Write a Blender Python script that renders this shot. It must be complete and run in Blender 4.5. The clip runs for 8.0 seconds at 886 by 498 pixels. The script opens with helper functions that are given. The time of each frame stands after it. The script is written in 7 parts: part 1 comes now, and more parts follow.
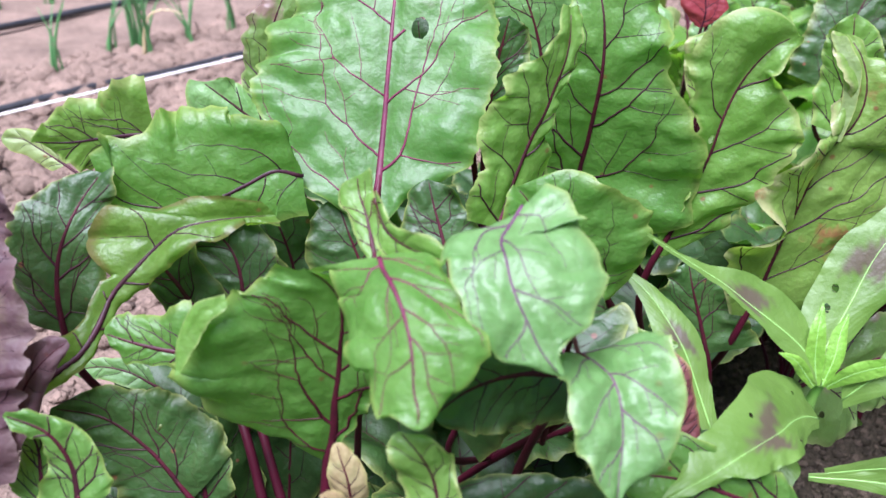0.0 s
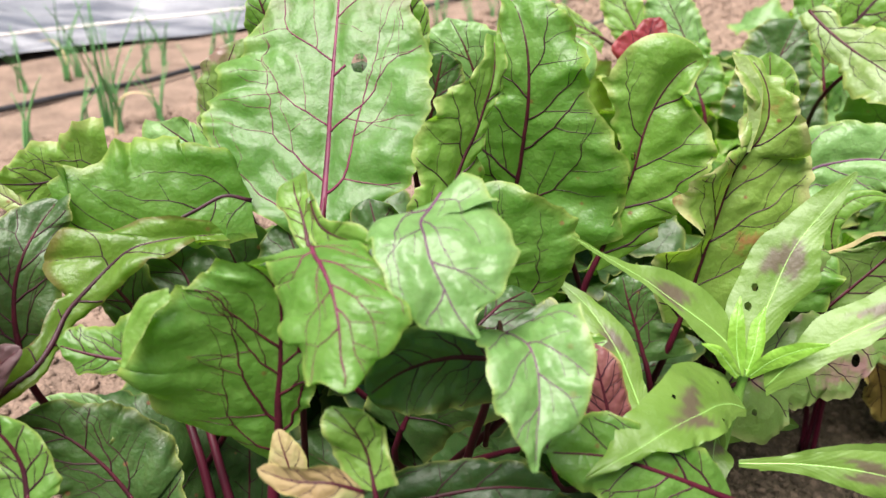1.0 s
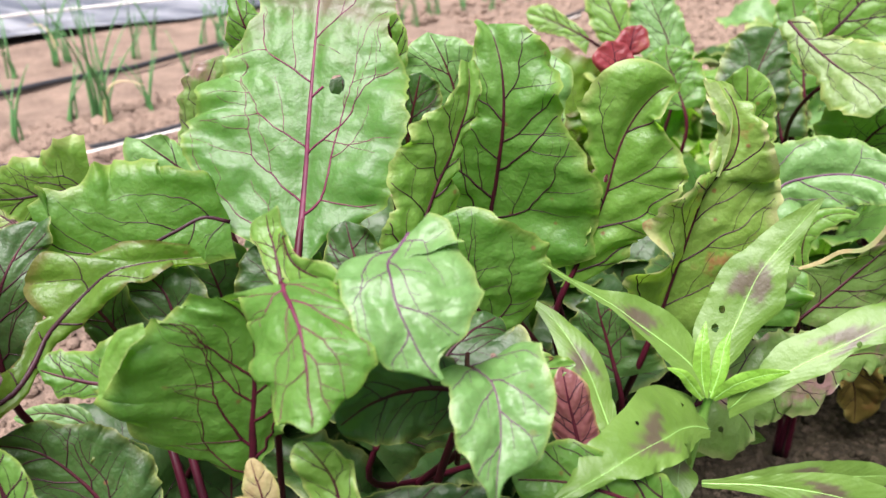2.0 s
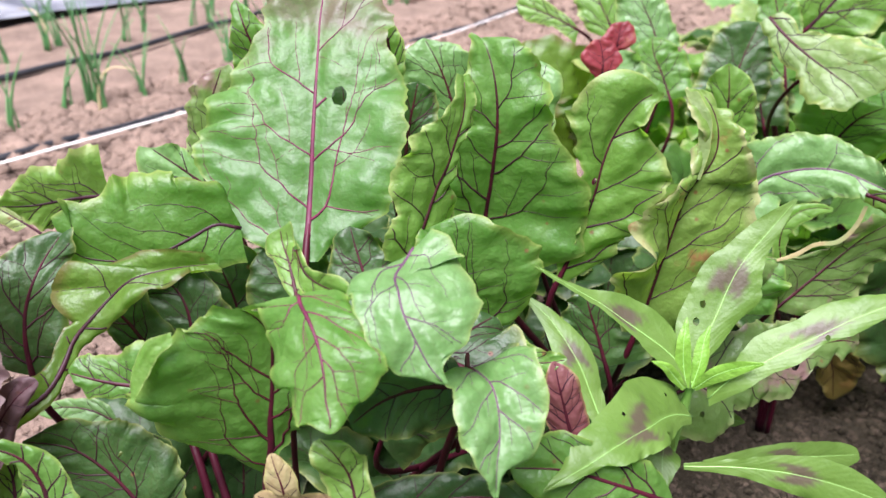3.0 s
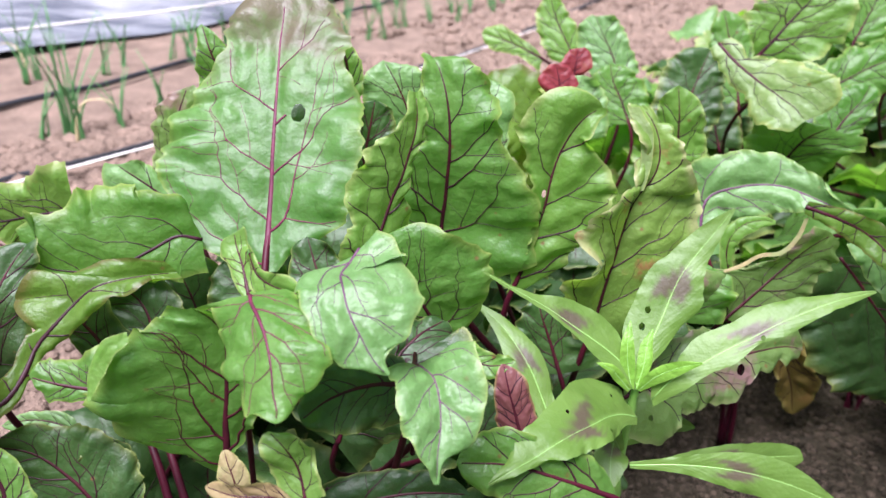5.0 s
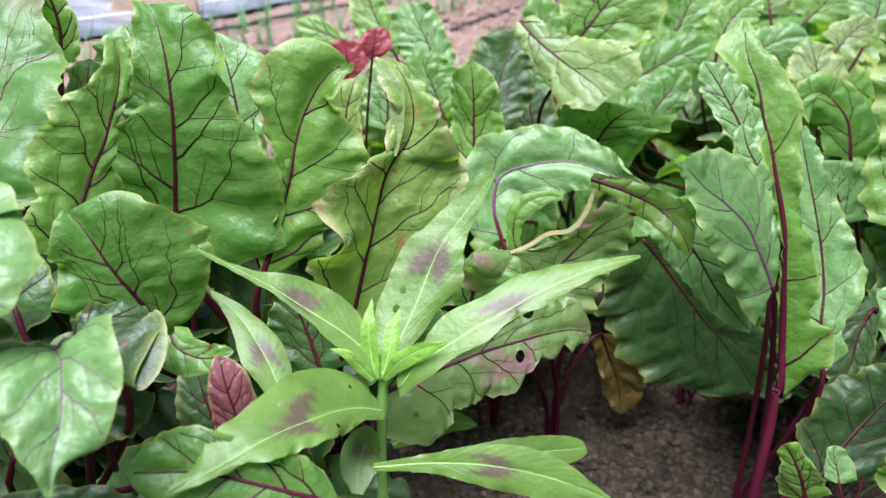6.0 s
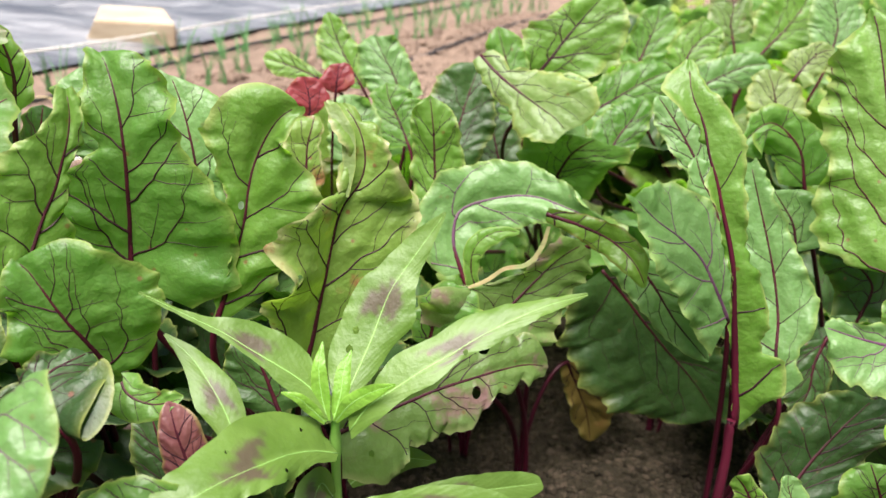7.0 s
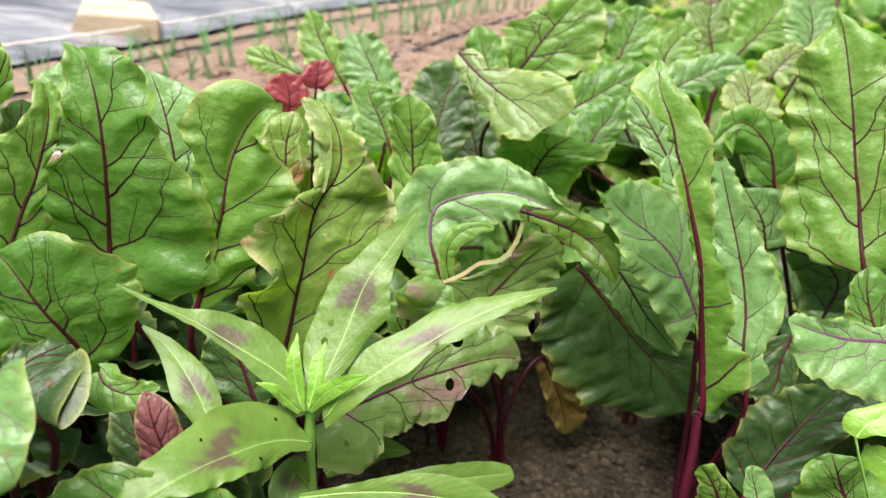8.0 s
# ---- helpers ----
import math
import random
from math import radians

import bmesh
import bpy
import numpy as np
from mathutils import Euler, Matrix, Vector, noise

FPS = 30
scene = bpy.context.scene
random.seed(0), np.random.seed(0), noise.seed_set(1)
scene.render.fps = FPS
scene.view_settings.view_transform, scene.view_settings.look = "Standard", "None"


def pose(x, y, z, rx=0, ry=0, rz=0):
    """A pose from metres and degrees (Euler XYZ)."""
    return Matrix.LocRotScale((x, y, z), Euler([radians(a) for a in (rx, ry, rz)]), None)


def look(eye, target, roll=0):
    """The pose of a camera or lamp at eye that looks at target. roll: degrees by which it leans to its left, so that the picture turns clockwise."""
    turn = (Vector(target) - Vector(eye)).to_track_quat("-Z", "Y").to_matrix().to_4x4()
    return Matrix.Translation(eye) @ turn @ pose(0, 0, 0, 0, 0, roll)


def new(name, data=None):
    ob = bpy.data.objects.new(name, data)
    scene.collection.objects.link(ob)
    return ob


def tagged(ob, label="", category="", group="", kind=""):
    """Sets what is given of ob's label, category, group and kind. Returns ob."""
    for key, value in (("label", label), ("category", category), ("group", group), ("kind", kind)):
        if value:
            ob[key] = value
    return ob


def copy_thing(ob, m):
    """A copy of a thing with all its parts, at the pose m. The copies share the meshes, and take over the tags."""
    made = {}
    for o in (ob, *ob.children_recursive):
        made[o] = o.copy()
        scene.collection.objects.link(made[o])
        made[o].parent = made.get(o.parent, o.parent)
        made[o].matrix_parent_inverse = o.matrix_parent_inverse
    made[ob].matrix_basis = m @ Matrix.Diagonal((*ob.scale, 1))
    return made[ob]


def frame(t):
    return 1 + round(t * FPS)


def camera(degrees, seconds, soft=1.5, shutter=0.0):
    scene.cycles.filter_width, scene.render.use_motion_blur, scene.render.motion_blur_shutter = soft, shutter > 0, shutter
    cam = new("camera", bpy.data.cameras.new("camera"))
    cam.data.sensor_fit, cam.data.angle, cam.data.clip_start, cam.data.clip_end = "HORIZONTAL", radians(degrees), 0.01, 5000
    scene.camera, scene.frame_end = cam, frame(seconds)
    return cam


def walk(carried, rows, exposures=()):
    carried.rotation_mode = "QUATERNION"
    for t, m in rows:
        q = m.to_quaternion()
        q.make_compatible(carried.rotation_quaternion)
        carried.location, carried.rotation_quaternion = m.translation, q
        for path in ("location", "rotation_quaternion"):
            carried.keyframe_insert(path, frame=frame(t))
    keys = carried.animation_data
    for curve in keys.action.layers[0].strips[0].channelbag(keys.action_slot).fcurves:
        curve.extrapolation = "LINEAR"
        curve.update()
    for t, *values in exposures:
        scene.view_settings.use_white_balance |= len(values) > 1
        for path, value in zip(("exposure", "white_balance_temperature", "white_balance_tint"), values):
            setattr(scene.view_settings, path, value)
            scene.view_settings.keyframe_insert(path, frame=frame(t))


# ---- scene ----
cam = camera(56.8, 8.0)
cam.data.dof.use_dof, cam.data.dof.focus_distance, cam.data.dof.aperture_fstop = True, 0.47, 11.0
PATH = [
    (0, (0.141, 0.127, 0.507), (0.043, 1.859, -0.489), 2.7),
    (0.2, (0.141, 0.12, 0.507), (0.075, 1.876, -0.449), 2.6),
    (0.5, (0.164, 0.095, 0.481), (0.096, 1.91, -0.357), 1.3),
    (1, (0.165, 0.089, 0.485), (0.105, 1.917, -0.324), 1.3),
    (1.5, (0.169, 0.095, 0.489), (0.112, 1.915, -0.34), 1.8),
    (2, (0.175, 0.091, 0.511), (0.132, 1.898, -0.345), 1.8),
    (3.3, (0.165, 0.069, 0.542), (0.152, 1.844, -0.381), 1.5),
    (3.5, (0.159, 0.07, 0.536), (0.151, 1.847, -0.381), 2.0),
    (4, (0.152, 0.06, 0.546), (0.131, 1.843, -0.36), 2.2),
    (4.2, (0.153, 0.054, 0.552), (0.127, 1.841, -0.346), 2.2),
    (5.3, (0.23, 0.047, 0.531), (0.285, 1.866, -0.297), 1.5),
    (5.4, (0.247, 0.062, 0.533), (0.333, 1.868, -0.324), 1.9),
    (5.5, (0.26, 0.071, 0.513), (0.388, 1.895, -0.298), 1.8),
    (5.7, (0.277, 0.09, 0.492), (0.474, 1.917, -0.297), 2.4),
    (6, (0.287, 0.091, 0.481), (0.546, 1.922, -0.28), 2.8),
    (6.5, (0.299, 0.086, 0.49), (0.582, 1.926, -0.242), 2.6),
    (7, (0.305, 0.088, 0.494), (0.6, 1.933, -0.221), 2.3),
    (7.5, (0.307, 0.079, 0.498), (0.617, 1.924, -0.209), 2.6),
    (8, (0.31, 0.077, 0.497), (0.64, 1.913, -0.224), 3.0),
]
walk(cam, [(t, look(eye, target, roll)) for t, eye, target, roll in PATH], [(0, 2.34, 5300, 22), (0.5, 2.33, 5800, 17), (1, 2.32, 6400, 12), (2, 2.30, 6100, 15), (4, 2.31, 5650, 22), (5.5, 2.29, 5650, 20), (6, 2.28, 5500, 19), (6.5, 2.27, 6200, 12), (7.5, 2.26, 6400, 11), (8, 2.26, 6400, 11)])

# ---- world, sun ----
sky_world = bpy.data.worlds.new("sky")
scene.world = sky_world
sky_world.use_nodes = True
sky_nodes = sky_world.node_tree.nodes
sky = sky_nodes.new("ShaderNodeTexSky")
sky.sky_type, sky.sun_disc = "NISHITA", False
SUN_UP, SUN_TURN = 67.0, 206.0
sky.sun_elevation, sky.sun_rotation = radians(SUN_UP), radians(SUN_TURN)
sky.air_density, sky.dust_density, sky.ozone_density = 1.0, 4.0, 1.0
sky_world.node_tree.links.new(sky.outputs[0], sky_nodes["Background"].inputs[0])
sky_nodes["Background"].inputs[1].default_value = 0.02
sun_lamp = new("sun", bpy.data.lights.new("sun", "SUN"))
sun_lamp.data.energy, sun_lamp.data.angle, sun_lamp.data.color = 3.0, radians(40), (1.0, 0.95, 0.88)
aim = Vector((math.sin(radians(SUN_TURN)) * math.cos(radians(SUN_UP)), math.cos(radians(SUN_TURN)) * math.cos(radians(SUN_UP)), math.sin(radians(SUN_UP))))
sun_lamp.matrix_world = look(aim * 20, (0, 0, 0))


# ---- materials ----
class Nodes:
    """A short way to write node materials."""

    def __init__(self, name):
        self.mat = bpy.data.materials.new(name)
        self.mat.use_nodes = True
        self.tree = self.mat.node_tree
        self.tree.nodes.clear()
        self.out = self.tree.nodes.new("ShaderNodeOutputMaterial")

    def put(self, node, key, value):
        if isinstance(value, bpy.types.NodeSocket):
            self.tree.links.new(value, node.inputs[key])
        else:
            node.inputs[key].default_value = value

    def add(self, kind, out=0, props=None, **ins):
        node = self.tree.nodes.new("ShaderNode" + kind)
        for k, v in (props or {}).items():
            setattr(node, k, v)
        for k, v in ins.items():
            self.put(node, k.replace("_", " "), v)
        return node.outputs[out]

    def math(self, op, a, b=0.0, c=0.0, clamp=False):
        node = self.tree.nodes.new("ShaderNodeMath")
        node.operation, node.use_clamp = op, clamp
        for k, v in enumerate((a, b, c)):
            self.put(node, k, v)
        return node.outputs[0]

    def mix(self, f, a, b, blend="MIX"):
        node = self.tree.nodes.new("ShaderNodeMix")
        node.data_type, node.blend_type = "RGBA", blend
        self.put(node, 0, f)
        self.put(node, 6, a if isinstance(a, bpy.types.NodeSocket) else (*a, 1))
        self.put(node, 7, b if isinstance(b, bpy.types.NodeSocket) else (*b, 1))
        return node.outputs[2]

    def ramp(self, x, low, high):
        """0 at low, 1 at high, smooth between."""
        node = self.tree.nodes.new("ShaderNodeMapRange")
        node.interpolation_type = "SMOOTHSTEP"
        for k, v in enumerate((x, low, high)):
            self.put(node, k, v)
        return node.outputs[0]

    def noise(self, vec, scale, detail=4.0, rough=0.55, out=0):
        return self.add("TexNoise", out, Vector=vec, Scale=scale, Detail=detail, Roughness=rough)

    def bump(self, height, distance, strength=1.0, normal=None):
        ins = {"Height": height, "Distance": distance, "Strength": strength}
        if normal is not None:
            ins["Normal"] = normal
        return self.add("Bump", **ins)

    def done(self, shader):
        self.tree.links.new(shader, self.out.inputs[0])
        return self.mat


def leaf_material(name, dark, light, through_tint, blotch=(0.3, 0.06, 0.1), blotch_at=(0.62, 0.75), edge=(0.4, 0.4, 0.1), edge_amount=0.35, rough=0.45, see=0.45, spots=1.0, cap=0.0, relief=0.75):
    m = Nodes(name)
    obj = m.add("TexCoord", 3)
    uv = m.add("UVMap")
    rnd = m.add("ObjectInfo", 5)
    place = obj
    big = m.noise(place, 14.0, 3.0)
    fine = m.noise(place, 120.0, 4.0)
    f = m.math("ADD", m.math("MULTIPLY", big, 0.6), m.math("MULTIPLY", fine, 0.4))
    f = m.ramp(m.math("ADD", f, m.math("MULTIPLY", m.math("SUBTRACT", rnd, 0.5), 0.16)), 0.32, 0.68)
    col = m.mix(f, dark, light)
    # fine net of small veins
    net = m.add("TexVoronoi", 0, {"feature": "DISTANCE_TO_EDGE"}, Vector=place, Scale=170.0)
    bent = m.tree.nodes.new("ShaderNodeVectorMath")
    bent.operation = "MULTIPLY_ADD"
    m.put(bent, 0, m.noise(place, 70.0, 2.0, out=1))
    m.put(bent, 1, (0.012, 0.012, 0.012))
    m.put(bent, 2, place)
    net2 = m.add("TexVoronoi", 0, {"feature": "DISTANCE_TO_EDGE"}, Vector=bent.outputs[0], Scale=125.0)
    line = m.math("MULTIPLY", m.math("SUBTRACT", 1.0, m.ramp(net2, 0.0, 0.1)), 0.16)
    col = m.mix(line, col, (0.4 * dark[0] + 0.035, 0.38 * dark[1], 0.4 * dark[2] + 0.008))
    line = m.math("MULTIPLY", m.math("SUBTRACT", 1.0, m.ramp(net, 0.0, 0.09)), 0.16)
    col = m.mix(line, col, tuple(0.5 * c for c in dark))
    # margin and blotches
    sep = m.tree.nodes.new("ShaderNodeSeparateXYZ")
    m.put(sep, 0, uv)
    across = m.math("ABSOLUTE", m.math("MULTIPLY", m.math("SUBTRACT", sep.outputs[0], 0.5), 2.0))
    rim = m.math("MULTIPLY", m.ramp(m.math("ADD", across, m.math("MULTIPLY", m.math("SUBTRACT", big, 0.5), 0.35)), 0.8, 1.0), edge_amount)
    col = m.mix(rim, col, edge)
    # Thin pale outline paints the light that shows through the leaf edge.
    col = m.mix(m.math("MULTIPLY", m.ramp(m.math("ADD", across, m.math("MULTIPLY", m.math("SUBTRACT", fine, 0.5), 0.06)), 0.955, 0.99), 0.4), col, tuple(0.4 * c + 0.6 * e for c, e in zip(light, edge)))
    spread = m.noise(place, 22.0, 5.0, 0.65)
    if cap:
        far_end = m.math("MULTIPLY", m.ramp(m.math("ADD", sep.outputs[1], m.math("MULTIPLY", m.math("SUBTRACT", spread, 0.5), 0.9)), 0.7, 0.98), cap)
        col = m.mix(far_end, col, blotch)
    col = m.mix(m.math("MULTIPLY", m.ramp(spread, *blotch_at), 0.85), col, blotch)
    speck = m.add("TexVoronoi", 0, Vector=place, Scale=75.0)
    keep = m.ramp(m.noise(place, 30.0, 2.0), 0.51, 0.57)
    dot = m.math("MULTIPLY", m.math("MULTIPLY", m.math("SUBTRACT", 1.0, m.ramp(speck, 0.07, 0.14)), keep), 0.8 * spots)
    col = m.mix(dot, col, (0.16, 0.05, 0.03))
    thin = m.mix(0.72, col, through_tint)
    cell = m.add("TexVoronoi", 0, {"feature": "SMOOTH_F1"}, Vector=bent.outputs[0], Scale=125.0)
    h = m.math("ADD", m.math("MULTIPLY", m.ramp(net, 0.0, 0.25), 0.1), m.math("ADD", m.math("MULTIPLY", cell, -0.9), m.math("MULTIPLY", m.noise(place, 75.0, 4.0, 0.65), 1.7)))
    nor = m.bump(h, 0.002 * relief, 0.55)
    gloss = m.math("ADD", rough, m.math("MULTIPLY", m.math("SUBTRACT", fine, 0.5), 0.25))
    top = m.add("BsdfPrincipled", Base_Color=col, Roughness=gloss, Normal=nor, Specular_IOR_Level=0.47)
    back = m.add("BsdfTranslucent", Color=thin, Normal=nor)
    return m.done(mix_shader(m, see, top, back))


def mix_shader(m, f, a, b):
    node = m.tree.nodes.new("ShaderNodeMixShader")
    m.put(node, 0, f)
    m.put(node, 1, a)
    m.put(node, 2, b)
    return node.outputs[0]


def plain_material(name, a, b, scale=60.0, rough=0.45, bump=0.0006, see=0.0, stretch=None, shine=0.5):
    m = Nodes(name)
    vec = m.add("TexCoord", 3)
    if stretch:
        vec = m.add("Mapping", Vector=vec, Scale=stretch)
    n1 = m.noise(vec, scale, 5.0, 0.6)
    n2 = m.noise(vec, scale * 0.17, 3.0)
    col = m.mix(m.ramp(m.math("ADD", m.math("MULTIPLY", n1, 0.55), m.math("MULTIPLY", n2, 0.45)), 0.33, 0.67), a, b)
    top = m.add("BsdfPrincipled", Base_Color=col, Roughness=rough, Normal=m.bump(n1, bump, 0.6), Specular_IOR_Level=shine)
    if see:
        top = mix_shader(m, see, top, m.add("BsdfTranslucent", Color=col))
    return m.done(top)


def weed_material(name):
    """Smooth lance-shaped leaves with a dark chevron across the middle."""
    m = Nodes(name)
    obj, uv = m.add("TexCoord", 3), m.add("UVMap")
    sep = m.tree.nodes.new("ShaderNodeSeparateXYZ")
    m.put(sep, 0, uv)
    across = m.math("ABSOLUTE", m.math("MULTIPLY", m.math("SUBTRACT", sep.outputs[0], 0.5), 2.0))
    n = m.noise(obj, 60.0, 4.0)
    col = m.mix(m.ramp(m.noise(obj, 25.0, 3.0), 0.3, 0.7), (0.088, 0.165, 0.022), (0.125, 0.212, 0.038))
    pale = m.ramp(m.noise(obj, 150.0, 3.0, 0.7), 0.5, 0.75)
    col = m.mix(m.math("MULTIPLY", pale, 0.3), col, (0.15, 0.25, 0.07))
    bite = m.math("SUBTRACT", 1.0, m.ramp(m.add("TexVoronoi", 0, Vector=obj, Scale=55.0), 0.05, 0.1))
    col = m.mix(m.math("MULTIPLY", bite, m.ramp(m.noise(obj, 24.0, 2.0), 0.5, 0.56)), col, (0.16, 0.13, 0.06))
    vein = m.math("SUBTRACT", 1.0, m.ramp(across, 0.0, 0.12))
    col = m.mix(m.math("MULTIPLY", vein, 0.18), col, (0.26, 0.42, 0.11))
    u = m.math("ADD", sep.outputs[1], m.math("MULTIPLY", m.math("SUBTRACT", n, 0.5), 0.16))
    u = m.math("ADD", u, m.math("MULTIPLY", across, 0.13))
    ribs = m.math("MULTIPLY", m.math("SINE", m.math("MULTIPLY", m.math("SUBTRACT", sep.outputs[1], m.math("MULTIPLY", across, 0.18)), 95.0)), 0.014)
    u = m.math("ADD", u, ribs)
    mark = m.math("MULTIPLY", m.ramp(u, 0.42, 0.5), m.math("SUBTRACT", 1.0, m.ramp(u, 0.56, 0.66)))
    mark = m.math("MULTIPLY", mark, m.math("SUBTRACT", 1.0, m.ramp(m.math("ADD", across, m.math("MULTIPLY", m.math("SUBTRACT", n, 0.5), 0.7)), 0.42, 0.68)))
    col = m.mix(m.math("MULTIPLY", mark, 0.85), col, (0.085, 0.046, 0.045))
    side = m.math("SINE", m.math("MULTIPLY", m.math("SUBTRACT", sep.outputs[1], m.math("MULTIPLY", across, 0.2)), 110.0))
    nor = m.bump(m.math("ADD", m.math("MULTIPLY", side, 0.04), m.math("MULTIPLY", m.noise(obj, 90.0, 4.0, 0.6), 2.0)), 0.001, 0.5)
    top = m.add("BsdfPrincipled", Base_Color=col, Roughness=0.48, Normal=nor)
    back = m.add("BsdfTranslucent", Color=m.mix(0.5, col, (0.24, 0.48, 0.03)), Normal=nor)
    return m.done(mix_shader(m, 0.36, top, back))


def soil_material(name, bed_tone, dry):
    """Crumbly soil, darker over the bed than on the dry path beside it."""
    m = Nodes(name)
    obj = m.add("TexCoord", 3)
    a, b, c = m.noise(obj, 9.0, 6.0, 0.65), m.noise(obj, 110.0, 7.0, 0.75), m.noise(obj, 2.5, 3.0)
    sep = m.tree.nodes.new("ShaderNodeSeparateXYZ")
    m.put(sep, 0, obj)
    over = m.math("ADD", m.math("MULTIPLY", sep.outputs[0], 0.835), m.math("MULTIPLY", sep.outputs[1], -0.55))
    bed_mask = m.ramp(m.math("ADD", over, m.math("MULTIPLY", m.math("SUBTRACT", c, 0.5), 0.35)), -0.46, -0.24)
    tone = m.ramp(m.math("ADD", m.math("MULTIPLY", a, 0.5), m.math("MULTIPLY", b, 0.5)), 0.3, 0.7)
    col = m.mix(bed_mask, m.mix(tone, tuple(0.42 * x for x in dry), tuple(1.1 * x for x in dry)), m.mix(tone, tuple(0.4 * x for x in bed_tone), bed_tone))
    col = m.mix(m.math("MULTIPLY", m.ramp(b, 0.5, 0.75), 0.35), col, m.mix(0.5, col, tuple(1.3 * x for x in dry)))
    lump = m.add("NewGeometry", 8)
    col = m.mix(m.math("MULTIPLY", m.math("SUBTRACT", lump, 0.35), 0.5, clamp=True), col, m.mix(0.5, col, tuple(1.5 * x for x in dry)))
    bits = m.add("TexVoronoi", 0, Vector=obj, Scale=260.0)
    nor = m.bump(m.math("ADD", m.math("MULTIPLY", b, 1.0), m.math("MULTIPLY", bits, 0.5)), 0.008, 0.9)
    return m.done(m.add("BsdfPrincipled", Base_Color=col, Roughness=0.92, Normal=nor, Specular_IOR_Level=0.2))


def film_material(name):
    """Greyish plastic film with wrinkles, lighter on their ridges than in their hollows."""
    m = Nodes(name)
    obj = m.add("TexCoord", 3)
    w = m.noise(m.add("Mapping", Vector=obj, Scale=(1.0, 3.5, 1.0), Rotation=(0, 0, 0.6)), 3.0, 4.0, 0.6)
    f = m.ramp(w, 0.35, 0.7)
    col = m.mix(f, (0.09, 0.092, 0.105), (0.27, 0.27, 0.285))
    nor = m.bump(m.math("ADD", w, m.math("MULTIPLY", m.noise(obj, 22.0, 4.0), 0.25)), 0.05, 0.7)
    return m.done(m.add("BsdfPrincipled", Base_Color=col, Roughness=0.28, Normal=nor, Specular_IOR_Level=0.8, Coat_Weight=0.4, Coat_Roughness=0.15))


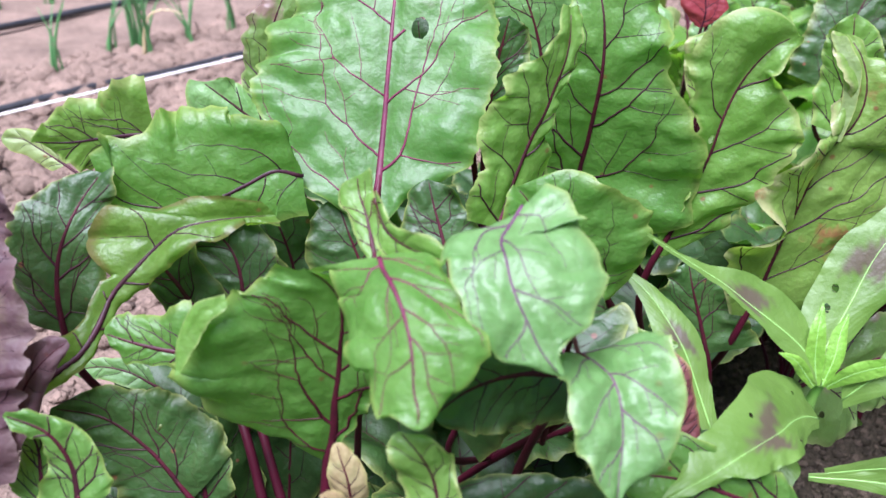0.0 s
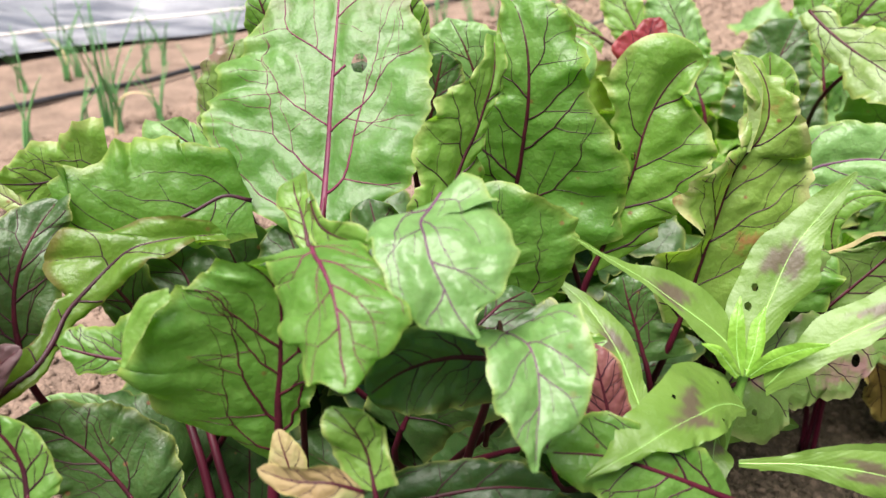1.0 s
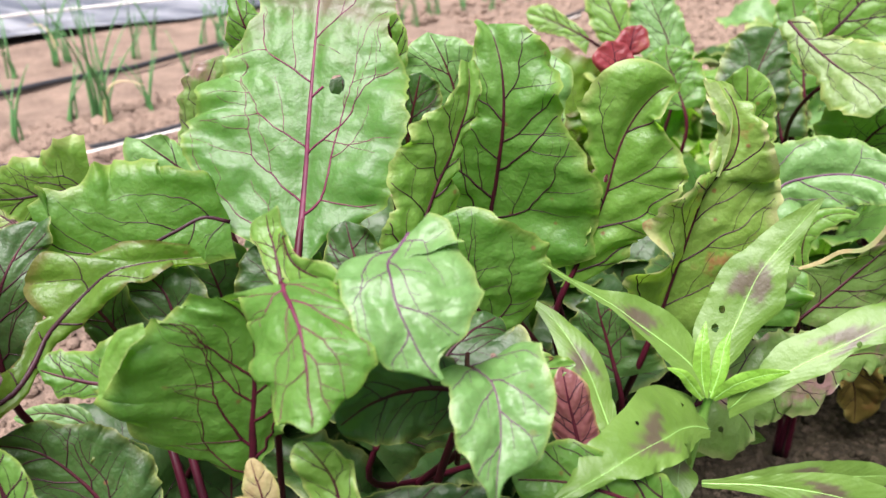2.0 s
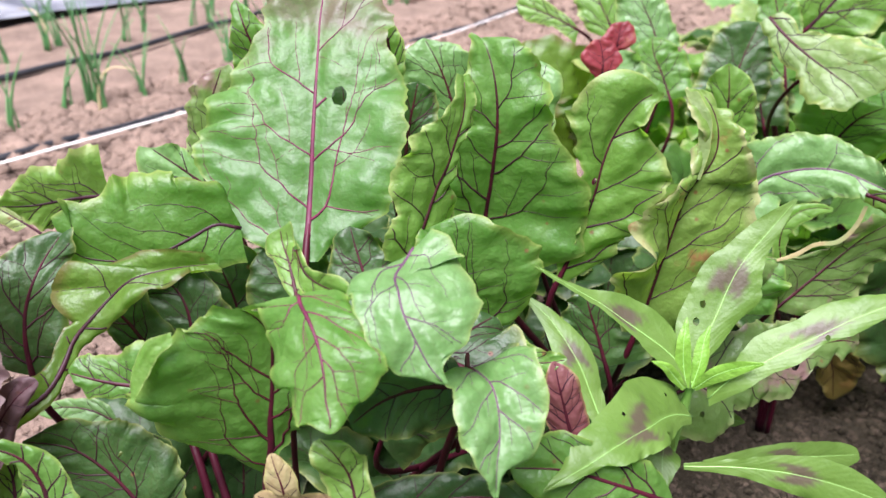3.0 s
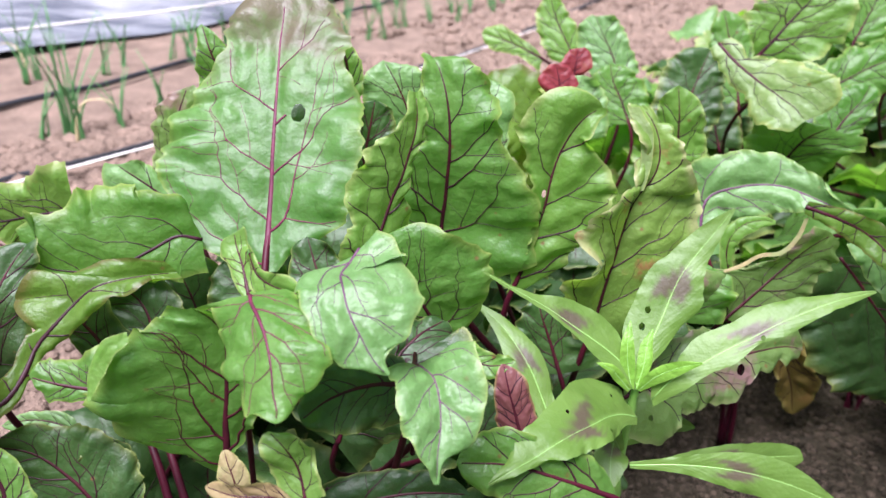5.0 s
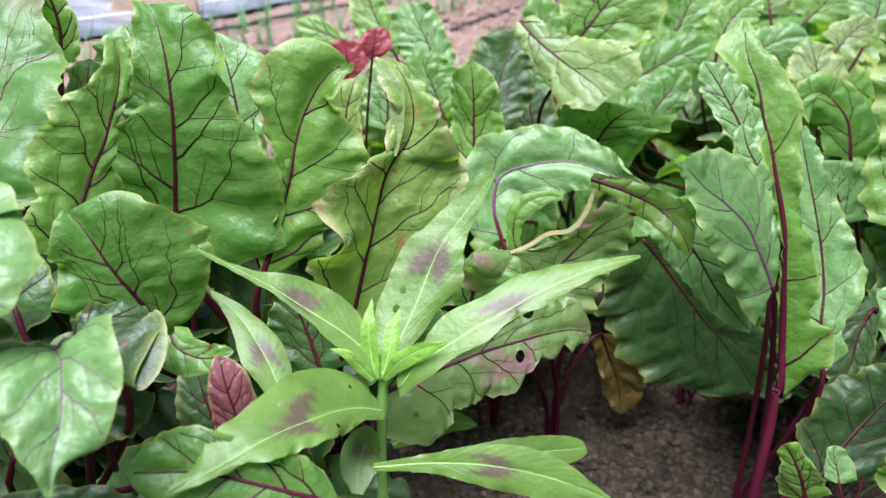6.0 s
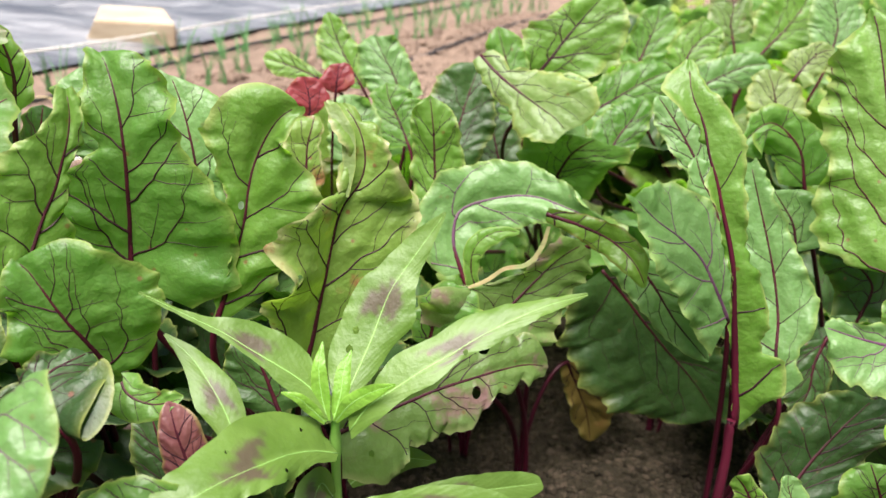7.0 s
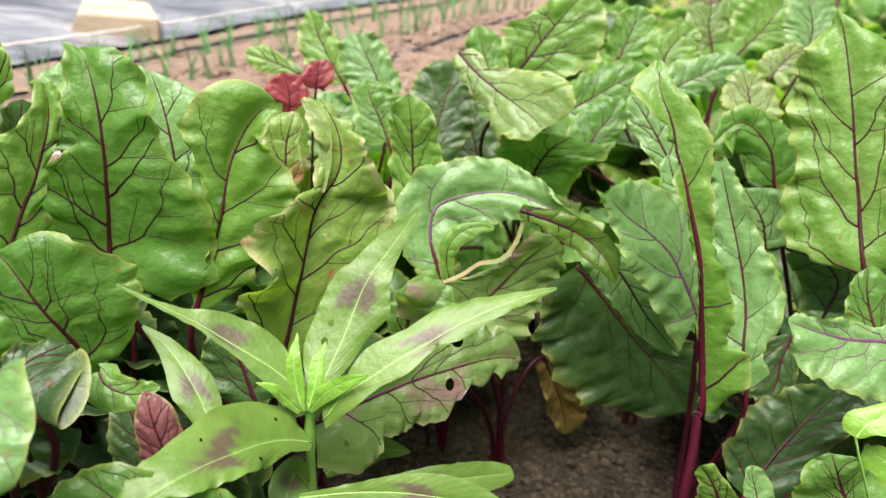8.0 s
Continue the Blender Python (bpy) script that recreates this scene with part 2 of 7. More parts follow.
LEAF = {
    "green": leaf_material("beet_leaf_green", (0.065, 0.157, 0.024), (0.119, 0.234, 0.047), (0.285, 0.660, 0.021), blotch_at=(0.74, 0.84), edge_amount=0.2),
    "tall": leaf_material("beet_leaf_tall", (0.066, 0.160, 0.030), (0.113, 0.232, 0.057), (0.255, 0.630, 0.030), blotch=(0.15, 0.085, 0.08), blotch_at=(0.8, 0.9), edge_amount=0.1, cap=0.85, spots=0.3, relief=0.5),
    # Dark green leaves, darkened further in colour to stand for shade inside the canopy.
    "dark_shaded": leaf_material("beet_leaf_dark_shaded", (0.018, 0.048, 0.009), (0.034, 0.079, 0.015), (0.1, 0.3, 0.012), blotch_at=(0.76, 0.86), rough=0.5, edge_amount=0.15, see=0.2),
    "pale": leaf_material("beet_leaf_pale", (0.103, 0.204, 0.059), (0.147, 0.264, 0.088), (0.300, 0.630, 0.075), blotch=(0.28, 0.16, 0.15), blotch_at=(0.76, 0.88), edge_amount=0.15, spots=0.4, see=0.36),
    "lime": leaf_material("beet_leaf_lime", (0.094, 0.193, 0.026), (0.152, 0.270, 0.054), (0.330, 0.690, 0.021), blotch=(0.22, 0.07, 0.05), blotch_at=(0.66, 0.76), edge=(0.42, 0.42, 0.16), edge_amount=0.4),
    "cream": leaf_material("beet_leaf_cream", (0.143, 0.232, 0.063), (0.214, 0.280, 0.103), (0.600, 0.750, 0.150), blotch=(0.34, 0.2, 0.16), blotch_at=(0.6, 0.78)),
    "purple": leaf_material("beet_leaf_purple", (0.094, 0.161, 0.037), (0.152, 0.234, 0.067), (0.360, 0.600, 0.060), blotch=(0.22, 0.1, 0.12), blotch_at=(0.52, 0.63), edge=(0.35, 0.34, 0.16)),
    "plum": leaf_material("beet_leaf_plum", (0.075, 0.036, 0.042), (0.135, 0.085, 0.088), (0.2, 0.1, 0.09), blotch=(0.16, 0.13, 0.075), blotch_at=(0.5, 0.7), edge=(0.2, 0.14, 0.12), rough=0.6),
    "red": leaf_material("beet_leaf_red", (0.17, 0.02, 0.03), (0.3, 0.05, 0.06), (0.5, 0.09, 0.05), blotch=(0.3, 0.16, 0.05), blotch_at=(0.5, 0.66), edge=(0.25, 0.05, 0.04)),
    "yellow": leaf_material("beet_leaf_yellow", (0.24, 0.17, 0.045), (0.33, 0.24, 0.06), (0.4, 0.3, 0.05), blotch=(0.25, 0.12, 0.04), blotch_at=(0.55, 0.7)),
    "dry": leaf_material("beet_leaf_dry", (0.24, 0.165, 0.075), (0.4, 0.33, 0.16), (0.38, 0.3, 0.12), blotch=(0.22, 0.27, 0.1), blotch_at=(0.52, 0.66), rough=0.7),
    "blush": leaf_material("beet_leaf_blush", (0.101, 0.182, 0.027), (0.163, 0.252, 0.050), (0.360, 0.630, 0.030), blotch=(0.24, 0.07, 0.045), blotch_at=(0.55, 0.64), edge=(0.42, 0.36, 0.2), edge_amount=0.55, spots=1.3, see=0.38),
    "rose": leaf_material("beet_leaf_rose", (0.12, 0.03, 0.04), (0.2, 0.075, 0.075), (0.3, 0.1, 0.08), blotch=(0.19, 0.2, 0.09), blotch_at=(0.5, 0.7)),
    "olive": leaf_material("beet_leaf_olive", (0.065, 0.131, 0.015), (0.108, 0.190, 0.027), (0.300, 0.570, 0.018), blotch=(0.13, 0.05, 0.03), blotch_at=(0.72, 0.84), edge=(0.1, 0.04, 0.02), edge_amount=0.65),
    "sprig": leaf_material("weed_sprig", (0.14, 0.3, 0.03), (0.2, 0.37, 0.05), (0.3, 0.55, 0.03), blotch_at=(0.9, 0.99), edge_amount=0.0, spots=0.0, see=0.35),
    "weed": weed_material("weed_leaf"),
}
VEIN = plain_material("beet_vein", (0.016, 0.004, 0.007), (0.034, 0.007, 0.014), 90.0, 0.5, shine=0.25)
# Lilac tone stands for the sheen on veins turned to the light.
VEIN_SHEEN = plain_material("beet_vein_sheen", (0.055, 0.022, 0.045), (0.1, 0.04, 0.08), 90.0, 0.5, shine=0.25)
VEIN_RED = plain_material("beet_vein_red", (0.02, 0.003, 0.006), (0.048, 0.005, 0.012), 90.0, 0.5, shine=0.22)
VEIN_PINK = plain_material("beet_vein_pink", (0.06, 0.011, 0.026), (0.12, 0.018, 0.045), 90.0, 0.5, shine=0.22)
STALK = plain_material("beet_stalk", (0.022, 0.002, 0.006), (0.06, 0.004, 0.014), 60.0, 0.5, stretch=(1, 1, 0.2), shine=0.22)
WEED_STEM = plain_material("weed_stem", (0.16, 0.36, 0.05), (0.24, 0.45, 0.09), 60.0, 0.45)
WEED_RIB = plain_material("weed_rib", (0.19, 0.36, 0.08), (0.23, 0.4, 0.11), 60.0, 0.45)
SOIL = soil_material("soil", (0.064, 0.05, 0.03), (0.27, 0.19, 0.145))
HOSE = plain_material("black_hose", (0.012, 0.012, 0.014), (0.03, 0.03, 0.033), 40.0, 0.4)
TWINE = plain_material("white_tape", (0.55, 0.5, 0.45), (0.75, 0.72, 0.68), 50.0, 0.6)
ONION = plain_material("onion_leaf", (0.07, 0.2, 0.06), (0.13, 0.3, 0.1), 40.0, 0.45, see=0.2)
STRAW = plain_material("dry_onion_leaf", (0.45, 0.36, 0.18), (0.6, 0.5, 0.28), 40.0, 0.7)
FILM = film_material("plastic_film")
WOOD = plain_material("weathered_pine", (0.3, 0.22, 0.14), (0.47, 0.38, 0.27), 25.0, 0.75, stretch=(0.2, 1, 1))


# ---- leaves: a spine, half-widths, tilts and sweeps along it, then ruffles ----
def glide(s, values, t):
    """Smooth curve through values at s, read at t."""
    s, values, t = np.asarray(s, float), np.asarray(values, float), np.asarray(t, float)
    if values.ndim == 1:
        values = values[:, None]
        return glide(s, values, t)[:, 0]
    h = np.diff(s)[:, None]
    d = np.diff(values, axis=0) / h
    m = np.vstack([d[:1], (d[:-1] * h[1:] + d[1:] * h[:-1]) / (h[1:] + h[:-1]), d[-1:]])
    k = np.clip(np.searchsorted(s, t, side="right") - 1, 0, len(s) - 2)
    x = ((t - s[k]) / (s[k + 1] - s[k]))[:, None]
    hh = (s[k + 1] - s[k])[:, None]
    return ((2 * x**3 - 3 * x**2 + 1) * values[k] + (x**3 - 2 * x**2 + x) * hh * m[k]
            + (3 * x**2 - 2 * x**3) * values[k + 1] + (x**3 - x**2) * hh * m[k + 1])


def unit(a):
    return a / np.maximum(np.linalg.norm(a, axis=-1, keepdims=True), 1e-9)


def stations(spine):
    s = np.r_[0, np.cumsum(np.linalg.norm(np.diff(np.asarray(spine, float), axis=0), axis=1))]
    return s / s[-1]


def frames_along(spine, face, t):
    """Places, tangents and normals along the spine at t; the normal is carried along from face."""
    s = stations(spine)
    fine = np.linspace(0, 1, 161)
    p = glide(s, spine, fine)
    tan = unit(np.gradient(p, axis=0))
    n = np.array(face, float)
    nor = []
    for a in tan:
        n = n - (n @ a) * a
        n = n / np.linalg.norm(n)
        nor.append(n)
    nor = np.array(nor)
    pick = lambda v: np.stack([np.interp(t, fine, v[:, c]) for c in range(3)], 1)
    return pick(p), unit(pick(tan)), unit(pick(nor))


# ---- helpers for meshes ----
def mesh_object(name, verts, faces, material, parent=None, label="", uvs=None, smooth=True):
    me = bpy.data.meshes.new(name)
    root = parent
    while root is not None and root.parent is not None:
        root = root.parent
    if root is not None:
        verts = np.asarray(verts, float) - np.array(root.matrix_basis.translation)
    me.from_pydata([tuple(v) for v in verts], [], [tuple(f) for f in faces])
    me.materials.append(material)
    if uvs is not None:
        layer = me.uv_layers.new(name="UVMap")
        loop_verts = np.empty(len(me.loops), int)
        me.loops.foreach_get("vertex_index", loop_verts)
        layer.data.foreach_set("uv", np.asarray(uvs, float)[loop_verts].ravel())
    if smooth:
        me.polygons.foreach_set("use_smooth", [True] * len(me.polygons))
    me.update()
    ob = new(name, me)
    if parent is not None:
        ob.parent = parent
    if label:
        tagged(ob, label)
    return ob


def tube(path, radii, sides=6, squash=None):
    """Vertices and faces of a tapered tube along path; squash: a normal along which it is half as thick."""
    path, radii = np.asarray(path, float), np.asarray(radii, float)
    tan = unit(np.gradient(path, axis=0))
    ref = np.array([0.31, 0.17, 0.93]) if squash is None else np.asarray(squash, float)
    verts, faces = [], []
    n = len(path)
    for k in range(n):
        r = ref if ref.ndim == 1 else ref[k]
        a = unit(np.cross(tan[k], r))
        b = unit(np.cross(a, tan[k]))
        for i in range(sides):
            w = 2 * math.pi * i / sides
            verts.append(path[k] + radii[k] * (a * math.cos(w) + b * math.sin(w) * (1.0 if squash is None else 0.6)))
    for k in range(n - 1):
        for i in range(sides):
            j = (i + 1) % sides
            faces.append((k * sides + i, k * sides + j, (k + 1) * sides + j, (k + 1) * sides + i))
    faces.append(tuple(range(sides))[::-1])
    faces.append(tuple((n - 1) * sides + i for i in range(sides)))
    return verts, faces


def joined(pieces):
    verts, faces = [], []
    for v, f in pieces:
        k = len(verts)
        verts += list(v)
        faces += [tuple(i + k for i in q) for q in f]
    return verts, faces


def bezier(a, b, c, d, n):
    t = np.linspace(0, 1, n)[:, None]
    a, b, c, d = (np.asarray(p, float) for p in (a, b, c, d))
    return (1 - t) ** 3 * a + 3 * (1 - t) ** 2 * t * b + 3 * (1 - t) * t**2 * c + t**3 * d


def plant_at(x, y, label, name="beet_plant", category="beet plant", group="beets in the row"):
    ob = new(name)
    ob.empty_display_size = 0.05
    ob.matrix_basis = pose(x, y, 0.0)
    return tagged(ob, label, category, group)




def surface(spine, face, left, right, rows, cols, tip, bow, ruffle, waves, seed, puff, toothed, pucker):
    """The blade as a grid of places: rows along it, 2 * cols + 1 across."""
    rng = np.random.RandomState(seed)
    u = np.sin(np.linspace(0, 1, rows) * math.pi / 2) ** 0.9 * 0.6 + np.linspace(0, 1, rows) * 0.4
    s = stations(spine)
    length = float(np.linalg.norm(np.diff(np.asarray(spine, float), axis=0), axis=1).sum())
    p, tan, nor = frames_along(spine, face, u)
    side = np.cross(tan, nor)
    size = max(max(q[0] for q in left), max(q[0] for q in right))
    end = np.clip((u - s[-2]) / (1 - s[-2]), 0, 1)
    grid = np.zeros((rows, 2 * cols + 1, 3))
    grid[:, cols] = p
    for sign, table in ((-1, left), (1, right)):
        table = np.asarray(table, float)
        w, ang, sweep = glide(s, table[:, 0], u), np.radians(glide(s, table[:, 1], u)), glide(s, table[:, 2], u)
        w = np.maximum(w, 0.0)
        # the last stretch closes round or pointed
        closing = table[-2, 0] * np.sqrt(np.maximum(1 - end**2, 0))
        w = np.where(end > 0, tip * closing + (1 - tip) * w, w)
        ph = rng.uniform(0, 60, 6)
        wander = lambda wave, k: np.array([noise.noise(Vector((x * length / wave + ph[k], ph[5], sign * 3.0))) for x in u])
        scale = min(1.0, size / 0.05)
        fade = np.clip(u * 8, 0, 1) * np.clip((1 - u) * 10, 0, 1)
        # scalloped margin, then coarse and fine waves out of the plane
        notch = 0.4 - 1.5 * np.abs(wander(0.013, 1))
        w = w + toothed * 25 * scale * fade * (0.0042 * wander(0.019, 0) + 0.0046 * notch + 0.0032 * wander(0.0055, 5) + 0.003 * wander(0.06, 4))
        w = np.maximum(w, 0.0)
        coarse = ruffle * 20 * scale * fade * 0.01 * wander(0.03, 2)
        fine = ruffle * 20 * scale * fade * 0.011 * wander(0.0095, 3) * (0.25 + 2.2 * np.abs(wander(0.045, 0)))
        for c in range(1, cols + 1):
            v = 1 - (1 - c / cols) ** 1.35
            out = side * (sign * np.cos(ang) * w * v)[:, None] + nor * (np.sin(ang) * w * v)[:, None] + tan * (sweep * v**1.3)[:, None]
            lift = side * (-sign * np.sin(ang))[:, None] + nor * np.cos(ang)[:, None]
            h = bow * w * 4 * v * (1 - v) + coarse * v**2.8 + fine * v**4
            # blade puffed up between its side veins
            h = h + puff * size * np.sin(6.28 * (u * 5.2 - v * 1.5) + ph[2]) * v * (1.15 - v) * 2
            q = p + out + lift * h[:, None]
            amount = pucker * size * min(1.0, v * 2.5)
            n = np.array([noise.noise(Vector(x * 36 + seed)) + 0.5 * noise.noise(Vector(x * 85 - seed)) for x in q])
            grid[:, cols + sign * c] = q + lift * (amount * n)[:, None]
    return u, grid, nor


def on_grid(u_rows, grid, u, v):
    """Places on the blade at u along and v across (-1 to 1)."""
    rows, width = grid.shape[:2]
    cols = (width - 1) // 2
    a = np.interp(u, u_rows, np.arange(rows))
    v = np.clip(np.asarray(v, float), -1, 1)
    b = np.clip(cols + np.sign(v) * cols * (1 - (1 - np.abs(v)) ** (1 / 1.35)), 0, width - 1.001)
    i, j = np.clip(a.astype(int), 0, rows - 2), np.clip(b.astype(int), 0, width - 2)
    x, y = (a - i)[:, None], (b - j)[:, None]
    return (grid[i, j] * (1 - x) + grid[i + 1, j] * x) * (1 - y) + (grid[i, j + 1] * (1 - x) + grid[i + 1, j + 1] * x) * y


BLADES = [0]


def blade(plant, kind, spine, face, left, right, stalk=None, tip=0.75, bow=0.05, ruffle=0.07, waves=5.0, puff=0.0015, toothed=0.045, pucker=0.045,
          rows=92, cols=13, holes=(), veins=4, rib=0.0026, vein_tone=None, rib_tone=None, bare=False, label="", name="leaf", forks=2, keel=1.0, taper=0.95, plain=False, quilt=1.3):
    """One leaf: blade, midrib, side veins and stalk."""
    BLADES[0] += 1
    seed = BLADES[0]
    rng = np.random.RandomState(seed + 500)
    u_rows, grid, nor = surface(spine, face, left, right, rows, cols, tip, bow, ruffle, waves, seed, puff, toothed, pucker)
    width = 2 * cols + 1
    half = np.linspace(-1, 1, width)
    across = 0.5 + 0.5 * np.sign(half) * (1 - (1 - np.abs(half)) ** 1.35)
    uvs = np.stack([np.tile(across, rows), np.repeat(u_rows, width)], 1)
    length = float(np.linalg.norm(np.diff(grid[:, cols], axis=0), axis=1).sum())
    size = max(max(q[0] for q in left), max(q[0] for q in right))
    s_at = stations(spine)
    weed = kind in ("weed", "sprig")

    def branch(sign, table, x, y, heading, radius, level, pieces):
        """Grows a vein over the flat leaf from x along and y across; forks on the way."""
        step, pts = length * 0.018, []
        bend, since = rng.uniform(0.004, 0.03), rng.randint(0, 3)
        for _ in range(46 if level == 0 else 13 if level == 1 else 7):
            u = x / length
            w = max(float(np.interp(u, s_at, table[:, 0])), 1e-4)
            v = y / w
            if u > 0.965 or v > 0.94 or u < 0 or v < 0 or radius < 0.00011:
                break
            pts.append((u, sign * v, radius))
            heading += -bend + rng.uniform(-0.15, 0.15)
            heading = min(max(heading, 0.12 if level < 2 else -1.5), 1.02 if level == 0 else 1.75)
            x, y = x + step * math.cos(heading), y + step * math.sin(heading)
            radius *= 0.957 if level == 0 else 0.93
            since += 1
            if level < forks and since > 4 and rng.uniform() < 0.36:
                since = 0
                turn = rng.choice([-1, 1])
                branch(sign, table, x, y, heading + turn * rng.uniform(0.7, 1.15), radius * 0.6, level + 1, pieces)
                heading -= turn * rng.uniform(0.12, 0.32)
        if len(pts) > 2:
            pieces.append(np.array(pts))

    grown = []
    for sign, table in ((-1, np.asarray(left, float)), (1, np.asarray(right, float))):
        for k in range(veins):
            start = 0.02 + 0.76 * (max(k + rng.uniform(-0.25, 0.25) + (0.45 if sign > 0 else 0), 0) / veins)
            pieces = []
            branch(sign, table, start * length, 0.0, rng.uniform(0.85, 1.1) - 0.25 * start, rib * 0.25 * (1 - 0.4 * start) * rng.uniform(0.7, 1.2), 0, pieces)
            if pieces:
                grown.append(pieces)
    # the blade swells between its veins
    if grown and not weed:
        strong = np.vstack([q for g in grown for q in g if q[0, 2] > rib * 0.07] + [np.stack([u_rows[::2], 0 * u_rows[::2], 0 * u_rows[::2]], 1)])
        lines = on_grid(u_rows, grid, strong[:, 0], strong[:, 1])
        flat = grid.reshape(-1, 3)
        gap = np.sqrt(np.maximum(((flat**2).sum(1)[:, None] + (lines**2).sum(1)[None] - 2 * flat @ lines.T).min(1), 0))
        reach = 0.0085 * min(1.3, size / 0.045)
        rise = np.array([1 + 0.8 * noise.noise(Vector(q * 55 + seed)) for q in flat])
        swell = quilt * 0.003 * min(1.2, size / 0.045) * (1 - np.exp(-((gap / reach) ** 2))) * rise
        inner = 1 - np.clip((np.abs(2 * across - 1) - 0.72) / 0.28, 0, 1) ** 1.5
        swell = swell * np.tile(inner, rows) * np.repeat(np.clip((1 - u_rows) * 9, 0, 1) * np.clip(u_rows * 9, 0, 1), width)
        up = np.cross(np.gradient(grid, axis=0), np.gradient(grid, axis=1))
        up = unit(up + 1e-12)
        up *= np.sign((up * nor[:, None, :]).sum(2) + 1e-9)[:, :, None]
        grid = grid + up * swell.reshape(rows, width)[:, :, None]
    verts = grid.reshape(-1, 3).copy()
    faces = [(r * width + c, r * width + c + 1, (r + 1) * width + c + 1, (r + 1) * width + c) for r in range(rows - 1) for c in range(width - 1)]
    centres = []
    for hu, hv, hr in holes:
        centre = on_grid(u_rows, grid, np.array([hu]), np.array([hv]))[0]
        centres.append((centre, hr))
        far = np.linalg.norm(verts - centre, axis=1)
        mid = {f: np.linalg.norm(verts[list(f)].mean(0) - centre) for f in faces}
        gone = [f for f in faces if mid[f] < hr]
        faces = [f for f in faces if mid[f] >= hr]
        rim = {i for f in gone for i in f} & {i for f in faces for i in f}
        for i in rim:
            off = verts[i] - centre
            verts[i] = centre + off * hr * (1 - 0.16 * math.cos(2 * math.atan2(off[2], off[0]))) / max(far[i], 1e-4)
    ob = mesh_object(name, verts, faces, LEAF[kind], plant, label, uvs)
    rib_mat = WEED_RIB if weed else vein_tone or VEIN
    mid_mat = WEED_RIB if weed else rib_tone or vein_tone or VEIN_RED
    t = np.linspace(0, 0.97, 26)
    path = on_grid(u_rows, grid, t, np.zeros(26))
    thick = keel * rib * 0.55 * (1 - t) ** taper + min(0.0003, 0.12 * rib)
    if not plain:
        mesh_object("midrib", *tube(path, thick, 6, np.array([np.interp(t, u_rows, nor[:, k]) for k in range(3)]).T), mid_mat, ob)
    for pieces in grown:
        tubes = []
        for q in pieces:
            pts = on_grid(u_rows, grid, q[:, 0], q[:, 1])
            for c, hr in centres:
                near = np.where(np.linalg.norm(pts - c, axis=1) < 1.3 * hr)[0]
                if len(near):
                    pts = pts[: near[0]]
            if len(pts) > 2:
                tubes.append(tube(pts, q[: len(pts), 2], 4))
        if tubes:
            mesh_object("side_vein", *joined(tubes), rib_mat, ob)
    # stalk
    if not bare:
        first = path[0]
        back = -unit(path[2] - path[0])
        if stalk is not None:
            pts = np.vstack([np.array(stalk)[::-1], first])
            ss = stations(pts)
            curve = glide(ss, pts, np.linspace(0, 1, 22))
            swell = 0.35
        else:
            foot = np.array(plant.matrix_basis.translation) + np.array([rng.uniform(-0.012, 0.012), rng.uniform(-0.012, 0.012), -0.01])
            gap = np.linalg.norm(first - foot)
            back[2] = min(back[2], 0.1)
            curve = bezier(foot, foot + np.array([0, 0, 0.45 * gap]), first + unit(back) * 0.22 * gap, first, 22)
            swell = 0.4
        x = np.linspace(1, 0, 22)
        width_at = rib * (0.55 * keel + swell * x) + 0.0003
        curve = np.vstack([curve, path[1:5]])
        width_at = np.concatenate([width_at, width_at[-1] * np.array([0.9, 0.78, 0.6, 0.3])])
        mesh_object("stalk", *tube(curve, width_at, 8), WEED_STEM if weed else STALK, ob)
    return ob


# ---- beets and weeds of the row ----


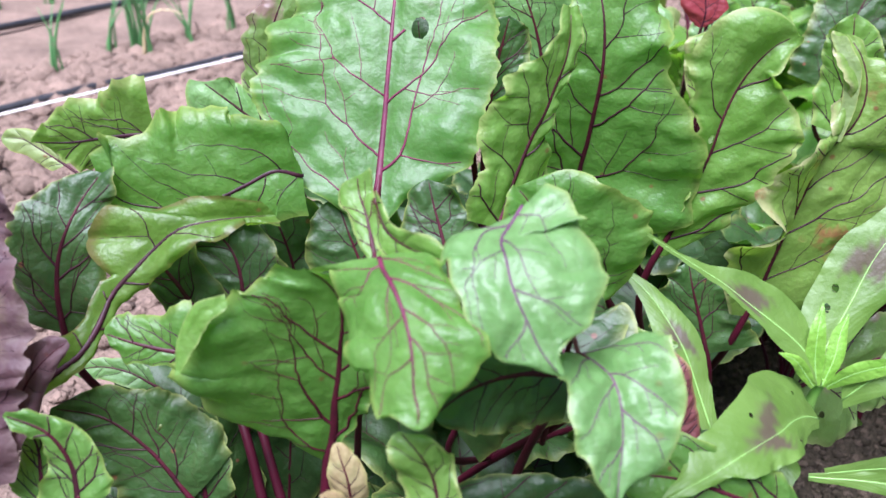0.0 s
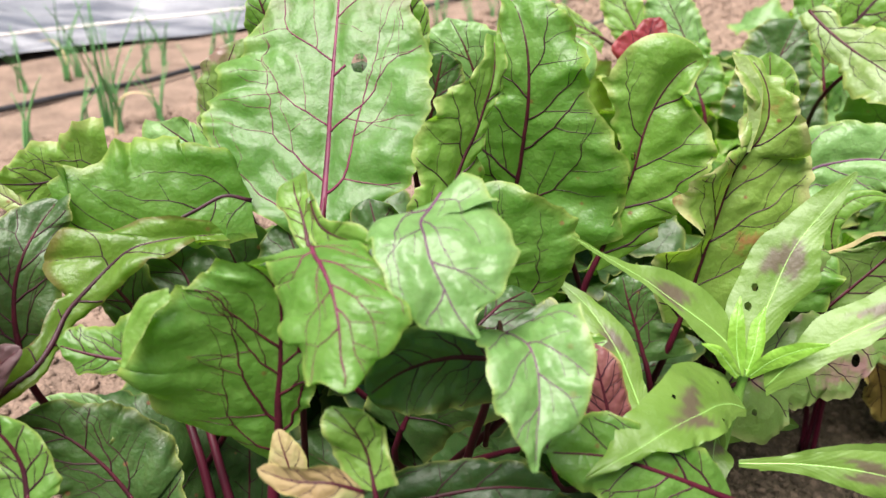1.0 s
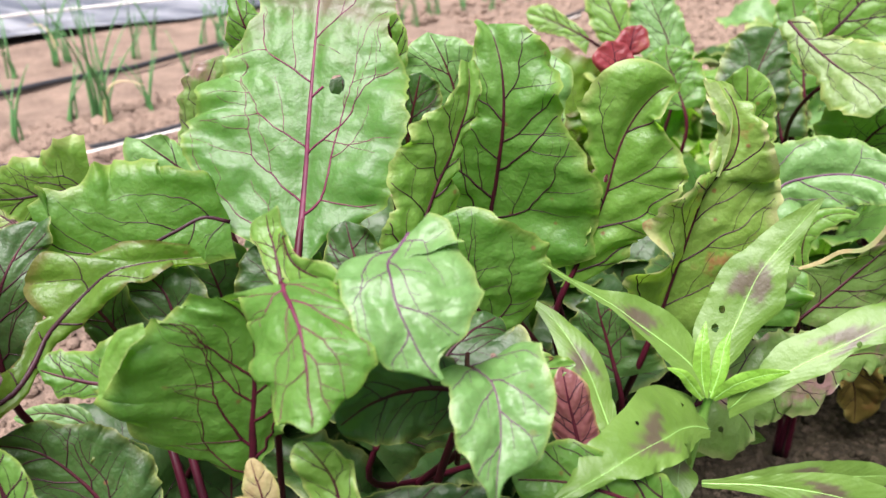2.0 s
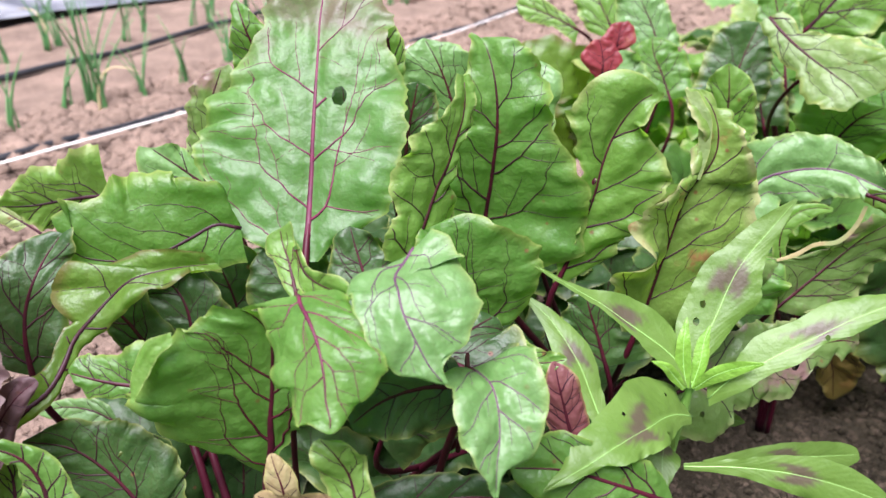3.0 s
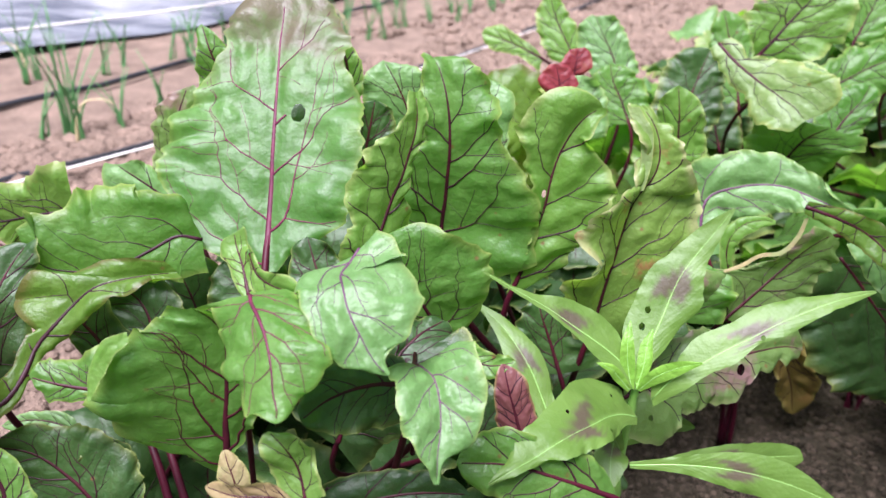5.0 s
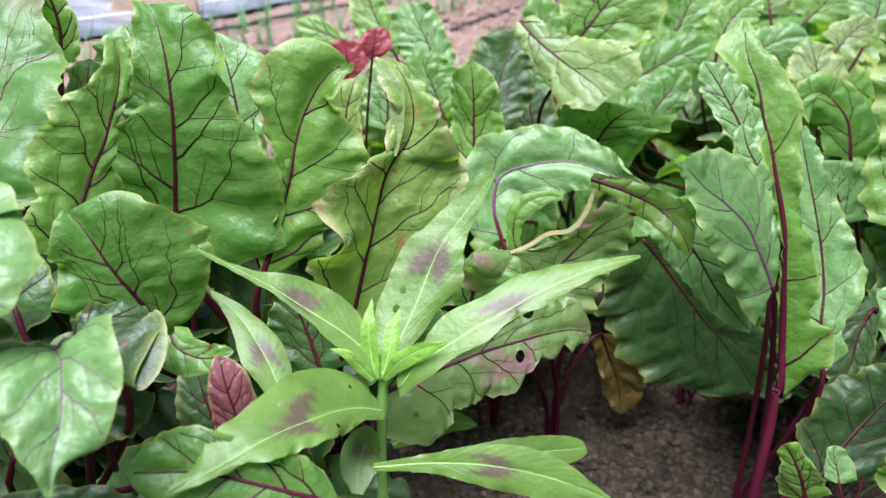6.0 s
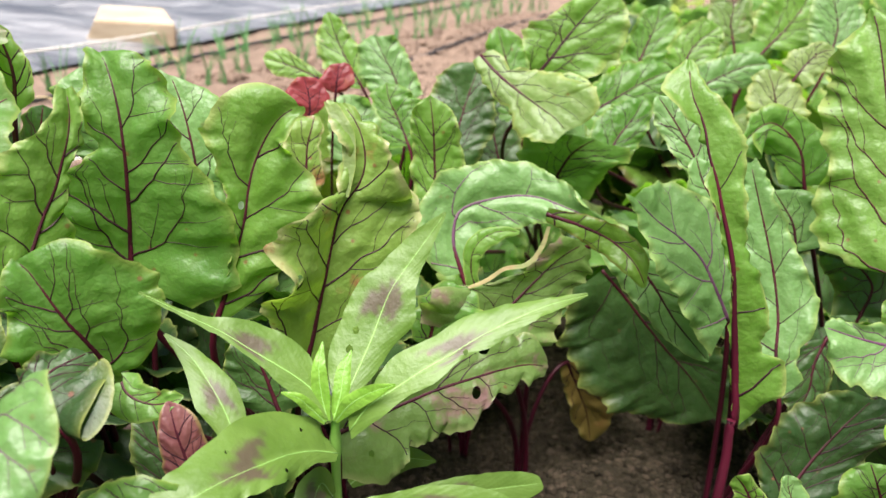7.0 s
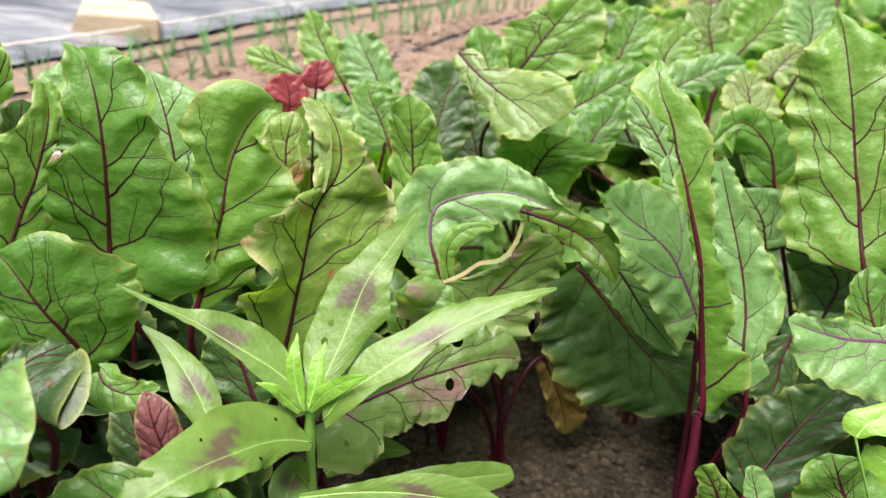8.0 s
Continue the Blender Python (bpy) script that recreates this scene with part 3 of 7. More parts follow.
def build_front():
    p_front = plant_at(0.1, 0.53, "beet plant with drooping light green leaves and crimson stalks")
    blade(p_front, 'green', ((0.103, 0.385, 0.353), (0.106, 0.375, 0.354), (0.111, 0.364, 0.354), (0.116, 0.354, 0.35), (0.119, 0.346, 0.346), (0.121, 0.34, 0.339), (0.122, 0.335, 0.332), (0.124, 0.331, 0.328), (0.124, 0.328, 0.323)),
          (0.09, -0.82, 0.57), ((0.0209, -8, 0.0065), (0.0212, -9, 0.0111), (0.0204, -16, 0.0121), (0.0209, -3, 0.0101), (0.0259, 1, 0.0077), (0.0223, -1, 0.0015), (0.0146, -9, 0.0019), (0.0069, -21, 0.0011), (0.0013, 3, -0.0001)),
          ((0.0273, -2, -0.0117), (0.0192, -15, -0.0184), (0.0242, -39, -0.0212), (0.0291, -43, -0.0181), (0.0319, -42, -0.0095), (0.0283, -38, -0.0015), (0.0197, -35, -0.0037), (0.0127, -34, 0.0004), (0.0008, -4, 0.0001)), tip=0.1, ruffle=0.035, rib=0.0022, keel=0.7, rows=100, cols=16, toothed=0.02, bare=True, vein_tone=VEIN_PINK, label="light green tip folded over towards the path")
    blade(p_front, 'lime', ((0.101, 0.392, 0.345), (0.098, 0.4, 0.351), (0.094, 0.41, 0.358), (0.09, 0.418, 0.363), (0.089, 0.42, 0.369)),
          (0.14, -0.87, 0.47), ((0.0017, 4, 0.0006), (0.005, 0, 0.0016), (0.0064, -1, 0.0023), (0.0086, -15, 0.0007), (0.0039, -19, -0.0012)),
          ((0.0024, 9, -0.0005), (0.0044, 7, -0.001), (0.006, 29, 0), (0.006, 10, -0.0013), (0.0077, 21, 0.0029)), ruffle=0.08, waves=3, tip=0.3, rows=60, cols=10, rib=0.0018, vein_tone=VEIN_RED, stalk=((0.098, 0.39, 0.33), (0.09, 0.41, 0.25), (0.085, 0.43, 0.16)))
    blade(p_front, 'lime', ((0.098, 0.412, 0.362), (0.104, 0.4, 0.356), (0.114, 0.39, 0.355), (0.122, 0.384, 0.356), (0.128, 0.38, 0.356)),
          (0.1, -0.86, 0.5), ((0.0049, 74, -0.0024), (0.0041, 54, -0.0004), (0.0074, 57, 0.0014), (0.0065, 49, 0.0029), (0.0038, 58, 0.0007)),
          ((0.0056, -43, 0.0009), (0.0074, -39, -0.0009), (0.0082, -51, -0.0026), (0.005, -52, -0.0018), (0.003, -48, -0.0014)), tip=0.3, ruffle=0.06, veins=3, rib=0.0014, bare=True)
    blade(p_front, 'green', ((0.079, 0.393, 0.24), (0.082, 0.393, 0.258), (0.083, 0.393, 0.276), (0.085, 0.393, 0.291), (0.086, 0.393, 0.305), (0.087, 0.393, 0.318), (0.086, 0.392, 0.329), (0.081, 0.39, 0.338), (0.074, 0.388, 0.344)),
          (0.16, -0.8, 0.58), ((0.0027, -4, -0.0002), (0.0341, -3, -0.005), (0.0623, 3, 0.0037), (0.0658, 5, -0.0004), (0.0591, 5, 0.0043), (0.0486, 5, 0.0086), (0.0368, 3, 0.0152), (0.0172, -3, 0.0161), (0.0067, -13, 0.0091)),
          ((0.0017, 4, 0.0008), (0.0083, 4, 0.0013), (0.015, 4, 0.0028), (0.0191, 4, 0.0029), (0.024, 4, 0.0029), (0.0231, -1, -0.0001), (0.0178, -1, -0.0064), (0.015, 0, -0.0116), (0.006, 4, -0.0085)), tip=0.1, ruffle=0.045, rib=0.0036, keel=1.2, taper=1.2, rows=100, cols=16, toothed=0.04, vein_tone=VEIN_RED, stalk=((0.077, 0.39, 0.204), (0.073, 0.399, 0.155)))
    blade(p_front, 'lime', ((0.028, 0.366, 0.305), (0.031, 0.372, 0.318), (0.036, 0.375, 0.327), (0.046, 0.378, 0.333)),
          (0.3, -0.75, 0.59), ((0.001, -14, -0.0002), (0.0039, -16, -0.0004), (0.0048, -18, 0.0003), (0.0032, -20, 0.0008)),
          ((0.001, 14, 0.0002), (0.0041, 16, 0.0005), (0.0041, 18, 0.0004), (0.0028, 20, -0.0006)), tip=0.3, veins=0, rib=0.0006, bare=True, plain=True, ruffle=0.16, toothed=0.09, rows=60, cols=8, name='curled_margin')
    blade(p_front, 'pale', ((0.154, 0.392, 0.375), (0.15, 0.384, 0.371), (0.147, 0.376, 0.369), (0.149, 0.367, 0.367), (0.151, 0.361, 0.362), (0.154, 0.356, 0.357), (0.158, 0.352, 0.351), (0.162, 0.348, 0.345), (0.166, 0.345, 0.341), (0.17, 0.343, 0.338)),
          (-0.01, -0.84, 0.54), ((0.0049, 54, -0.0108), (0.0146, 35, -0.0179), (0.0273, 24, -0.013), (0.0308, 18, -0.0035), (0.0332, 17, 0.0036), (0.0286, 19, 0.0075), (0.0203, 23, 0.0071), (0.0109, 21, 0.0025), (0.0037, 30, -0.0009), (0.0006, 56, 0.0001)),
          ((0.0061, -65, 0.0105), (0.0125, -37, 0.0078), (0.0202, -32, -0.0015), (0.0202, -33, -0.0045), (0.0181, -32, -0.0032), (0.0183, -33, -0.0027), (0.0169, -32, -0.0019), (0.0137, -35, -0.0038), (0.0061, -33, -0.0032), (0.001, -51, -0.0004)), tip=0.1, ruffle=0.035, rib=0.0021, keel=0.5, bare=True, veins=3, forks=1, vein_tone=VEIN_SHEEN, rows=110, cols=16, toothed=0.025)
    blade(p_front, 'pale', ((0.18, 0.382, 0.319), (0.185, 0.37, 0.324), (0.19, 0.358, 0.326), (0.192, 0.35, 0.323), (0.193, 0.344, 0.317), (0.193, 0.338, 0.311), (0.192, 0.332, 0.306), (0.192, 0.328, 0.301), (0.192, 0.325, 0.295)),
          (-0.11, -0.77, 0.62), ((0.0161, -51, 0.0071), (0.0226, -14, 0.0171), (0.0226, -16, 0.0085), (0.0211, -34, 0.0055), (0.0188, -30, 0.0008), (0.0164, -36, -0.0008), (0.01, -60, -0.0013), (0.0035, -66, -0.0013), (0.0007, -52, 0.0003)),
          ((0.0192, 63, 0.0167), (0.02, 59, 0.0125), (0.0204, 57, 0.0069), (0.0199, 56, 0.0054), (0.0198, 64, 0.0034), (0.0159, 63, 0.0034), (0.0102, 67, 0.0015), (0.0052, 71, -0.0005), (0.0008, 25, 0.0004)), tip=0.1, ruffle=0.035, rib=0.0019, keel=0.6, veins=3, forks=1, vein_tone=VEIN_SHEEN, toothed=0.025, rows=110, cols=16, stalk=((0.18, 0.401, 0.313), (0.18, 0.419, 0.281), (0.178, 0.442, 0.217)))
    blade(p_front, 'dark_shaded', ((0.179, 0.394, 0.299), (0.158, 0.385, 0.304), (0.139, 0.375, 0.302), (0.127, 0.365, 0.297)),
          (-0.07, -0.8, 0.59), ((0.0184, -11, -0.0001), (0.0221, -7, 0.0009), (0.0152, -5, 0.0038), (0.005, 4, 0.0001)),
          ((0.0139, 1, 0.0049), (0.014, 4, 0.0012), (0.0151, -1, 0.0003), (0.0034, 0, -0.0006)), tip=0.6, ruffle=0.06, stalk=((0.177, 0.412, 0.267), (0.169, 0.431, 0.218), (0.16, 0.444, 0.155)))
    blade(p_front, 'dark_shaded', ((0.179, 0.423, 0.289), (0.17, 0.429, 0.291), (0.179, 0.439, 0.299), (0.195, 0.453, 0.303)),
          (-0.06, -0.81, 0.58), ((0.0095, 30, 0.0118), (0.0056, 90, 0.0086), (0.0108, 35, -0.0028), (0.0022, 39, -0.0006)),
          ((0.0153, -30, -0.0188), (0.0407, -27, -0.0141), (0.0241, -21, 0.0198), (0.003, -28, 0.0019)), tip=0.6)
    blade(p_front, 'dark_shaded', ((0.112, 0.369, 0.228), (0.146, 0.374, 0.237), (0.181, 0.377, 0.244), (0.21, 0.378, 0.243)),
          (0.09, -0.69, 0.71), ((0.0133, 17, 0.0063), (0.0142, 17, 0.003), (0.0139, 17, 0.0006), (0.0042, 17, -0.0031)),
          ((0.0147, -17, -0.0007), (0.017, -17, -0.0036), (0.0173, -17, -0.0008), (0.0045, -17, -0.0027)), tip=0.5)
    blade(p_front, 'lime', ((0.133, 0.336, 0.274), (0.129, 0.343, 0.287), (0.123, 0.343, 0.299), (0.116, 0.346, 0.305)),
          (0.05, -0.71, 0.7), ((0.0105, -7, 0.0052), (0.0121, -11, 0.0041), (0.0085, -7, 0.0067), (0.0039, 1, 0.0006)),
          ((0.0093, 7, 0.0003), (0.0089, 9, -0.0017), (0.0088, 4, -0.0038), (0.0028, -1, -0.0043)), tip=0.4, ruffle=0.1, veins=3, rib=0.0014)
    blade(p_front, 'dry', ((0.13, 0.328, 0.28), (0.118, 0.325, 0.286), (0.106, 0.325, 0.286), (0.09, 0.331, 0.286)),
          (0.06, -0.71, 0.7), ((0.008, -10, -0.0033), (0.0084, -14, -0.0017), (0.0055, -13, 0.0006), (0.0008, -13, 0)),
          ((0.0058, -20, 0.0095), (0.0065, 12, 0.0026), (0.0054, 15, 0.0006), (0.0035, 4, -0.0017)), tip=0.6, ruffle=0.18, waves=5, veins=4, rib=0.0014, bare=True)
    blade(p_front, 'dry', ((0.096, 0.359, 0.253), (0.094, 0.36, 0.266), (0.091, 0.363, 0.273), (0.089, 0.366, 0.278)),
          (0.13, -0.71, 0.69), ((0.0081, -21, 0.0033), (0.0072, -14, 0.0028), (0.0034, -10, 0.0026), (0.0007, -10, 0)),
          ((0.0072, 6, 0.0019), (0.0075, 10, -0.0001), (0.0056, 10, -0.0005), (0.0008, 10, 0)), tip=0.6, ruffle=0.1, veins=3, rib=0.0012, bare=True)


build_front()


def build_tall():
    p_tall = plant_at(0.17, 0.63, "beet plant with one tall broad upright leaf pierced by a hole")
    blade(p_tall, 'tall', ((0.083, 0.505, 0.305), (0.083, 0.513, 0.315), (0.083, 0.521, 0.321), (0.083, 0.53, 0.332), (0.083, 0.541, 0.347), (0.083, 0.55, 0.363), (0.083, 0.562, 0.381), (0.083, 0.576, 0.399), (0.083, 0.588, 0.415), (0.083, 0.6, 0.43), (0.084, 0.61, 0.443), (0.084, 0.618, 0.454)),
          (0.13, -0.94, 0.31), ((0.0104, -37, -0.0064), (0.0249, -21, -0.0054), (0.0487, -13, -0.0037), (0.0595, -11, -0.0034), (0.0693, -9, -0.0026), (0.0733, -9, -0.0067), (0.0694, -10, -0.0114), (0.0628, -12, -0.0122), (0.0447, -9, -0.0058), (0.0362, -6, -0.003), (0.0367, -3, -0.0003), (0.023, -4, 0.0024)),
          ((0.0076, 11, 0.0006), (0.0166, 8, 0), (0.0306, 17, -0.0013), (0.0462, 18, -0.003), (0.0516, 18, -0.0064), (0.0551, 16, -0.0065), (0.0576, 12, -0.006), (0.0543, 12, -0.0045), (0.0484, 13, 0.0001), (0.0446, 10, 0.0032), (0.0351, 12, 0.0073), (0.0215, 10, 0.0046)), tip=0.2, ruffle=0.05, waves=7, toothed=0.045, holes=((0.565, 0.27, 0.0056),), rib=0.0038, rows=110, cols=18, bow=0.04, vein_tone=VEIN_PINK)
    blade(p_tall, 'purple', ((-0.002, 0.608, 0.305), (-0.002, 0.615, 0.339), (0.002, 0.618, 0.368), (0.01, 0.624, 0.391)),
          (0.25, -0.89, 0.39), ((0.0237, -23, 0.0129), (0.0167, -18, 0.0018), (0.0159, -16, -0.0026), (0.0086, -13, -0.0053)),
          ((0.0205, 9, 0.0069), (0.0205, 10, 0.0065), (0.0159, 10, 0.0086), (0.0074, 15, 0.0028)), tip=0.5)
    blade(p_tall, 'dark_shaded', ((0.092, 0.601, 0.288), (0.092, 0.616, 0.317), (0.093, 0.631, 0.347), (0.089, 0.646, 0.376)),
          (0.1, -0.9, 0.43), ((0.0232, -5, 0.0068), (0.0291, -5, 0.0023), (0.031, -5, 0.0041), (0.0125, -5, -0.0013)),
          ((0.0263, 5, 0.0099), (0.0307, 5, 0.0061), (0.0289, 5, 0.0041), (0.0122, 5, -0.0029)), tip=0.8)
    blade(p_tall, 'green', ((0.034, 0.66, 0.361), (0.025, 0.663, 0.39), (0.018, 0.662, 0.41), (0.011, 0.671, 0.427)),
          (0.18, -0.94, 0.29), ((0.0217, -16, 0.01), (0.0178, -13, 0.0052), (0.0102, -10, 0.0033), (0.0033, -5, -0.0007)),
          ((0.0197, 8, -0.0011), (0.0167, 10, -0.0029), (0.0142, 10, -0.0046), (0.0033, 5, -0.0046)), tip=0.4)
    blade(p_tall, 'lime', ((0.125, 0.606, 0.385), (0.126, 0.611, 0.407), (0.121, 0.615, 0.425), (0.112, 0.621, 0.438)),
          (0.05, -0.96, 0.28), ((0.0096, -1, -0.0009), (0.0126, -1, 0.0008), (0.0106, 1, 0.0041), (0.0032, 5, -0.0003)),
          ((0.011, -7, 0.0086), (0.01, -7, 0.0049), (0.0067, -3, -0.0006), (0.0023, -5, -0.0035)), tip=0.5)
    blade(p_tall, 'dark_shaded', ((0.138, 0.583, 0.341), (0.14, 0.588, 0.361), (0.143, 0.591, 0.377), (0.146, 0.593, 0.393)),
          (0.03, -0.93, 0.37), ((0.0097, -8, 0.0043), (0.0098, -5, 0.0017), (0.0109, -8, 0.0031), (0.0055, 1, -0.0011)),
          ((0.0115, -7, 0.0074), (0.0184, -3, 0.0056), (0.0148, -6, 0.007), (0.0059, 4, -0.0007)), tip=0.8)
    blade(p_tall, 'pale', ((0.175, 0.667, 0.328), (0.167, 0.671, 0.359), (0.157, 0.673, 0.384), (0.146, 0.681, 0.401)),
          (-0.04, -0.94, 0.34), ((0.0284, -5, 0.015), (0.0334, -0, 0.0097), (0.0252, 4, 0.0118), (0.0095, 9, 0.0004)),
          ((0.0299, -6, 0.0018), (0.0292, 0, -0.0084), (0.0252, -4, -0.0118), (0.0102, -9, -0.0081)), tip=0.9)
    blade(p_tall, 'dark_shaded', ((0.09, 0.496, 0.236), (0.078, 0.506, 0.267), (0.067, 0.513, 0.292), (0.059, 0.521, 0.308)),
          (0.12, -0.81, 0.58), ((0.0279, -11, 0.0085), (0.0285, -10, 0.0062), (0.0213, -9, 0.0046), (0.008, -8, -0.0007)),
          ((0.0255, 10, -0.004), (0.0319, 11, -0.0074), (0.0293, 9, -0.0039), (0.0073, 8, -0.001)), tip=0.8)
    blade(p_tall, 'dark_shaded', ((0.126, 0.486, 0.282), (0.12, 0.495, 0.301), (0.114, 0.503, 0.316), (0.11, 0.509, 0.328)),
          (0.05, -0.85, 0.53), ((0.0201, -4, 0.005), (0.0216, -4, 0.006), (0.0133, -4, 0.0036), (0.0054, -4, -0.0004)),
          ((0.0201, 4, -0.005), (0.0216, 4, -0.006), (0.0133, 4, -0.0036), (0.0065, 4, -0.0023)), tip=0.7)


build_tall()


def build_shade():
    p_shade = plant_at(-0.04, 0.58, "beet plant with dark green folded leaves beside bare soil")
    blade(p_shade, 'lime', ((-0.059, 0.573, 0.315), (-0.077, 0.573, 0.313), (-0.095, 0.572, 0.31), (-0.112, 0.57, 0.307), (-0.123, 0.565, 0.308), (-0.131, 0.56, 0.31)),
          (0.42, -0.82, 0.38), ((0.0124, -22, 0.0072), (0.0194, -23, 0.0118), (0.0184, -26, 0.0143), (0.0105, -32, 0.0047), (0.0019, -33, 0.0003), (0.0009, -44, 0.0003)),
          ((0.0361, 22, -0.0009), (0.0339, 22, -0.0039), (0.0242, 23, -0.0045), (0.0226, 23, 0.0013), (0.0134, 22, 0.0029), (0.0019, 28, 0.0001)), tip=0.2, ruffle=0.05, rows=90, cols=12, vein_tone=VEIN)
    blade(p_shade, 'cream', ((-0.133, 0.594, 0.28), (-0.15, 0.598, 0.288), (-0.163, 0.601, 0.293), (-0.176, 0.6, 0.293)),
          (0.43, -0.81, 0.4), ((0.0079, -13, 0.0048), (0.0082, -13, -0.0022), (0.0093, -13, -0), (0.0058, -12, -0.0008)),
          ((0.0105, 13, 0.0066), (0.0083, 13, 0.0046), (0.0069, 13, 0.0016), (0.0033, 12, -0.0008)), tip=0.6, veins=3, rib=0.0012)
    blade(p_shade, 'pale', ((0.029, 0.559, 0.296), (0.012, 0.571, 0.319), (-0.007, 0.573, 0.334), (-0.029, 0.575, 0.349)),
          (0.22, -0.87, 0.44), ((0.0187, -10, 0.0062), (0.0225, -12, 0.0094), (0.0203, -15, 0.0131), (0.0104, -14, 0.0064)),
          ((0.0043, 10, 0.0153), (0.0075, -4, 0.0141), (0.0116, -2, 0.0087), (0.004, 18, -0.0041)), tip=0.7)
    blade(p_shade, 'green', ((0.044, 0.512, 0.323), (0.031, 0.508, 0.327), (0.017, 0.502, 0.321), (0.004, 0.497, 0.315), (-0.015, 0.494, 0.309), (-0.031, 0.49, 0.31), (-0.045, 0.488, 0.314), (-0.055, 0.488, 0.325)),
          (0.32, -0.83, 0.45), ((0.0197, -3, -0.0072), (0.0247, -8, 0.0028), (0.0161, -13, 0.011), (0.0136, -14, 0.0088), (0.0127, -3, 0.002), (0.0168, -13, -0), (0.0177, -19, -0.0034), (0.0108, -22, -0.0033)),
          ((0.0198, 7, 0.018), (0.0271, 13, 0.0051), (0.0389, 10, -0.0097), (0.0461, 5, -0.0052), (0.0529, 7, 0.0032), (0.037, 8, 0.0145), (0.0221, 12, 0.0235), (0.0073, 11, 0.0115)), tip=0.2, ruffle=0.04, rows=110, cols=14, rib=0.0022, vein_tone=VEIN, bare=True)
    blade(p_shade, 'dark_shaded', ((-0.067, 0.45, 0.256), (-0.069, 0.455, 0.276), (-0.068, 0.46, 0.292), (-0.064, 0.465, 0.306), (-0.059, 0.475, 0.318), (-0.051, 0.485, 0.33)),
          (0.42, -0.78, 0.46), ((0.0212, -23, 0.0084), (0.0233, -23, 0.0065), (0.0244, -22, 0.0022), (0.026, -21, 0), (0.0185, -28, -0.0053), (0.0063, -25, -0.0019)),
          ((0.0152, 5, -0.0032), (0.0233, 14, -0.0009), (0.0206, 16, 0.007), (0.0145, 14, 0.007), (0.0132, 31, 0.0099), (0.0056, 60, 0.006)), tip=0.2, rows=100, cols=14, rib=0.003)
    blade(p_shade, 'olive', ((-0.062, 0.4, 0.253), (-0.053, 0.41, 0.261), (-0.043, 0.42, 0.267), (-0.038, 0.435, 0.276), (-0.036, 0.445, 0.284), (-0.027, 0.452, 0.294), (-0.018, 0.46, 0.303), (-0.007, 0.465, 0.312), (0.007, 0.47, 0.315), (0.022, 0.475, 0.316), (0.037, 0.48, 0.316)),
          (0.36, -0.79, 0.5), ((0.0087, 51, 0.004), (0.0092, 2, -0.0049), (0.0137, 14, -0.0011), (0.0066, -17, -0.0025), (0.0071, 15, 0.0004), (0.0073, -23, -0.0086), (0.0241, -21, -0.0222), (0.0241, -17, -0.0317), (0.0112, -41, -0.0319), (0.0127, -9, -0.0207), (0.0086, 15, -0.0059)),
          ((0.0041, -16, -0.0007), (0.0045, -15, -0.0004), (0.0047, -8, -0.0001), (0.0046, -13, -0.0017), (0.0065, 4, -0.0008), (0.0093, 20, 0.001), (0.0126, 34, 0.003), (0.0143, 43, 0.0089), (0.0124, 59, 0.0093), (0.0092, 70, 0.0053), (0.0062, 73, 0.0026)), tip=0.1, ruffle=0.045, rows=100, cols=14, rib=0.003, vein_tone=VEIN, toothed=0.035)
    blade(p_shade, 'dark_shaded', ((0.01, 0.487, 0.242), (0.011, 0.497, 0.261), (0.003, 0.506, 0.28), (-0.015, 0.512, 0.292)),
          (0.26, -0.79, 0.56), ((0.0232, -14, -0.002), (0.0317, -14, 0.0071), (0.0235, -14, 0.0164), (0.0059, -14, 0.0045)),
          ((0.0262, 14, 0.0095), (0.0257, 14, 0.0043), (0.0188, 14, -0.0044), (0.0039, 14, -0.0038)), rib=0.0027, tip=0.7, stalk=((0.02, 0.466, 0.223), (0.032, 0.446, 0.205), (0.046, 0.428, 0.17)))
    blade(p_shade, 'dark_shaded', ((-0.006, 0.473, 0.259), (-0.016, 0.475, 0.275), (-0.026, 0.476, 0.288), (-0.035, 0.477, 0.301)),
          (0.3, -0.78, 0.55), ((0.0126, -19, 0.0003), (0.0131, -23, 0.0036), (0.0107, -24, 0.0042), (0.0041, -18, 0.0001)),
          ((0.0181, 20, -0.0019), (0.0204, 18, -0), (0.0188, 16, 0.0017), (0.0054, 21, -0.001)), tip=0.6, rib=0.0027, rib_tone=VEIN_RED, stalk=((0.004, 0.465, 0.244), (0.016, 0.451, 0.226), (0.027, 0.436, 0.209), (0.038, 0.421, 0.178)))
    blade(p_shade, 'dark_shaded', ((0.035, 0.509, 0.219), (0.034, 0.522, 0.255), (0.023, 0.531, 0.284), (0.011, 0.539, 0.3)),
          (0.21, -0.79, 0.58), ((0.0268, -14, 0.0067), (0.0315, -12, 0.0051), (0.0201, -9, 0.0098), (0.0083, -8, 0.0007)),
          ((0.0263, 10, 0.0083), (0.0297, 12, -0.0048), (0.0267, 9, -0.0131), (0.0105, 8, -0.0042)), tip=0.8)
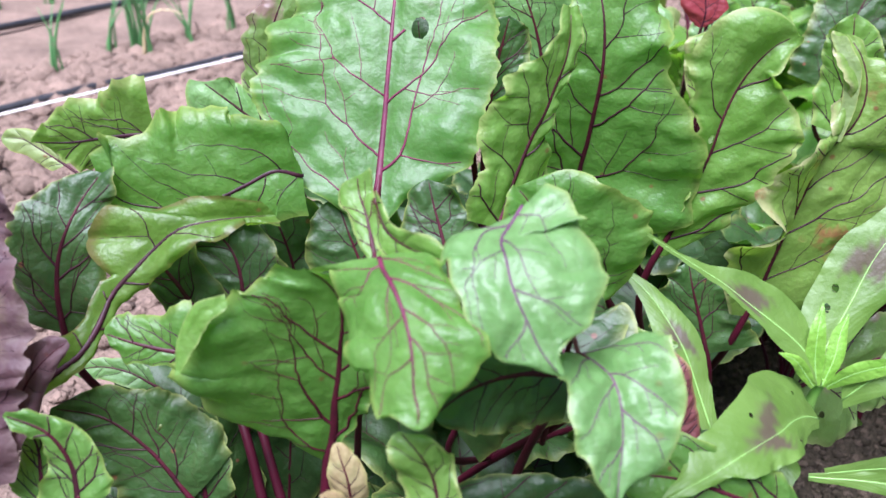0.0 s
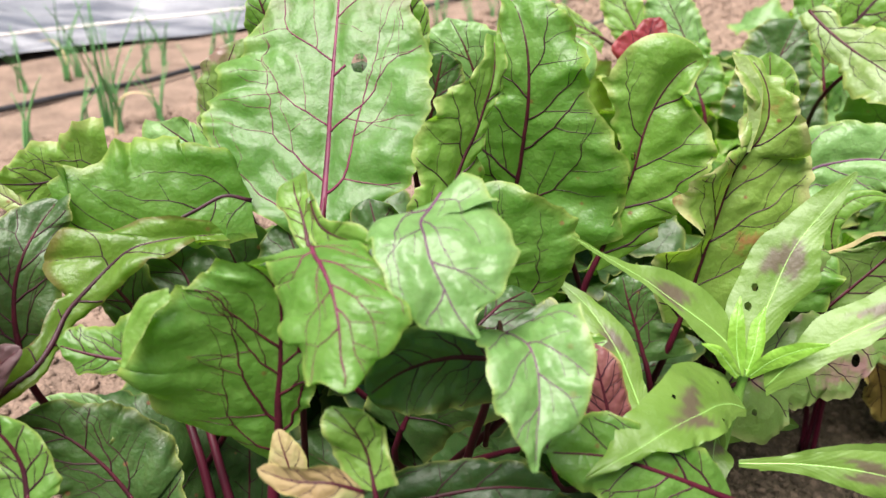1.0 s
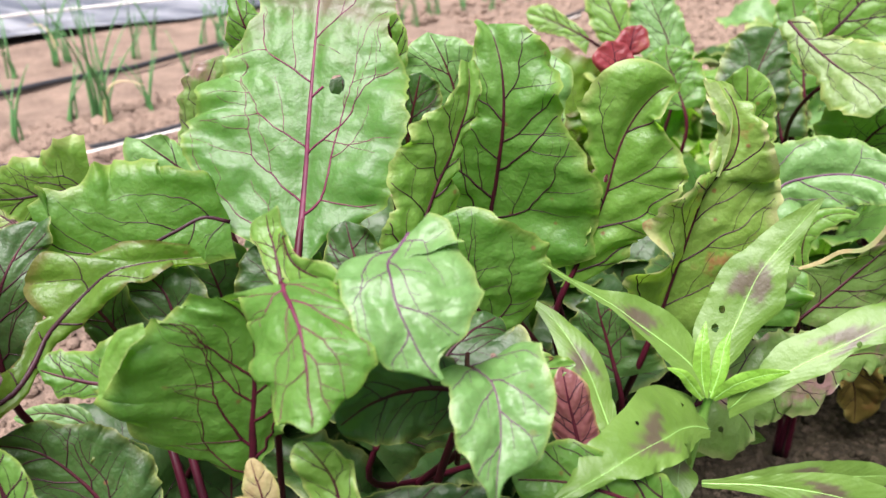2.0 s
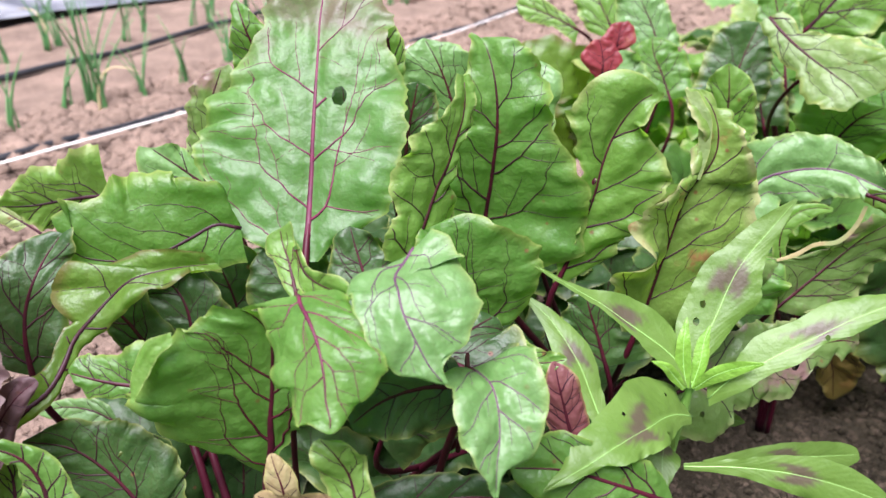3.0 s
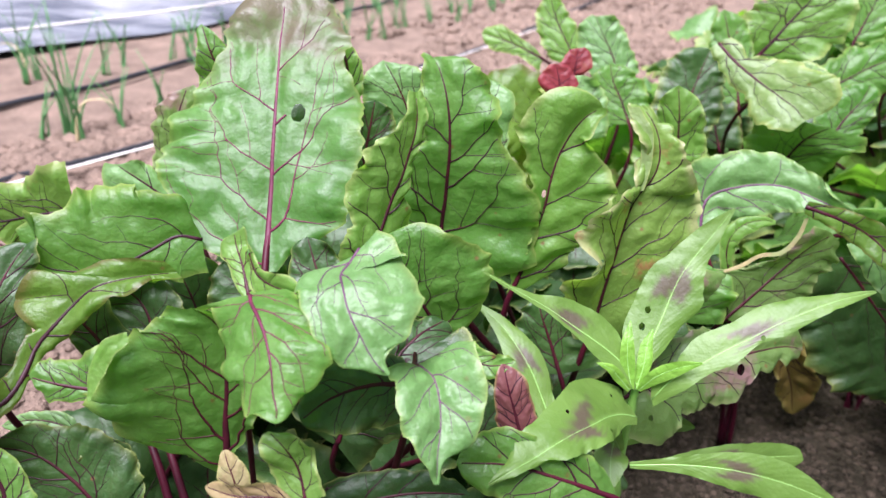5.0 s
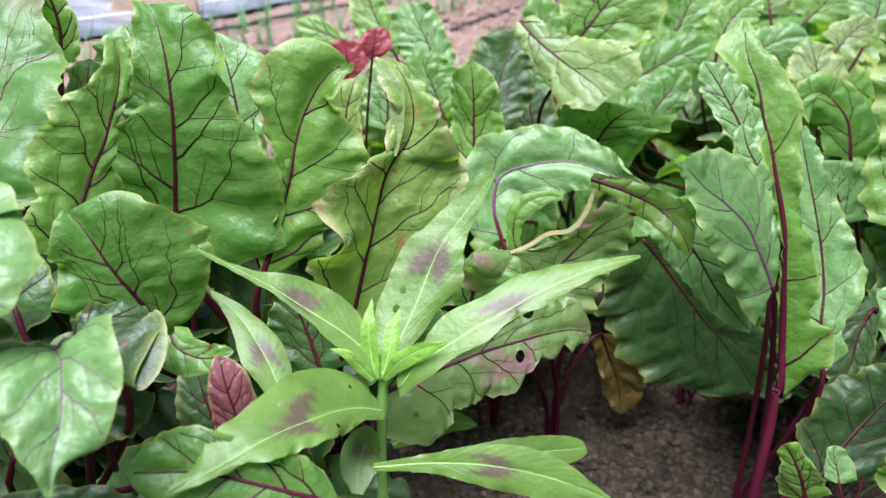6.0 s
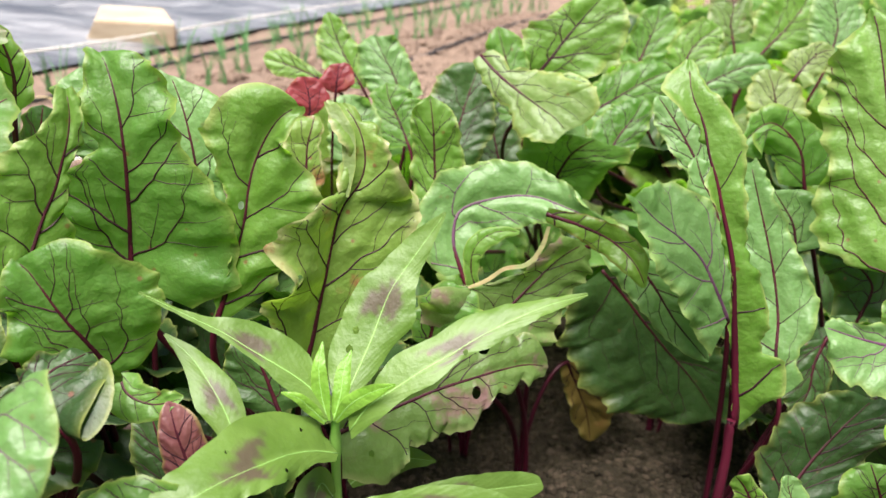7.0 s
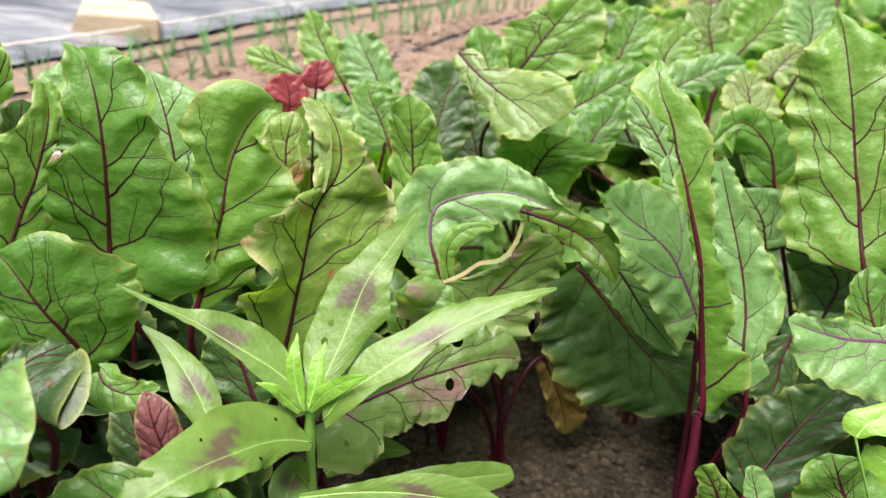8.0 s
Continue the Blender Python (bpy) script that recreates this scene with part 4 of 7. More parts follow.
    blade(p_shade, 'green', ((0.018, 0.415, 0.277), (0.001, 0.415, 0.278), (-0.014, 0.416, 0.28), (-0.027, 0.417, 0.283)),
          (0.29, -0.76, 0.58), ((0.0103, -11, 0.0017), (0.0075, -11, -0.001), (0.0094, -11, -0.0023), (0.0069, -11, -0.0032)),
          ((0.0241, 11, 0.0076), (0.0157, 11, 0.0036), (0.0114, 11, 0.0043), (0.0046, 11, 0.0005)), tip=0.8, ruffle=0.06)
    blade(p_shade, 'dark_shaded', ((0.007, 0.406, 0.194), (-0.014, 0.413, 0.218), (-0.035, 0.415, 0.234), (-0.058, 0.412, 0.24)),
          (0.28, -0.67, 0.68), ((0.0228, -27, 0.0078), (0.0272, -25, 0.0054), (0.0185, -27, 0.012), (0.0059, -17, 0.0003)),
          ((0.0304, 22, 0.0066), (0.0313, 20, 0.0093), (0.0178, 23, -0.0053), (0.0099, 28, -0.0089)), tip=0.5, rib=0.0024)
    blade(p_shade, 'dark_shaded', ((0.014, 0.407, 0.183), (0.011, 0.413, 0.207), (0.005, 0.422, 0.225), (-0.002, 0.423, 0.238)),
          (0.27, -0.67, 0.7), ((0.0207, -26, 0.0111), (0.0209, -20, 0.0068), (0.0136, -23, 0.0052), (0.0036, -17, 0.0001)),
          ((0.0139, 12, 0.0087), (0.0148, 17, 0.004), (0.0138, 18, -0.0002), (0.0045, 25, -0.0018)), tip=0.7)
    blade(p_shade, 'pale', ((-0.057, 0.516, 0.168), (-0.074, 0.519, 0.175), (-0.092, 0.52, 0.177), (-0.113, 0.518, 0.173)),
          (0.33, -0.73, 0.6), ((0.0049, -20, 0.0005), (0.0082, -20, -0.0007), (0.008, -20, 0.002), (0.003, -20, -0.001)),
          ((0.0082, 20, 0.01), (0.0077, 20, 0.0047), (0.006, 20, -0), (0.0024, 20, -0.0021)), tip=0.6, veins=4, rib=0.0014)


build_shade()


def build_mid():
    p_mid = plant_at(0.3, 0.64, "beet plant with upright green leaves and dark red midribs")
    blade(p_mid, 'green', ((0.288, 0.386, 0.235), (0.256, 0.382, 0.251), (0.229, 0.381, 0.26), (0.202, 0.377, 0.264)),
          (-0.29, -0.69, 0.66), ((0.0147, -7, -0.0034), (0.02, -7, -0.0044), (0.0202, -7, -0.0012), (0.0055, -3, -0.002)),
          ((0.0128, -5, 0.0117), (0.018, 3, 0.0097), (0.0171, 2, 0.0092), (0.0044, 9, -0.001)), tip=0.4, stalk=((0.299, 0.389, 0.22), (0.314, 0.4, 0.174), (0.337, 0.414, 0.09)))
    blade(p_mid, 'lime', ((0.148, 0.502, 0.306), (0.151, 0.51, 0.32), (0.156, 0.517, 0.335), (0.161, 0.523, 0.349), (0.167, 0.527, 0.362), (0.171, 0.53, 0.375), (0.175, 0.533, 0.389), (0.176, 0.537, 0.4), (0.175, 0.54, 0.412)),
          (-0.03, -0.93, 0.37), ((0.0192, 30, -0.0003), (0.0251, 47, -0.0019), (0.0243, 43, -0.0065), (0.0308, 41, -0.0098), (0.0314, 41, -0.0062), (0.0298, 38, -0.0043), (0.0196, 45, -0.0058), (0.0095, 50, -0.0015), (0.0053, 30, 0.0016)),
          ((0.0172, -23, 0.0077), (0.0203, -43, 0.01), (0.0233, -53, 0.0079), (0.0107, -43, 0.0048), (0.0061, -30, 0.0041), (0.0069, -31, 0.0026), (0.0066, -17, 0.0034), (0.0062, -3, 0.004), (0.004, 1, 0.0011)), tip=0.2, ruffle=0.055, rib=0.0028, rows=110, cols=14)
    blade(p_mid, 'green', ((0.192, 0.566, 0.297), (0.193, 0.566, 0.312), (0.195, 0.563, 0.331), (0.196, 0.56, 0.349), (0.197, 0.558, 0.365), (0.197, 0.557, 0.379), (0.196, 0.559, 0.393), (0.194, 0.562, 0.405), (0.191, 0.567, 0.415), (0.188, 0.571, 0.422), (0.185, 0.575, 0.426)),
          (0.22, -0.95, 0.23), ((0.0232, 3, 0.0158), (0.035, -3, 0.0106), (0.0416, -9, 0.0051), (0.0366, -15, 0.0012), (0.0274, -16, 0), (0.0176, -15, -0.0019), (0.0219, -9, 0.0004), (0.0207, -10, 0.0039), (0.0158, -4, 0.0067), (0.0093, 4, 0.0079), (0.0056, 23, 0.0051)),
          ((0.0401, 36, -0.016), (0.065, 32, -0.0119), (0.0626, 29, -0.0007), (0.0547, 27, 0.005), (0.0453, 28, 0.0048), (0.0349, 23, 0.0018), (0.0302, 23, -0.0017), (0.0265, 23, -0.0032), (0.0249, 24, -0.0047), (0.0195, 19, -0.0084), (0.0112, 15, -0.0074)), tip=0.15, ruffle=0.055, rib=0.0036, rows=110, cols=16, toothed=0.045)
    blade(p_mid, 'pale', ((0.228, 0.61, 0.299), (0.228, 0.612, 0.322), (0.227, 0.615, 0.344), (0.224, 0.62, 0.365), (0.219, 0.627, 0.386), (0.212, 0.635, 0.404)),
          (0.15, -0.96, 0.23), ((0.022, -9, -0.0002), (0.0223, -9, 0.0002), (0.0217, -9, 0.0019), (0.0193, -8, 0.0036), (0.0154, -7, 0.0042), (0.0062, 7, 0.0055)),
          ((0.0179, 9, -0.0006), (0.0171, 9, -0.0007), (0.0143, 8, -0.0013), (0.0154, 8, -0.0023), (0.0225, 9, -0.0045), (0.01, -4, -0.0075)), tip=0.2, ruffle=0.055, rows=90, cols=12)
    blade(p_mid, 'lime', ((0.242, 0.55, 0.271), (0.249, 0.55, 0.291), (0.256, 0.552, 0.316), (0.261, 0.554, 0.334), (0.264, 0.556, 0.352), (0.267, 0.558, 0.364), (0.272, 0.56, 0.376), (0.279, 0.56, 0.388), (0.284, 0.56, 0.394), (0.29, 0.56, 0.398), (0.294, 0.56, 0.4)),
          (0.09, -0.96, 0.27), ((0.003, 0, -0.0013), (0.0033, 0, -0.0006), (0.0043, 28, -0.0001), (0.0082, 31, 0.0019), (0.0158, 14, -0.0006), (0.0233, 11, -0.0003), (0.0353, 8, -0.0063), (0.0346, 7, -0.0119), (0.0288, 6, -0.0072), (0.0176, 2, -0.003), (0.0043, 2, -0.0002)),
          ((0.005, 0, 0.0013), (0.0253, 5, 0.0134), (0.0306, 8, 0.002), (0.0389, 10, 0.0055), (0.0431, 12, 0.0034), (0.0319, 16, 0.0073), (0.0176, 23, 0.0059), (0.0107, 20, 0.0011), (0.0084, 12, 0.0073), (0.0037, -2, 0.0066), (0.0016, -2, 0.0025)), tip=0.1, ruffle=0.055, rib=0.0032, rows=110, cols=16, bow=0.03, toothed=0.04, holes=((0.52, -0.3, 0.0022),))
    blade(p_mid, 'blush', ((0.294, 0.53, 0.246), (0.299, 0.533, 0.266), (0.303, 0.536, 0.285), (0.307, 0.538, 0.303), (0.311, 0.54, 0.322), (0.315, 0.542, 0.339), (0.32, 0.543, 0.349), (0.327, 0.545, 0.357), (0.331, 0.547, 0.369), (0.33, 0.55, 0.382), (0.325, 0.555, 0.394), (0.318, 0.56, 0.402)),
          (-0.02, -0.95, 0.3), ((0.0091, 4, -0.0017), (0.0281, 34, 0.0035), (0.0385, 39, 0.0012), (0.038, 58, 0.0016), (0.045, 55, 0.0034), (0.0385, 56, -0.0047), (0.0215, 58, -0.0115), (0.0072, 30, -0.0127), (0.0125, 9, -0.0033), (0.0123, 1, 0.0023), (0.0113, 5, 0.0061), (0.0069, 11, 0.0058)),
          ((0.0258, -26, -0.0063), (0.0375, -20, -0.0024), (0.0464, -16, 0.0018), (0.0519, -15, 0.0067), (0.0511, -15, 0.0096), (0.0459, -16, 0.0184), (0.0346, -17, 0.0245), (0.0182, 15, 0.0192), (0.0164, 9, 0.0065), (0.0114, 0, -0.0011), (0.0061, -6, -0.0035), (0.0036, -16, -0.0036)), tip=0.1, ruffle=0.055, rib=0.003, rows=110, cols=14, holes=((0.36, -0.8, 0.004),))
    blade(p_mid, 'cream', ((0.317, 0.539, 0.352), (0.322, 0.543, 0.368), (0.321, 0.548, 0.387), (0.312, 0.555, 0.402)),
          (-0.02, -0.95, 0.3), ((0.0018, -9, 0.0001), (0.0039, -7, -0.0006), (0.0048, -5, -0.0003), (0.0035, -5, 0.0037)),
          ((0.0041, 7, 0.0013), (0.0032, 7, 0.0005), (0.0038, 6, -0.0011), (0.0046, 5, -0.0013)), tip=0.3, veins=0, rib=0.0006, bare=True, plain=True, rows=36, cols=6, ruffle=0.06)
    blade(p_mid, 'green', ((0.192, 0.495, 0.268), (0.189, 0.493, 0.279), (0.183, 0.49, 0.291), (0.176, 0.488, 0.303), (0.17, 0.488, 0.314), (0.165, 0.489, 0.323), (0.16, 0.491, 0.33), (0.155, 0.492, 0.335)),
          (0.26, -0.89, 0.37), ((0.0271, -2, 0.0039), (0.034, -5, 0.0056), (0.0305, -5, 0.011), (0.0256, -3, 0.0101), (0.0192, 0, 0.0093), (0.0123, 8, 0.0096), (0.0054, 18, 0.0076), (0.0007, 4, 0.0023)),
          ((0.0143, 23, -0.0002), (0.0269, 19, -0.0041), (0.0411, 19, -0.0077), (0.0482, 18, -0.0087), (0.0445, 17, -0.0042), (0.034, 18, -0.0013), (0.0238, 21, -0.0021), (0.0088, 21, -0.0021)), tip=0.2, ruffle=0.055, rib=0.003, rows=110, cols=16, toothed=0.04)
    blade(p_mid, 'green', ((0.203, 0.471, 0.281), (0.208, 0.462, 0.275), (0.221, 0.455, 0.272), (0.237, 0.451, 0.277)),
          (0.09, -0.85, 0.52), ((0.0087, -3, 0.0046), (0.0103, 9, 0.0034), (0.0075, 15, 0.0051), (0.0016, 15, 0)),
          ((0.0141, -23, 0.0064), (0.0128, -23, 0.0028), (0.01, -25, -0.0017), (0.0029, -13, -0.0034)), tip=0.5, veins=3, rib=0.0014, bare=True)
    blade(p_mid, 'dark_shaded', ((0.134, 0.433, 0.229), (0.144, 0.437, 0.25), (0.16, 0.436, 0.262), (0.191, 0.438, 0.268)),
          (0.23, -0.75, 0.62), ((0.0228, -10, 0.0022), (0.0244, -11, -0.0019), (0.022, -17, -0.004), (0.0103, -19, -0.0043)),
          ((0.0187, 14, -0.0078), (0.0244, 14, -0.0024), (0.027, 13, 0.0153), (0.0146, 19, 0.0098)), tip=0.6)
    blade(p_mid, 'dark_shaded', ((0.219, 0.475, 0.186), (0.219, 0.487, 0.212), (0.213, 0.495, 0.228), (0.208, 0.503, 0.244)),
          (0.05, -0.76, 0.64), ((0.0179, -6, 0.0071), (0.0188, -6, 0.007), (0.011, -6, 0.0071), (0.0039, -6, -0.0007)),
          ((0.0179, 6, 0.0072), (0.0183, 6, 0.0004), (0.013, 6, -0.0002), (0.0032, 6, -0.0017)), tip=0.8)
    blade(p_mid, 'dark_shaded', ((0.278, 0.531, 0.217), (0.27, 0.537, 0.24), (0.264, 0.54, 0.256), (0.26, 0.546, 0.27)),
          (-0.06, -0.83, 0.56), ((0.0272, -9, 0.0166), (0.0224, -10, 0.0114), (0.0135, -7, 0.0079), (0.0041, -3, -0.0009)),
          ((0.0318, 3, -0.0022), (0.0266, 5, -0.005), (0.0174, 3, -0.0013), (0.0053, 3, -0.0021)), tip=0.8)
    blade(p_mid, 'rose', ((0.245, 0.435, 0.223), (0.238, 0.441, 0.247), (0.233, 0.445, 0.264), (0.23, 0.451, 0.276)),
          (-0.18, -0.74, 0.64), ((0.0114, -2, 0.0094), (0.0112, 5, 0.0026), (0.0069, 6, 0.0016), (0.0019, 6, 0)),
          ((0.0112, -12, 0.004), (0.0119, -8, 0.0005), (0.0102, -8, 0.0009), (0.003, -8, -0.0014)), tip=0.8, veins=5)
    blade(p_mid, 'purple', ((0.313, 0.49, 0.227), (0.332, 0.5, 0.229), (0.352, 0.508, 0.233), (0.374, 0.516, 0.237), (0.397, 0.524, 0.239), (0.418, 0.532, 0.24), (0.437, 0.54, 0.238), (0.451, 0.545, 0.233)),
          (-0.17, -0.85, 0.49), ((0.0147, 18, 0.0063), (0.0205, 12, 0.0068), (0.0236, 10, 0.0091), (0.0236, 3, 0.0066), (0.0193, -1, 0.0063), (0.0218, 8, 0.0076), (0.0166, 15, 0.002), (0.0027, 36, -0.0012)),
          ((0.0254, -17, -0.0055), (0.0359, -9, -0.0024), (0.031, -10, -0.009), (0.0266, -8, -0.0143), (0.0274, -10, -0.0137), (0.0164, -3, -0.0088), (0.0108, -3, -0.0014), (0.0069, -20, -0.0006)), tip=0.2, ruffle=0.055, toothed=0.06, rows=110, cols=14, bare=True, holes=((0.62, 0.3, 0.0035), (0.66, -0.8, 0.005), (0.1, 0.5, 0.002)))


build_mid()


def build_purple():
    p_purple = plant_at(0.49, 0.74, "beet plant with arching leaves turning purple beside bare dark soil")
    blade(p_purple, 'pale', ((0.41, 0.65, 0.256), (0.404, 0.66, 0.278), (0.408, 0.668, 0.298), (0.435, 0.672, 0.308), (0.465, 0.668, 0.311), (0.493, 0.65, 0.305), (0.514, 0.625, 0.3)),
          (-0.2, -0.93, 0.3), ((0.0133, 9, 0.0016), (0.0243, 9, -0.0034), (0.0307, 20, -0.0082), (0.0271, 17, -0.0209), (0.0244, 19, -0.0205), (0.0169, 30, -0.0159), (0.0044, 63, -0.0021)),
          ((0.011, -8, -0.0006), (0.0174, -13, -0.0006), (0.027, -23, 0.0029), (0.0252, -5, 0.0122), (0.0192, -2, 0.0122), (0.0097, 2, 0.0097), (0.003, -61, 0.0014)), toothed=0.045, tip=0.3, ruffle=0.06, rows=110, cols=14, veins=3, forks=1, vein_tone=VEIN_SHEEN)
    blade(p_purple, 'olive', ((0.457, 0.6, 0.32), (0.48, 0.595, 0.313), (0.505, 0.59, 0.301), (0.517, 0.58, 0.289), (0.524, 0.575, 0.275)),
          (-0.33, -0.88, 0.34), ((0.0043, 13, 0.0001), (0.0077, 15, -0.0013), (0.0107, 25, -0.0067), (0.011, 20, -0.0085), (0.0072, 24, -0.0104)),
          ((0.0052, -17, 0.0016), (0.0075, -5, -0.005), (0.0118, 0, -0.0049), (0.01, 7, -0.0027), (0.0028, 5, -0.0003)), tip=0.2, ruffle=0.06, bare=True, rows=70, cols=8, toothed=0.045)
    blade(p_purple, 'purple', ((0.414, 0.6, 0.226), (0.435, 0.605, 0.246), (0.455, 0.61, 0.265), (0.474, 0.615, 0.281), (0.492, 0.62, 0.29)),
          (-0.24, -0.89, 0.39), ((0.0443, 36, -0.019), (0.0568, 37, -0.0274), (0.0307, 34, -0.0322), (0.0146, 47, -0.0251), (0.0229, 35, -0.0131)),
          ((0.0461, -25, 0.0352), (0.0357, -29, 0.0192), (0.029, -31, 0.0158), (0.0284, -32, 0.015), (0.0133, -34, 0.0045)), tip=0.3, ruffle=0.06, rows=90, cols=12)
    blade(p_purple, 'green', ((0.378, 0.592, 0.227), (0.382, 0.594, 0.243), (0.391, 0.596, 0.259), (0.407, 0.598, 0.266)),
          (-0.14, -0.9, 0.41), ((0.0108, -1, 0.0008), (0.0164, -4, -0.0002), (0.0148, -10, -0.0079), (0.0057, -11, -0.0048)),
          ((0.0289, 1, 0.0081), (0.0286, 4, 0.0084), (0.0215, 10, 0.0132), (0.0056, 11, 0.003)), tip=0.3, rows=70, cols=10, ruffle=0.06, bare=True)
    blade(p_purple, 'lime', ((0.412, 0.605, 0.263), (0.408, 0.606, 0.279), (0.41, 0.607, 0.293), (0.419, 0.608, 0.302), (0.431, 0.608, 0.305), (0.441, 0.608, 0.304)),
          (-0.19, -0.92, 0.34), ((0.0059, 3, 0.0016), (0.0052, -1, 0.0012), (0.0065, -12, 0.0024), (0.0056, -16, -0.0003), (0.003, -15, -0.0003), (0.0011, -13, 0.0004)),
          ((0.0031, -3, -0.0007), (0.0048, 1, -0.0014), (0.0066, 12, -0.0021), (0.008, 16, 0.0004), (0.0047, 15, 0.0011), (0.0017, 13, 0.0002)), tip=0.2, veins=3, rib=0.001, bare=True, rows=60, cols=8, ruffle=0.06)
    blade(p_purple, 'dry', ((0.46, 0.6, 0.311), (0.455, 0.598, 0.296), (0.445, 0.597, 0.284), (0.43, 0.597, 0.281), (0.417, 0.597, 0.273), (0.405, 0.597, 0.268)),
          (-0.21, -0.9, 0.38), ((0.0009, 3, -0.0006), (0.0015, 5, -0.0004), (0.0015, 9, 0.0004), (0.0011, 8, 0.0006), (0.0017, 9, 0), (0.0016, 9, 0.0001)),
          ((0.0016, -3, 0.0008), (0.0018, -5, 0.0002), (0.0017, -9, 0.0004), (0.0017, -8, 0), (0.0011, -9, 0.0004), (0.0009, -9, -0)), tip=0.3, veins=0, rib=0.0006, bare=True, plain=True, ruffle=0.06, rows=60, cols=6)
    blade(p_purple, 'dark_shaded', ((0.524, 0.66, 0.252), (0.544, 0.66, 0.23), (0.565, 0.657, 0.205), (0.584, 0.653, 0.183), (0.603, 0.648, 0.163), (0.619, 0.643, 0.143), (0.63, 0.638, 0.126)),
          (-0.39, -0.81, 0.44), ((0.0174, -5, 0.0098), (0.0266, -4, 0.0085), (0.0332, -4, 0.0129), (0.0339, -5, 0.0253), (0.0278, -4, 0.0244), (0.0157, -1, 0.0167), (0.007, 1, 0.0069)),
          ((0.0289, 5, -0.0092), (0.0538, 4, -0.0132), (0.0647, 4, -0.0241), (0.0668, 5, -0.0178), (0.066, 4, -0.0149), (0.0451, 1, -0.0056), (0.0177, -1, -0.0033)), tip=0.2, ruffle=0.03, rows=100, cols=14, bare=True, toothed=0.045)
    blade(p_purple, 'pale', ((0.523, 0.631, 0.282), (0.544, 0.62, 0.263), (0.565, 0.605, 0.232), (0.588, 0.59, 0.206)),
          (-0.34, -0.88, 0.34), ((0.0151, -8, 0.0151), (0.0132, -8, 0.0108), (0.0129, -8, 0.0039), (0.003, -8, -0.0031)),
          ((0.0121, 8, -0.0061), (0.0186, 8, -0.0042), (0.0137, 8, 0.0008), (0.0034, 8, -0.0026)), tip=0.3, ruffle=0.12, waves=6)
    blade(p_purple, 'yellow', ((0.538, 0.759, 0.115), (0.552, 0.767, 0.085), (0.568, 0.772, 0.048), (0.576, 0.773, 0.014)),
          (-0.28, -0.84, 0.47), ((0.0209, 9, 0.0072), (0.0254, 16, 0.0136), (0.0257, 9, 0.0094), (0.0043, -2, -0.0003)),
          ((0.0087, 2, -0.0006), (0.0116, 8, 0.001), (0.0144, 5, 0.0015), (0.004, -9, -0.0013)), tip=0.5, ruffle=0.06, veins=4)


build_purple()


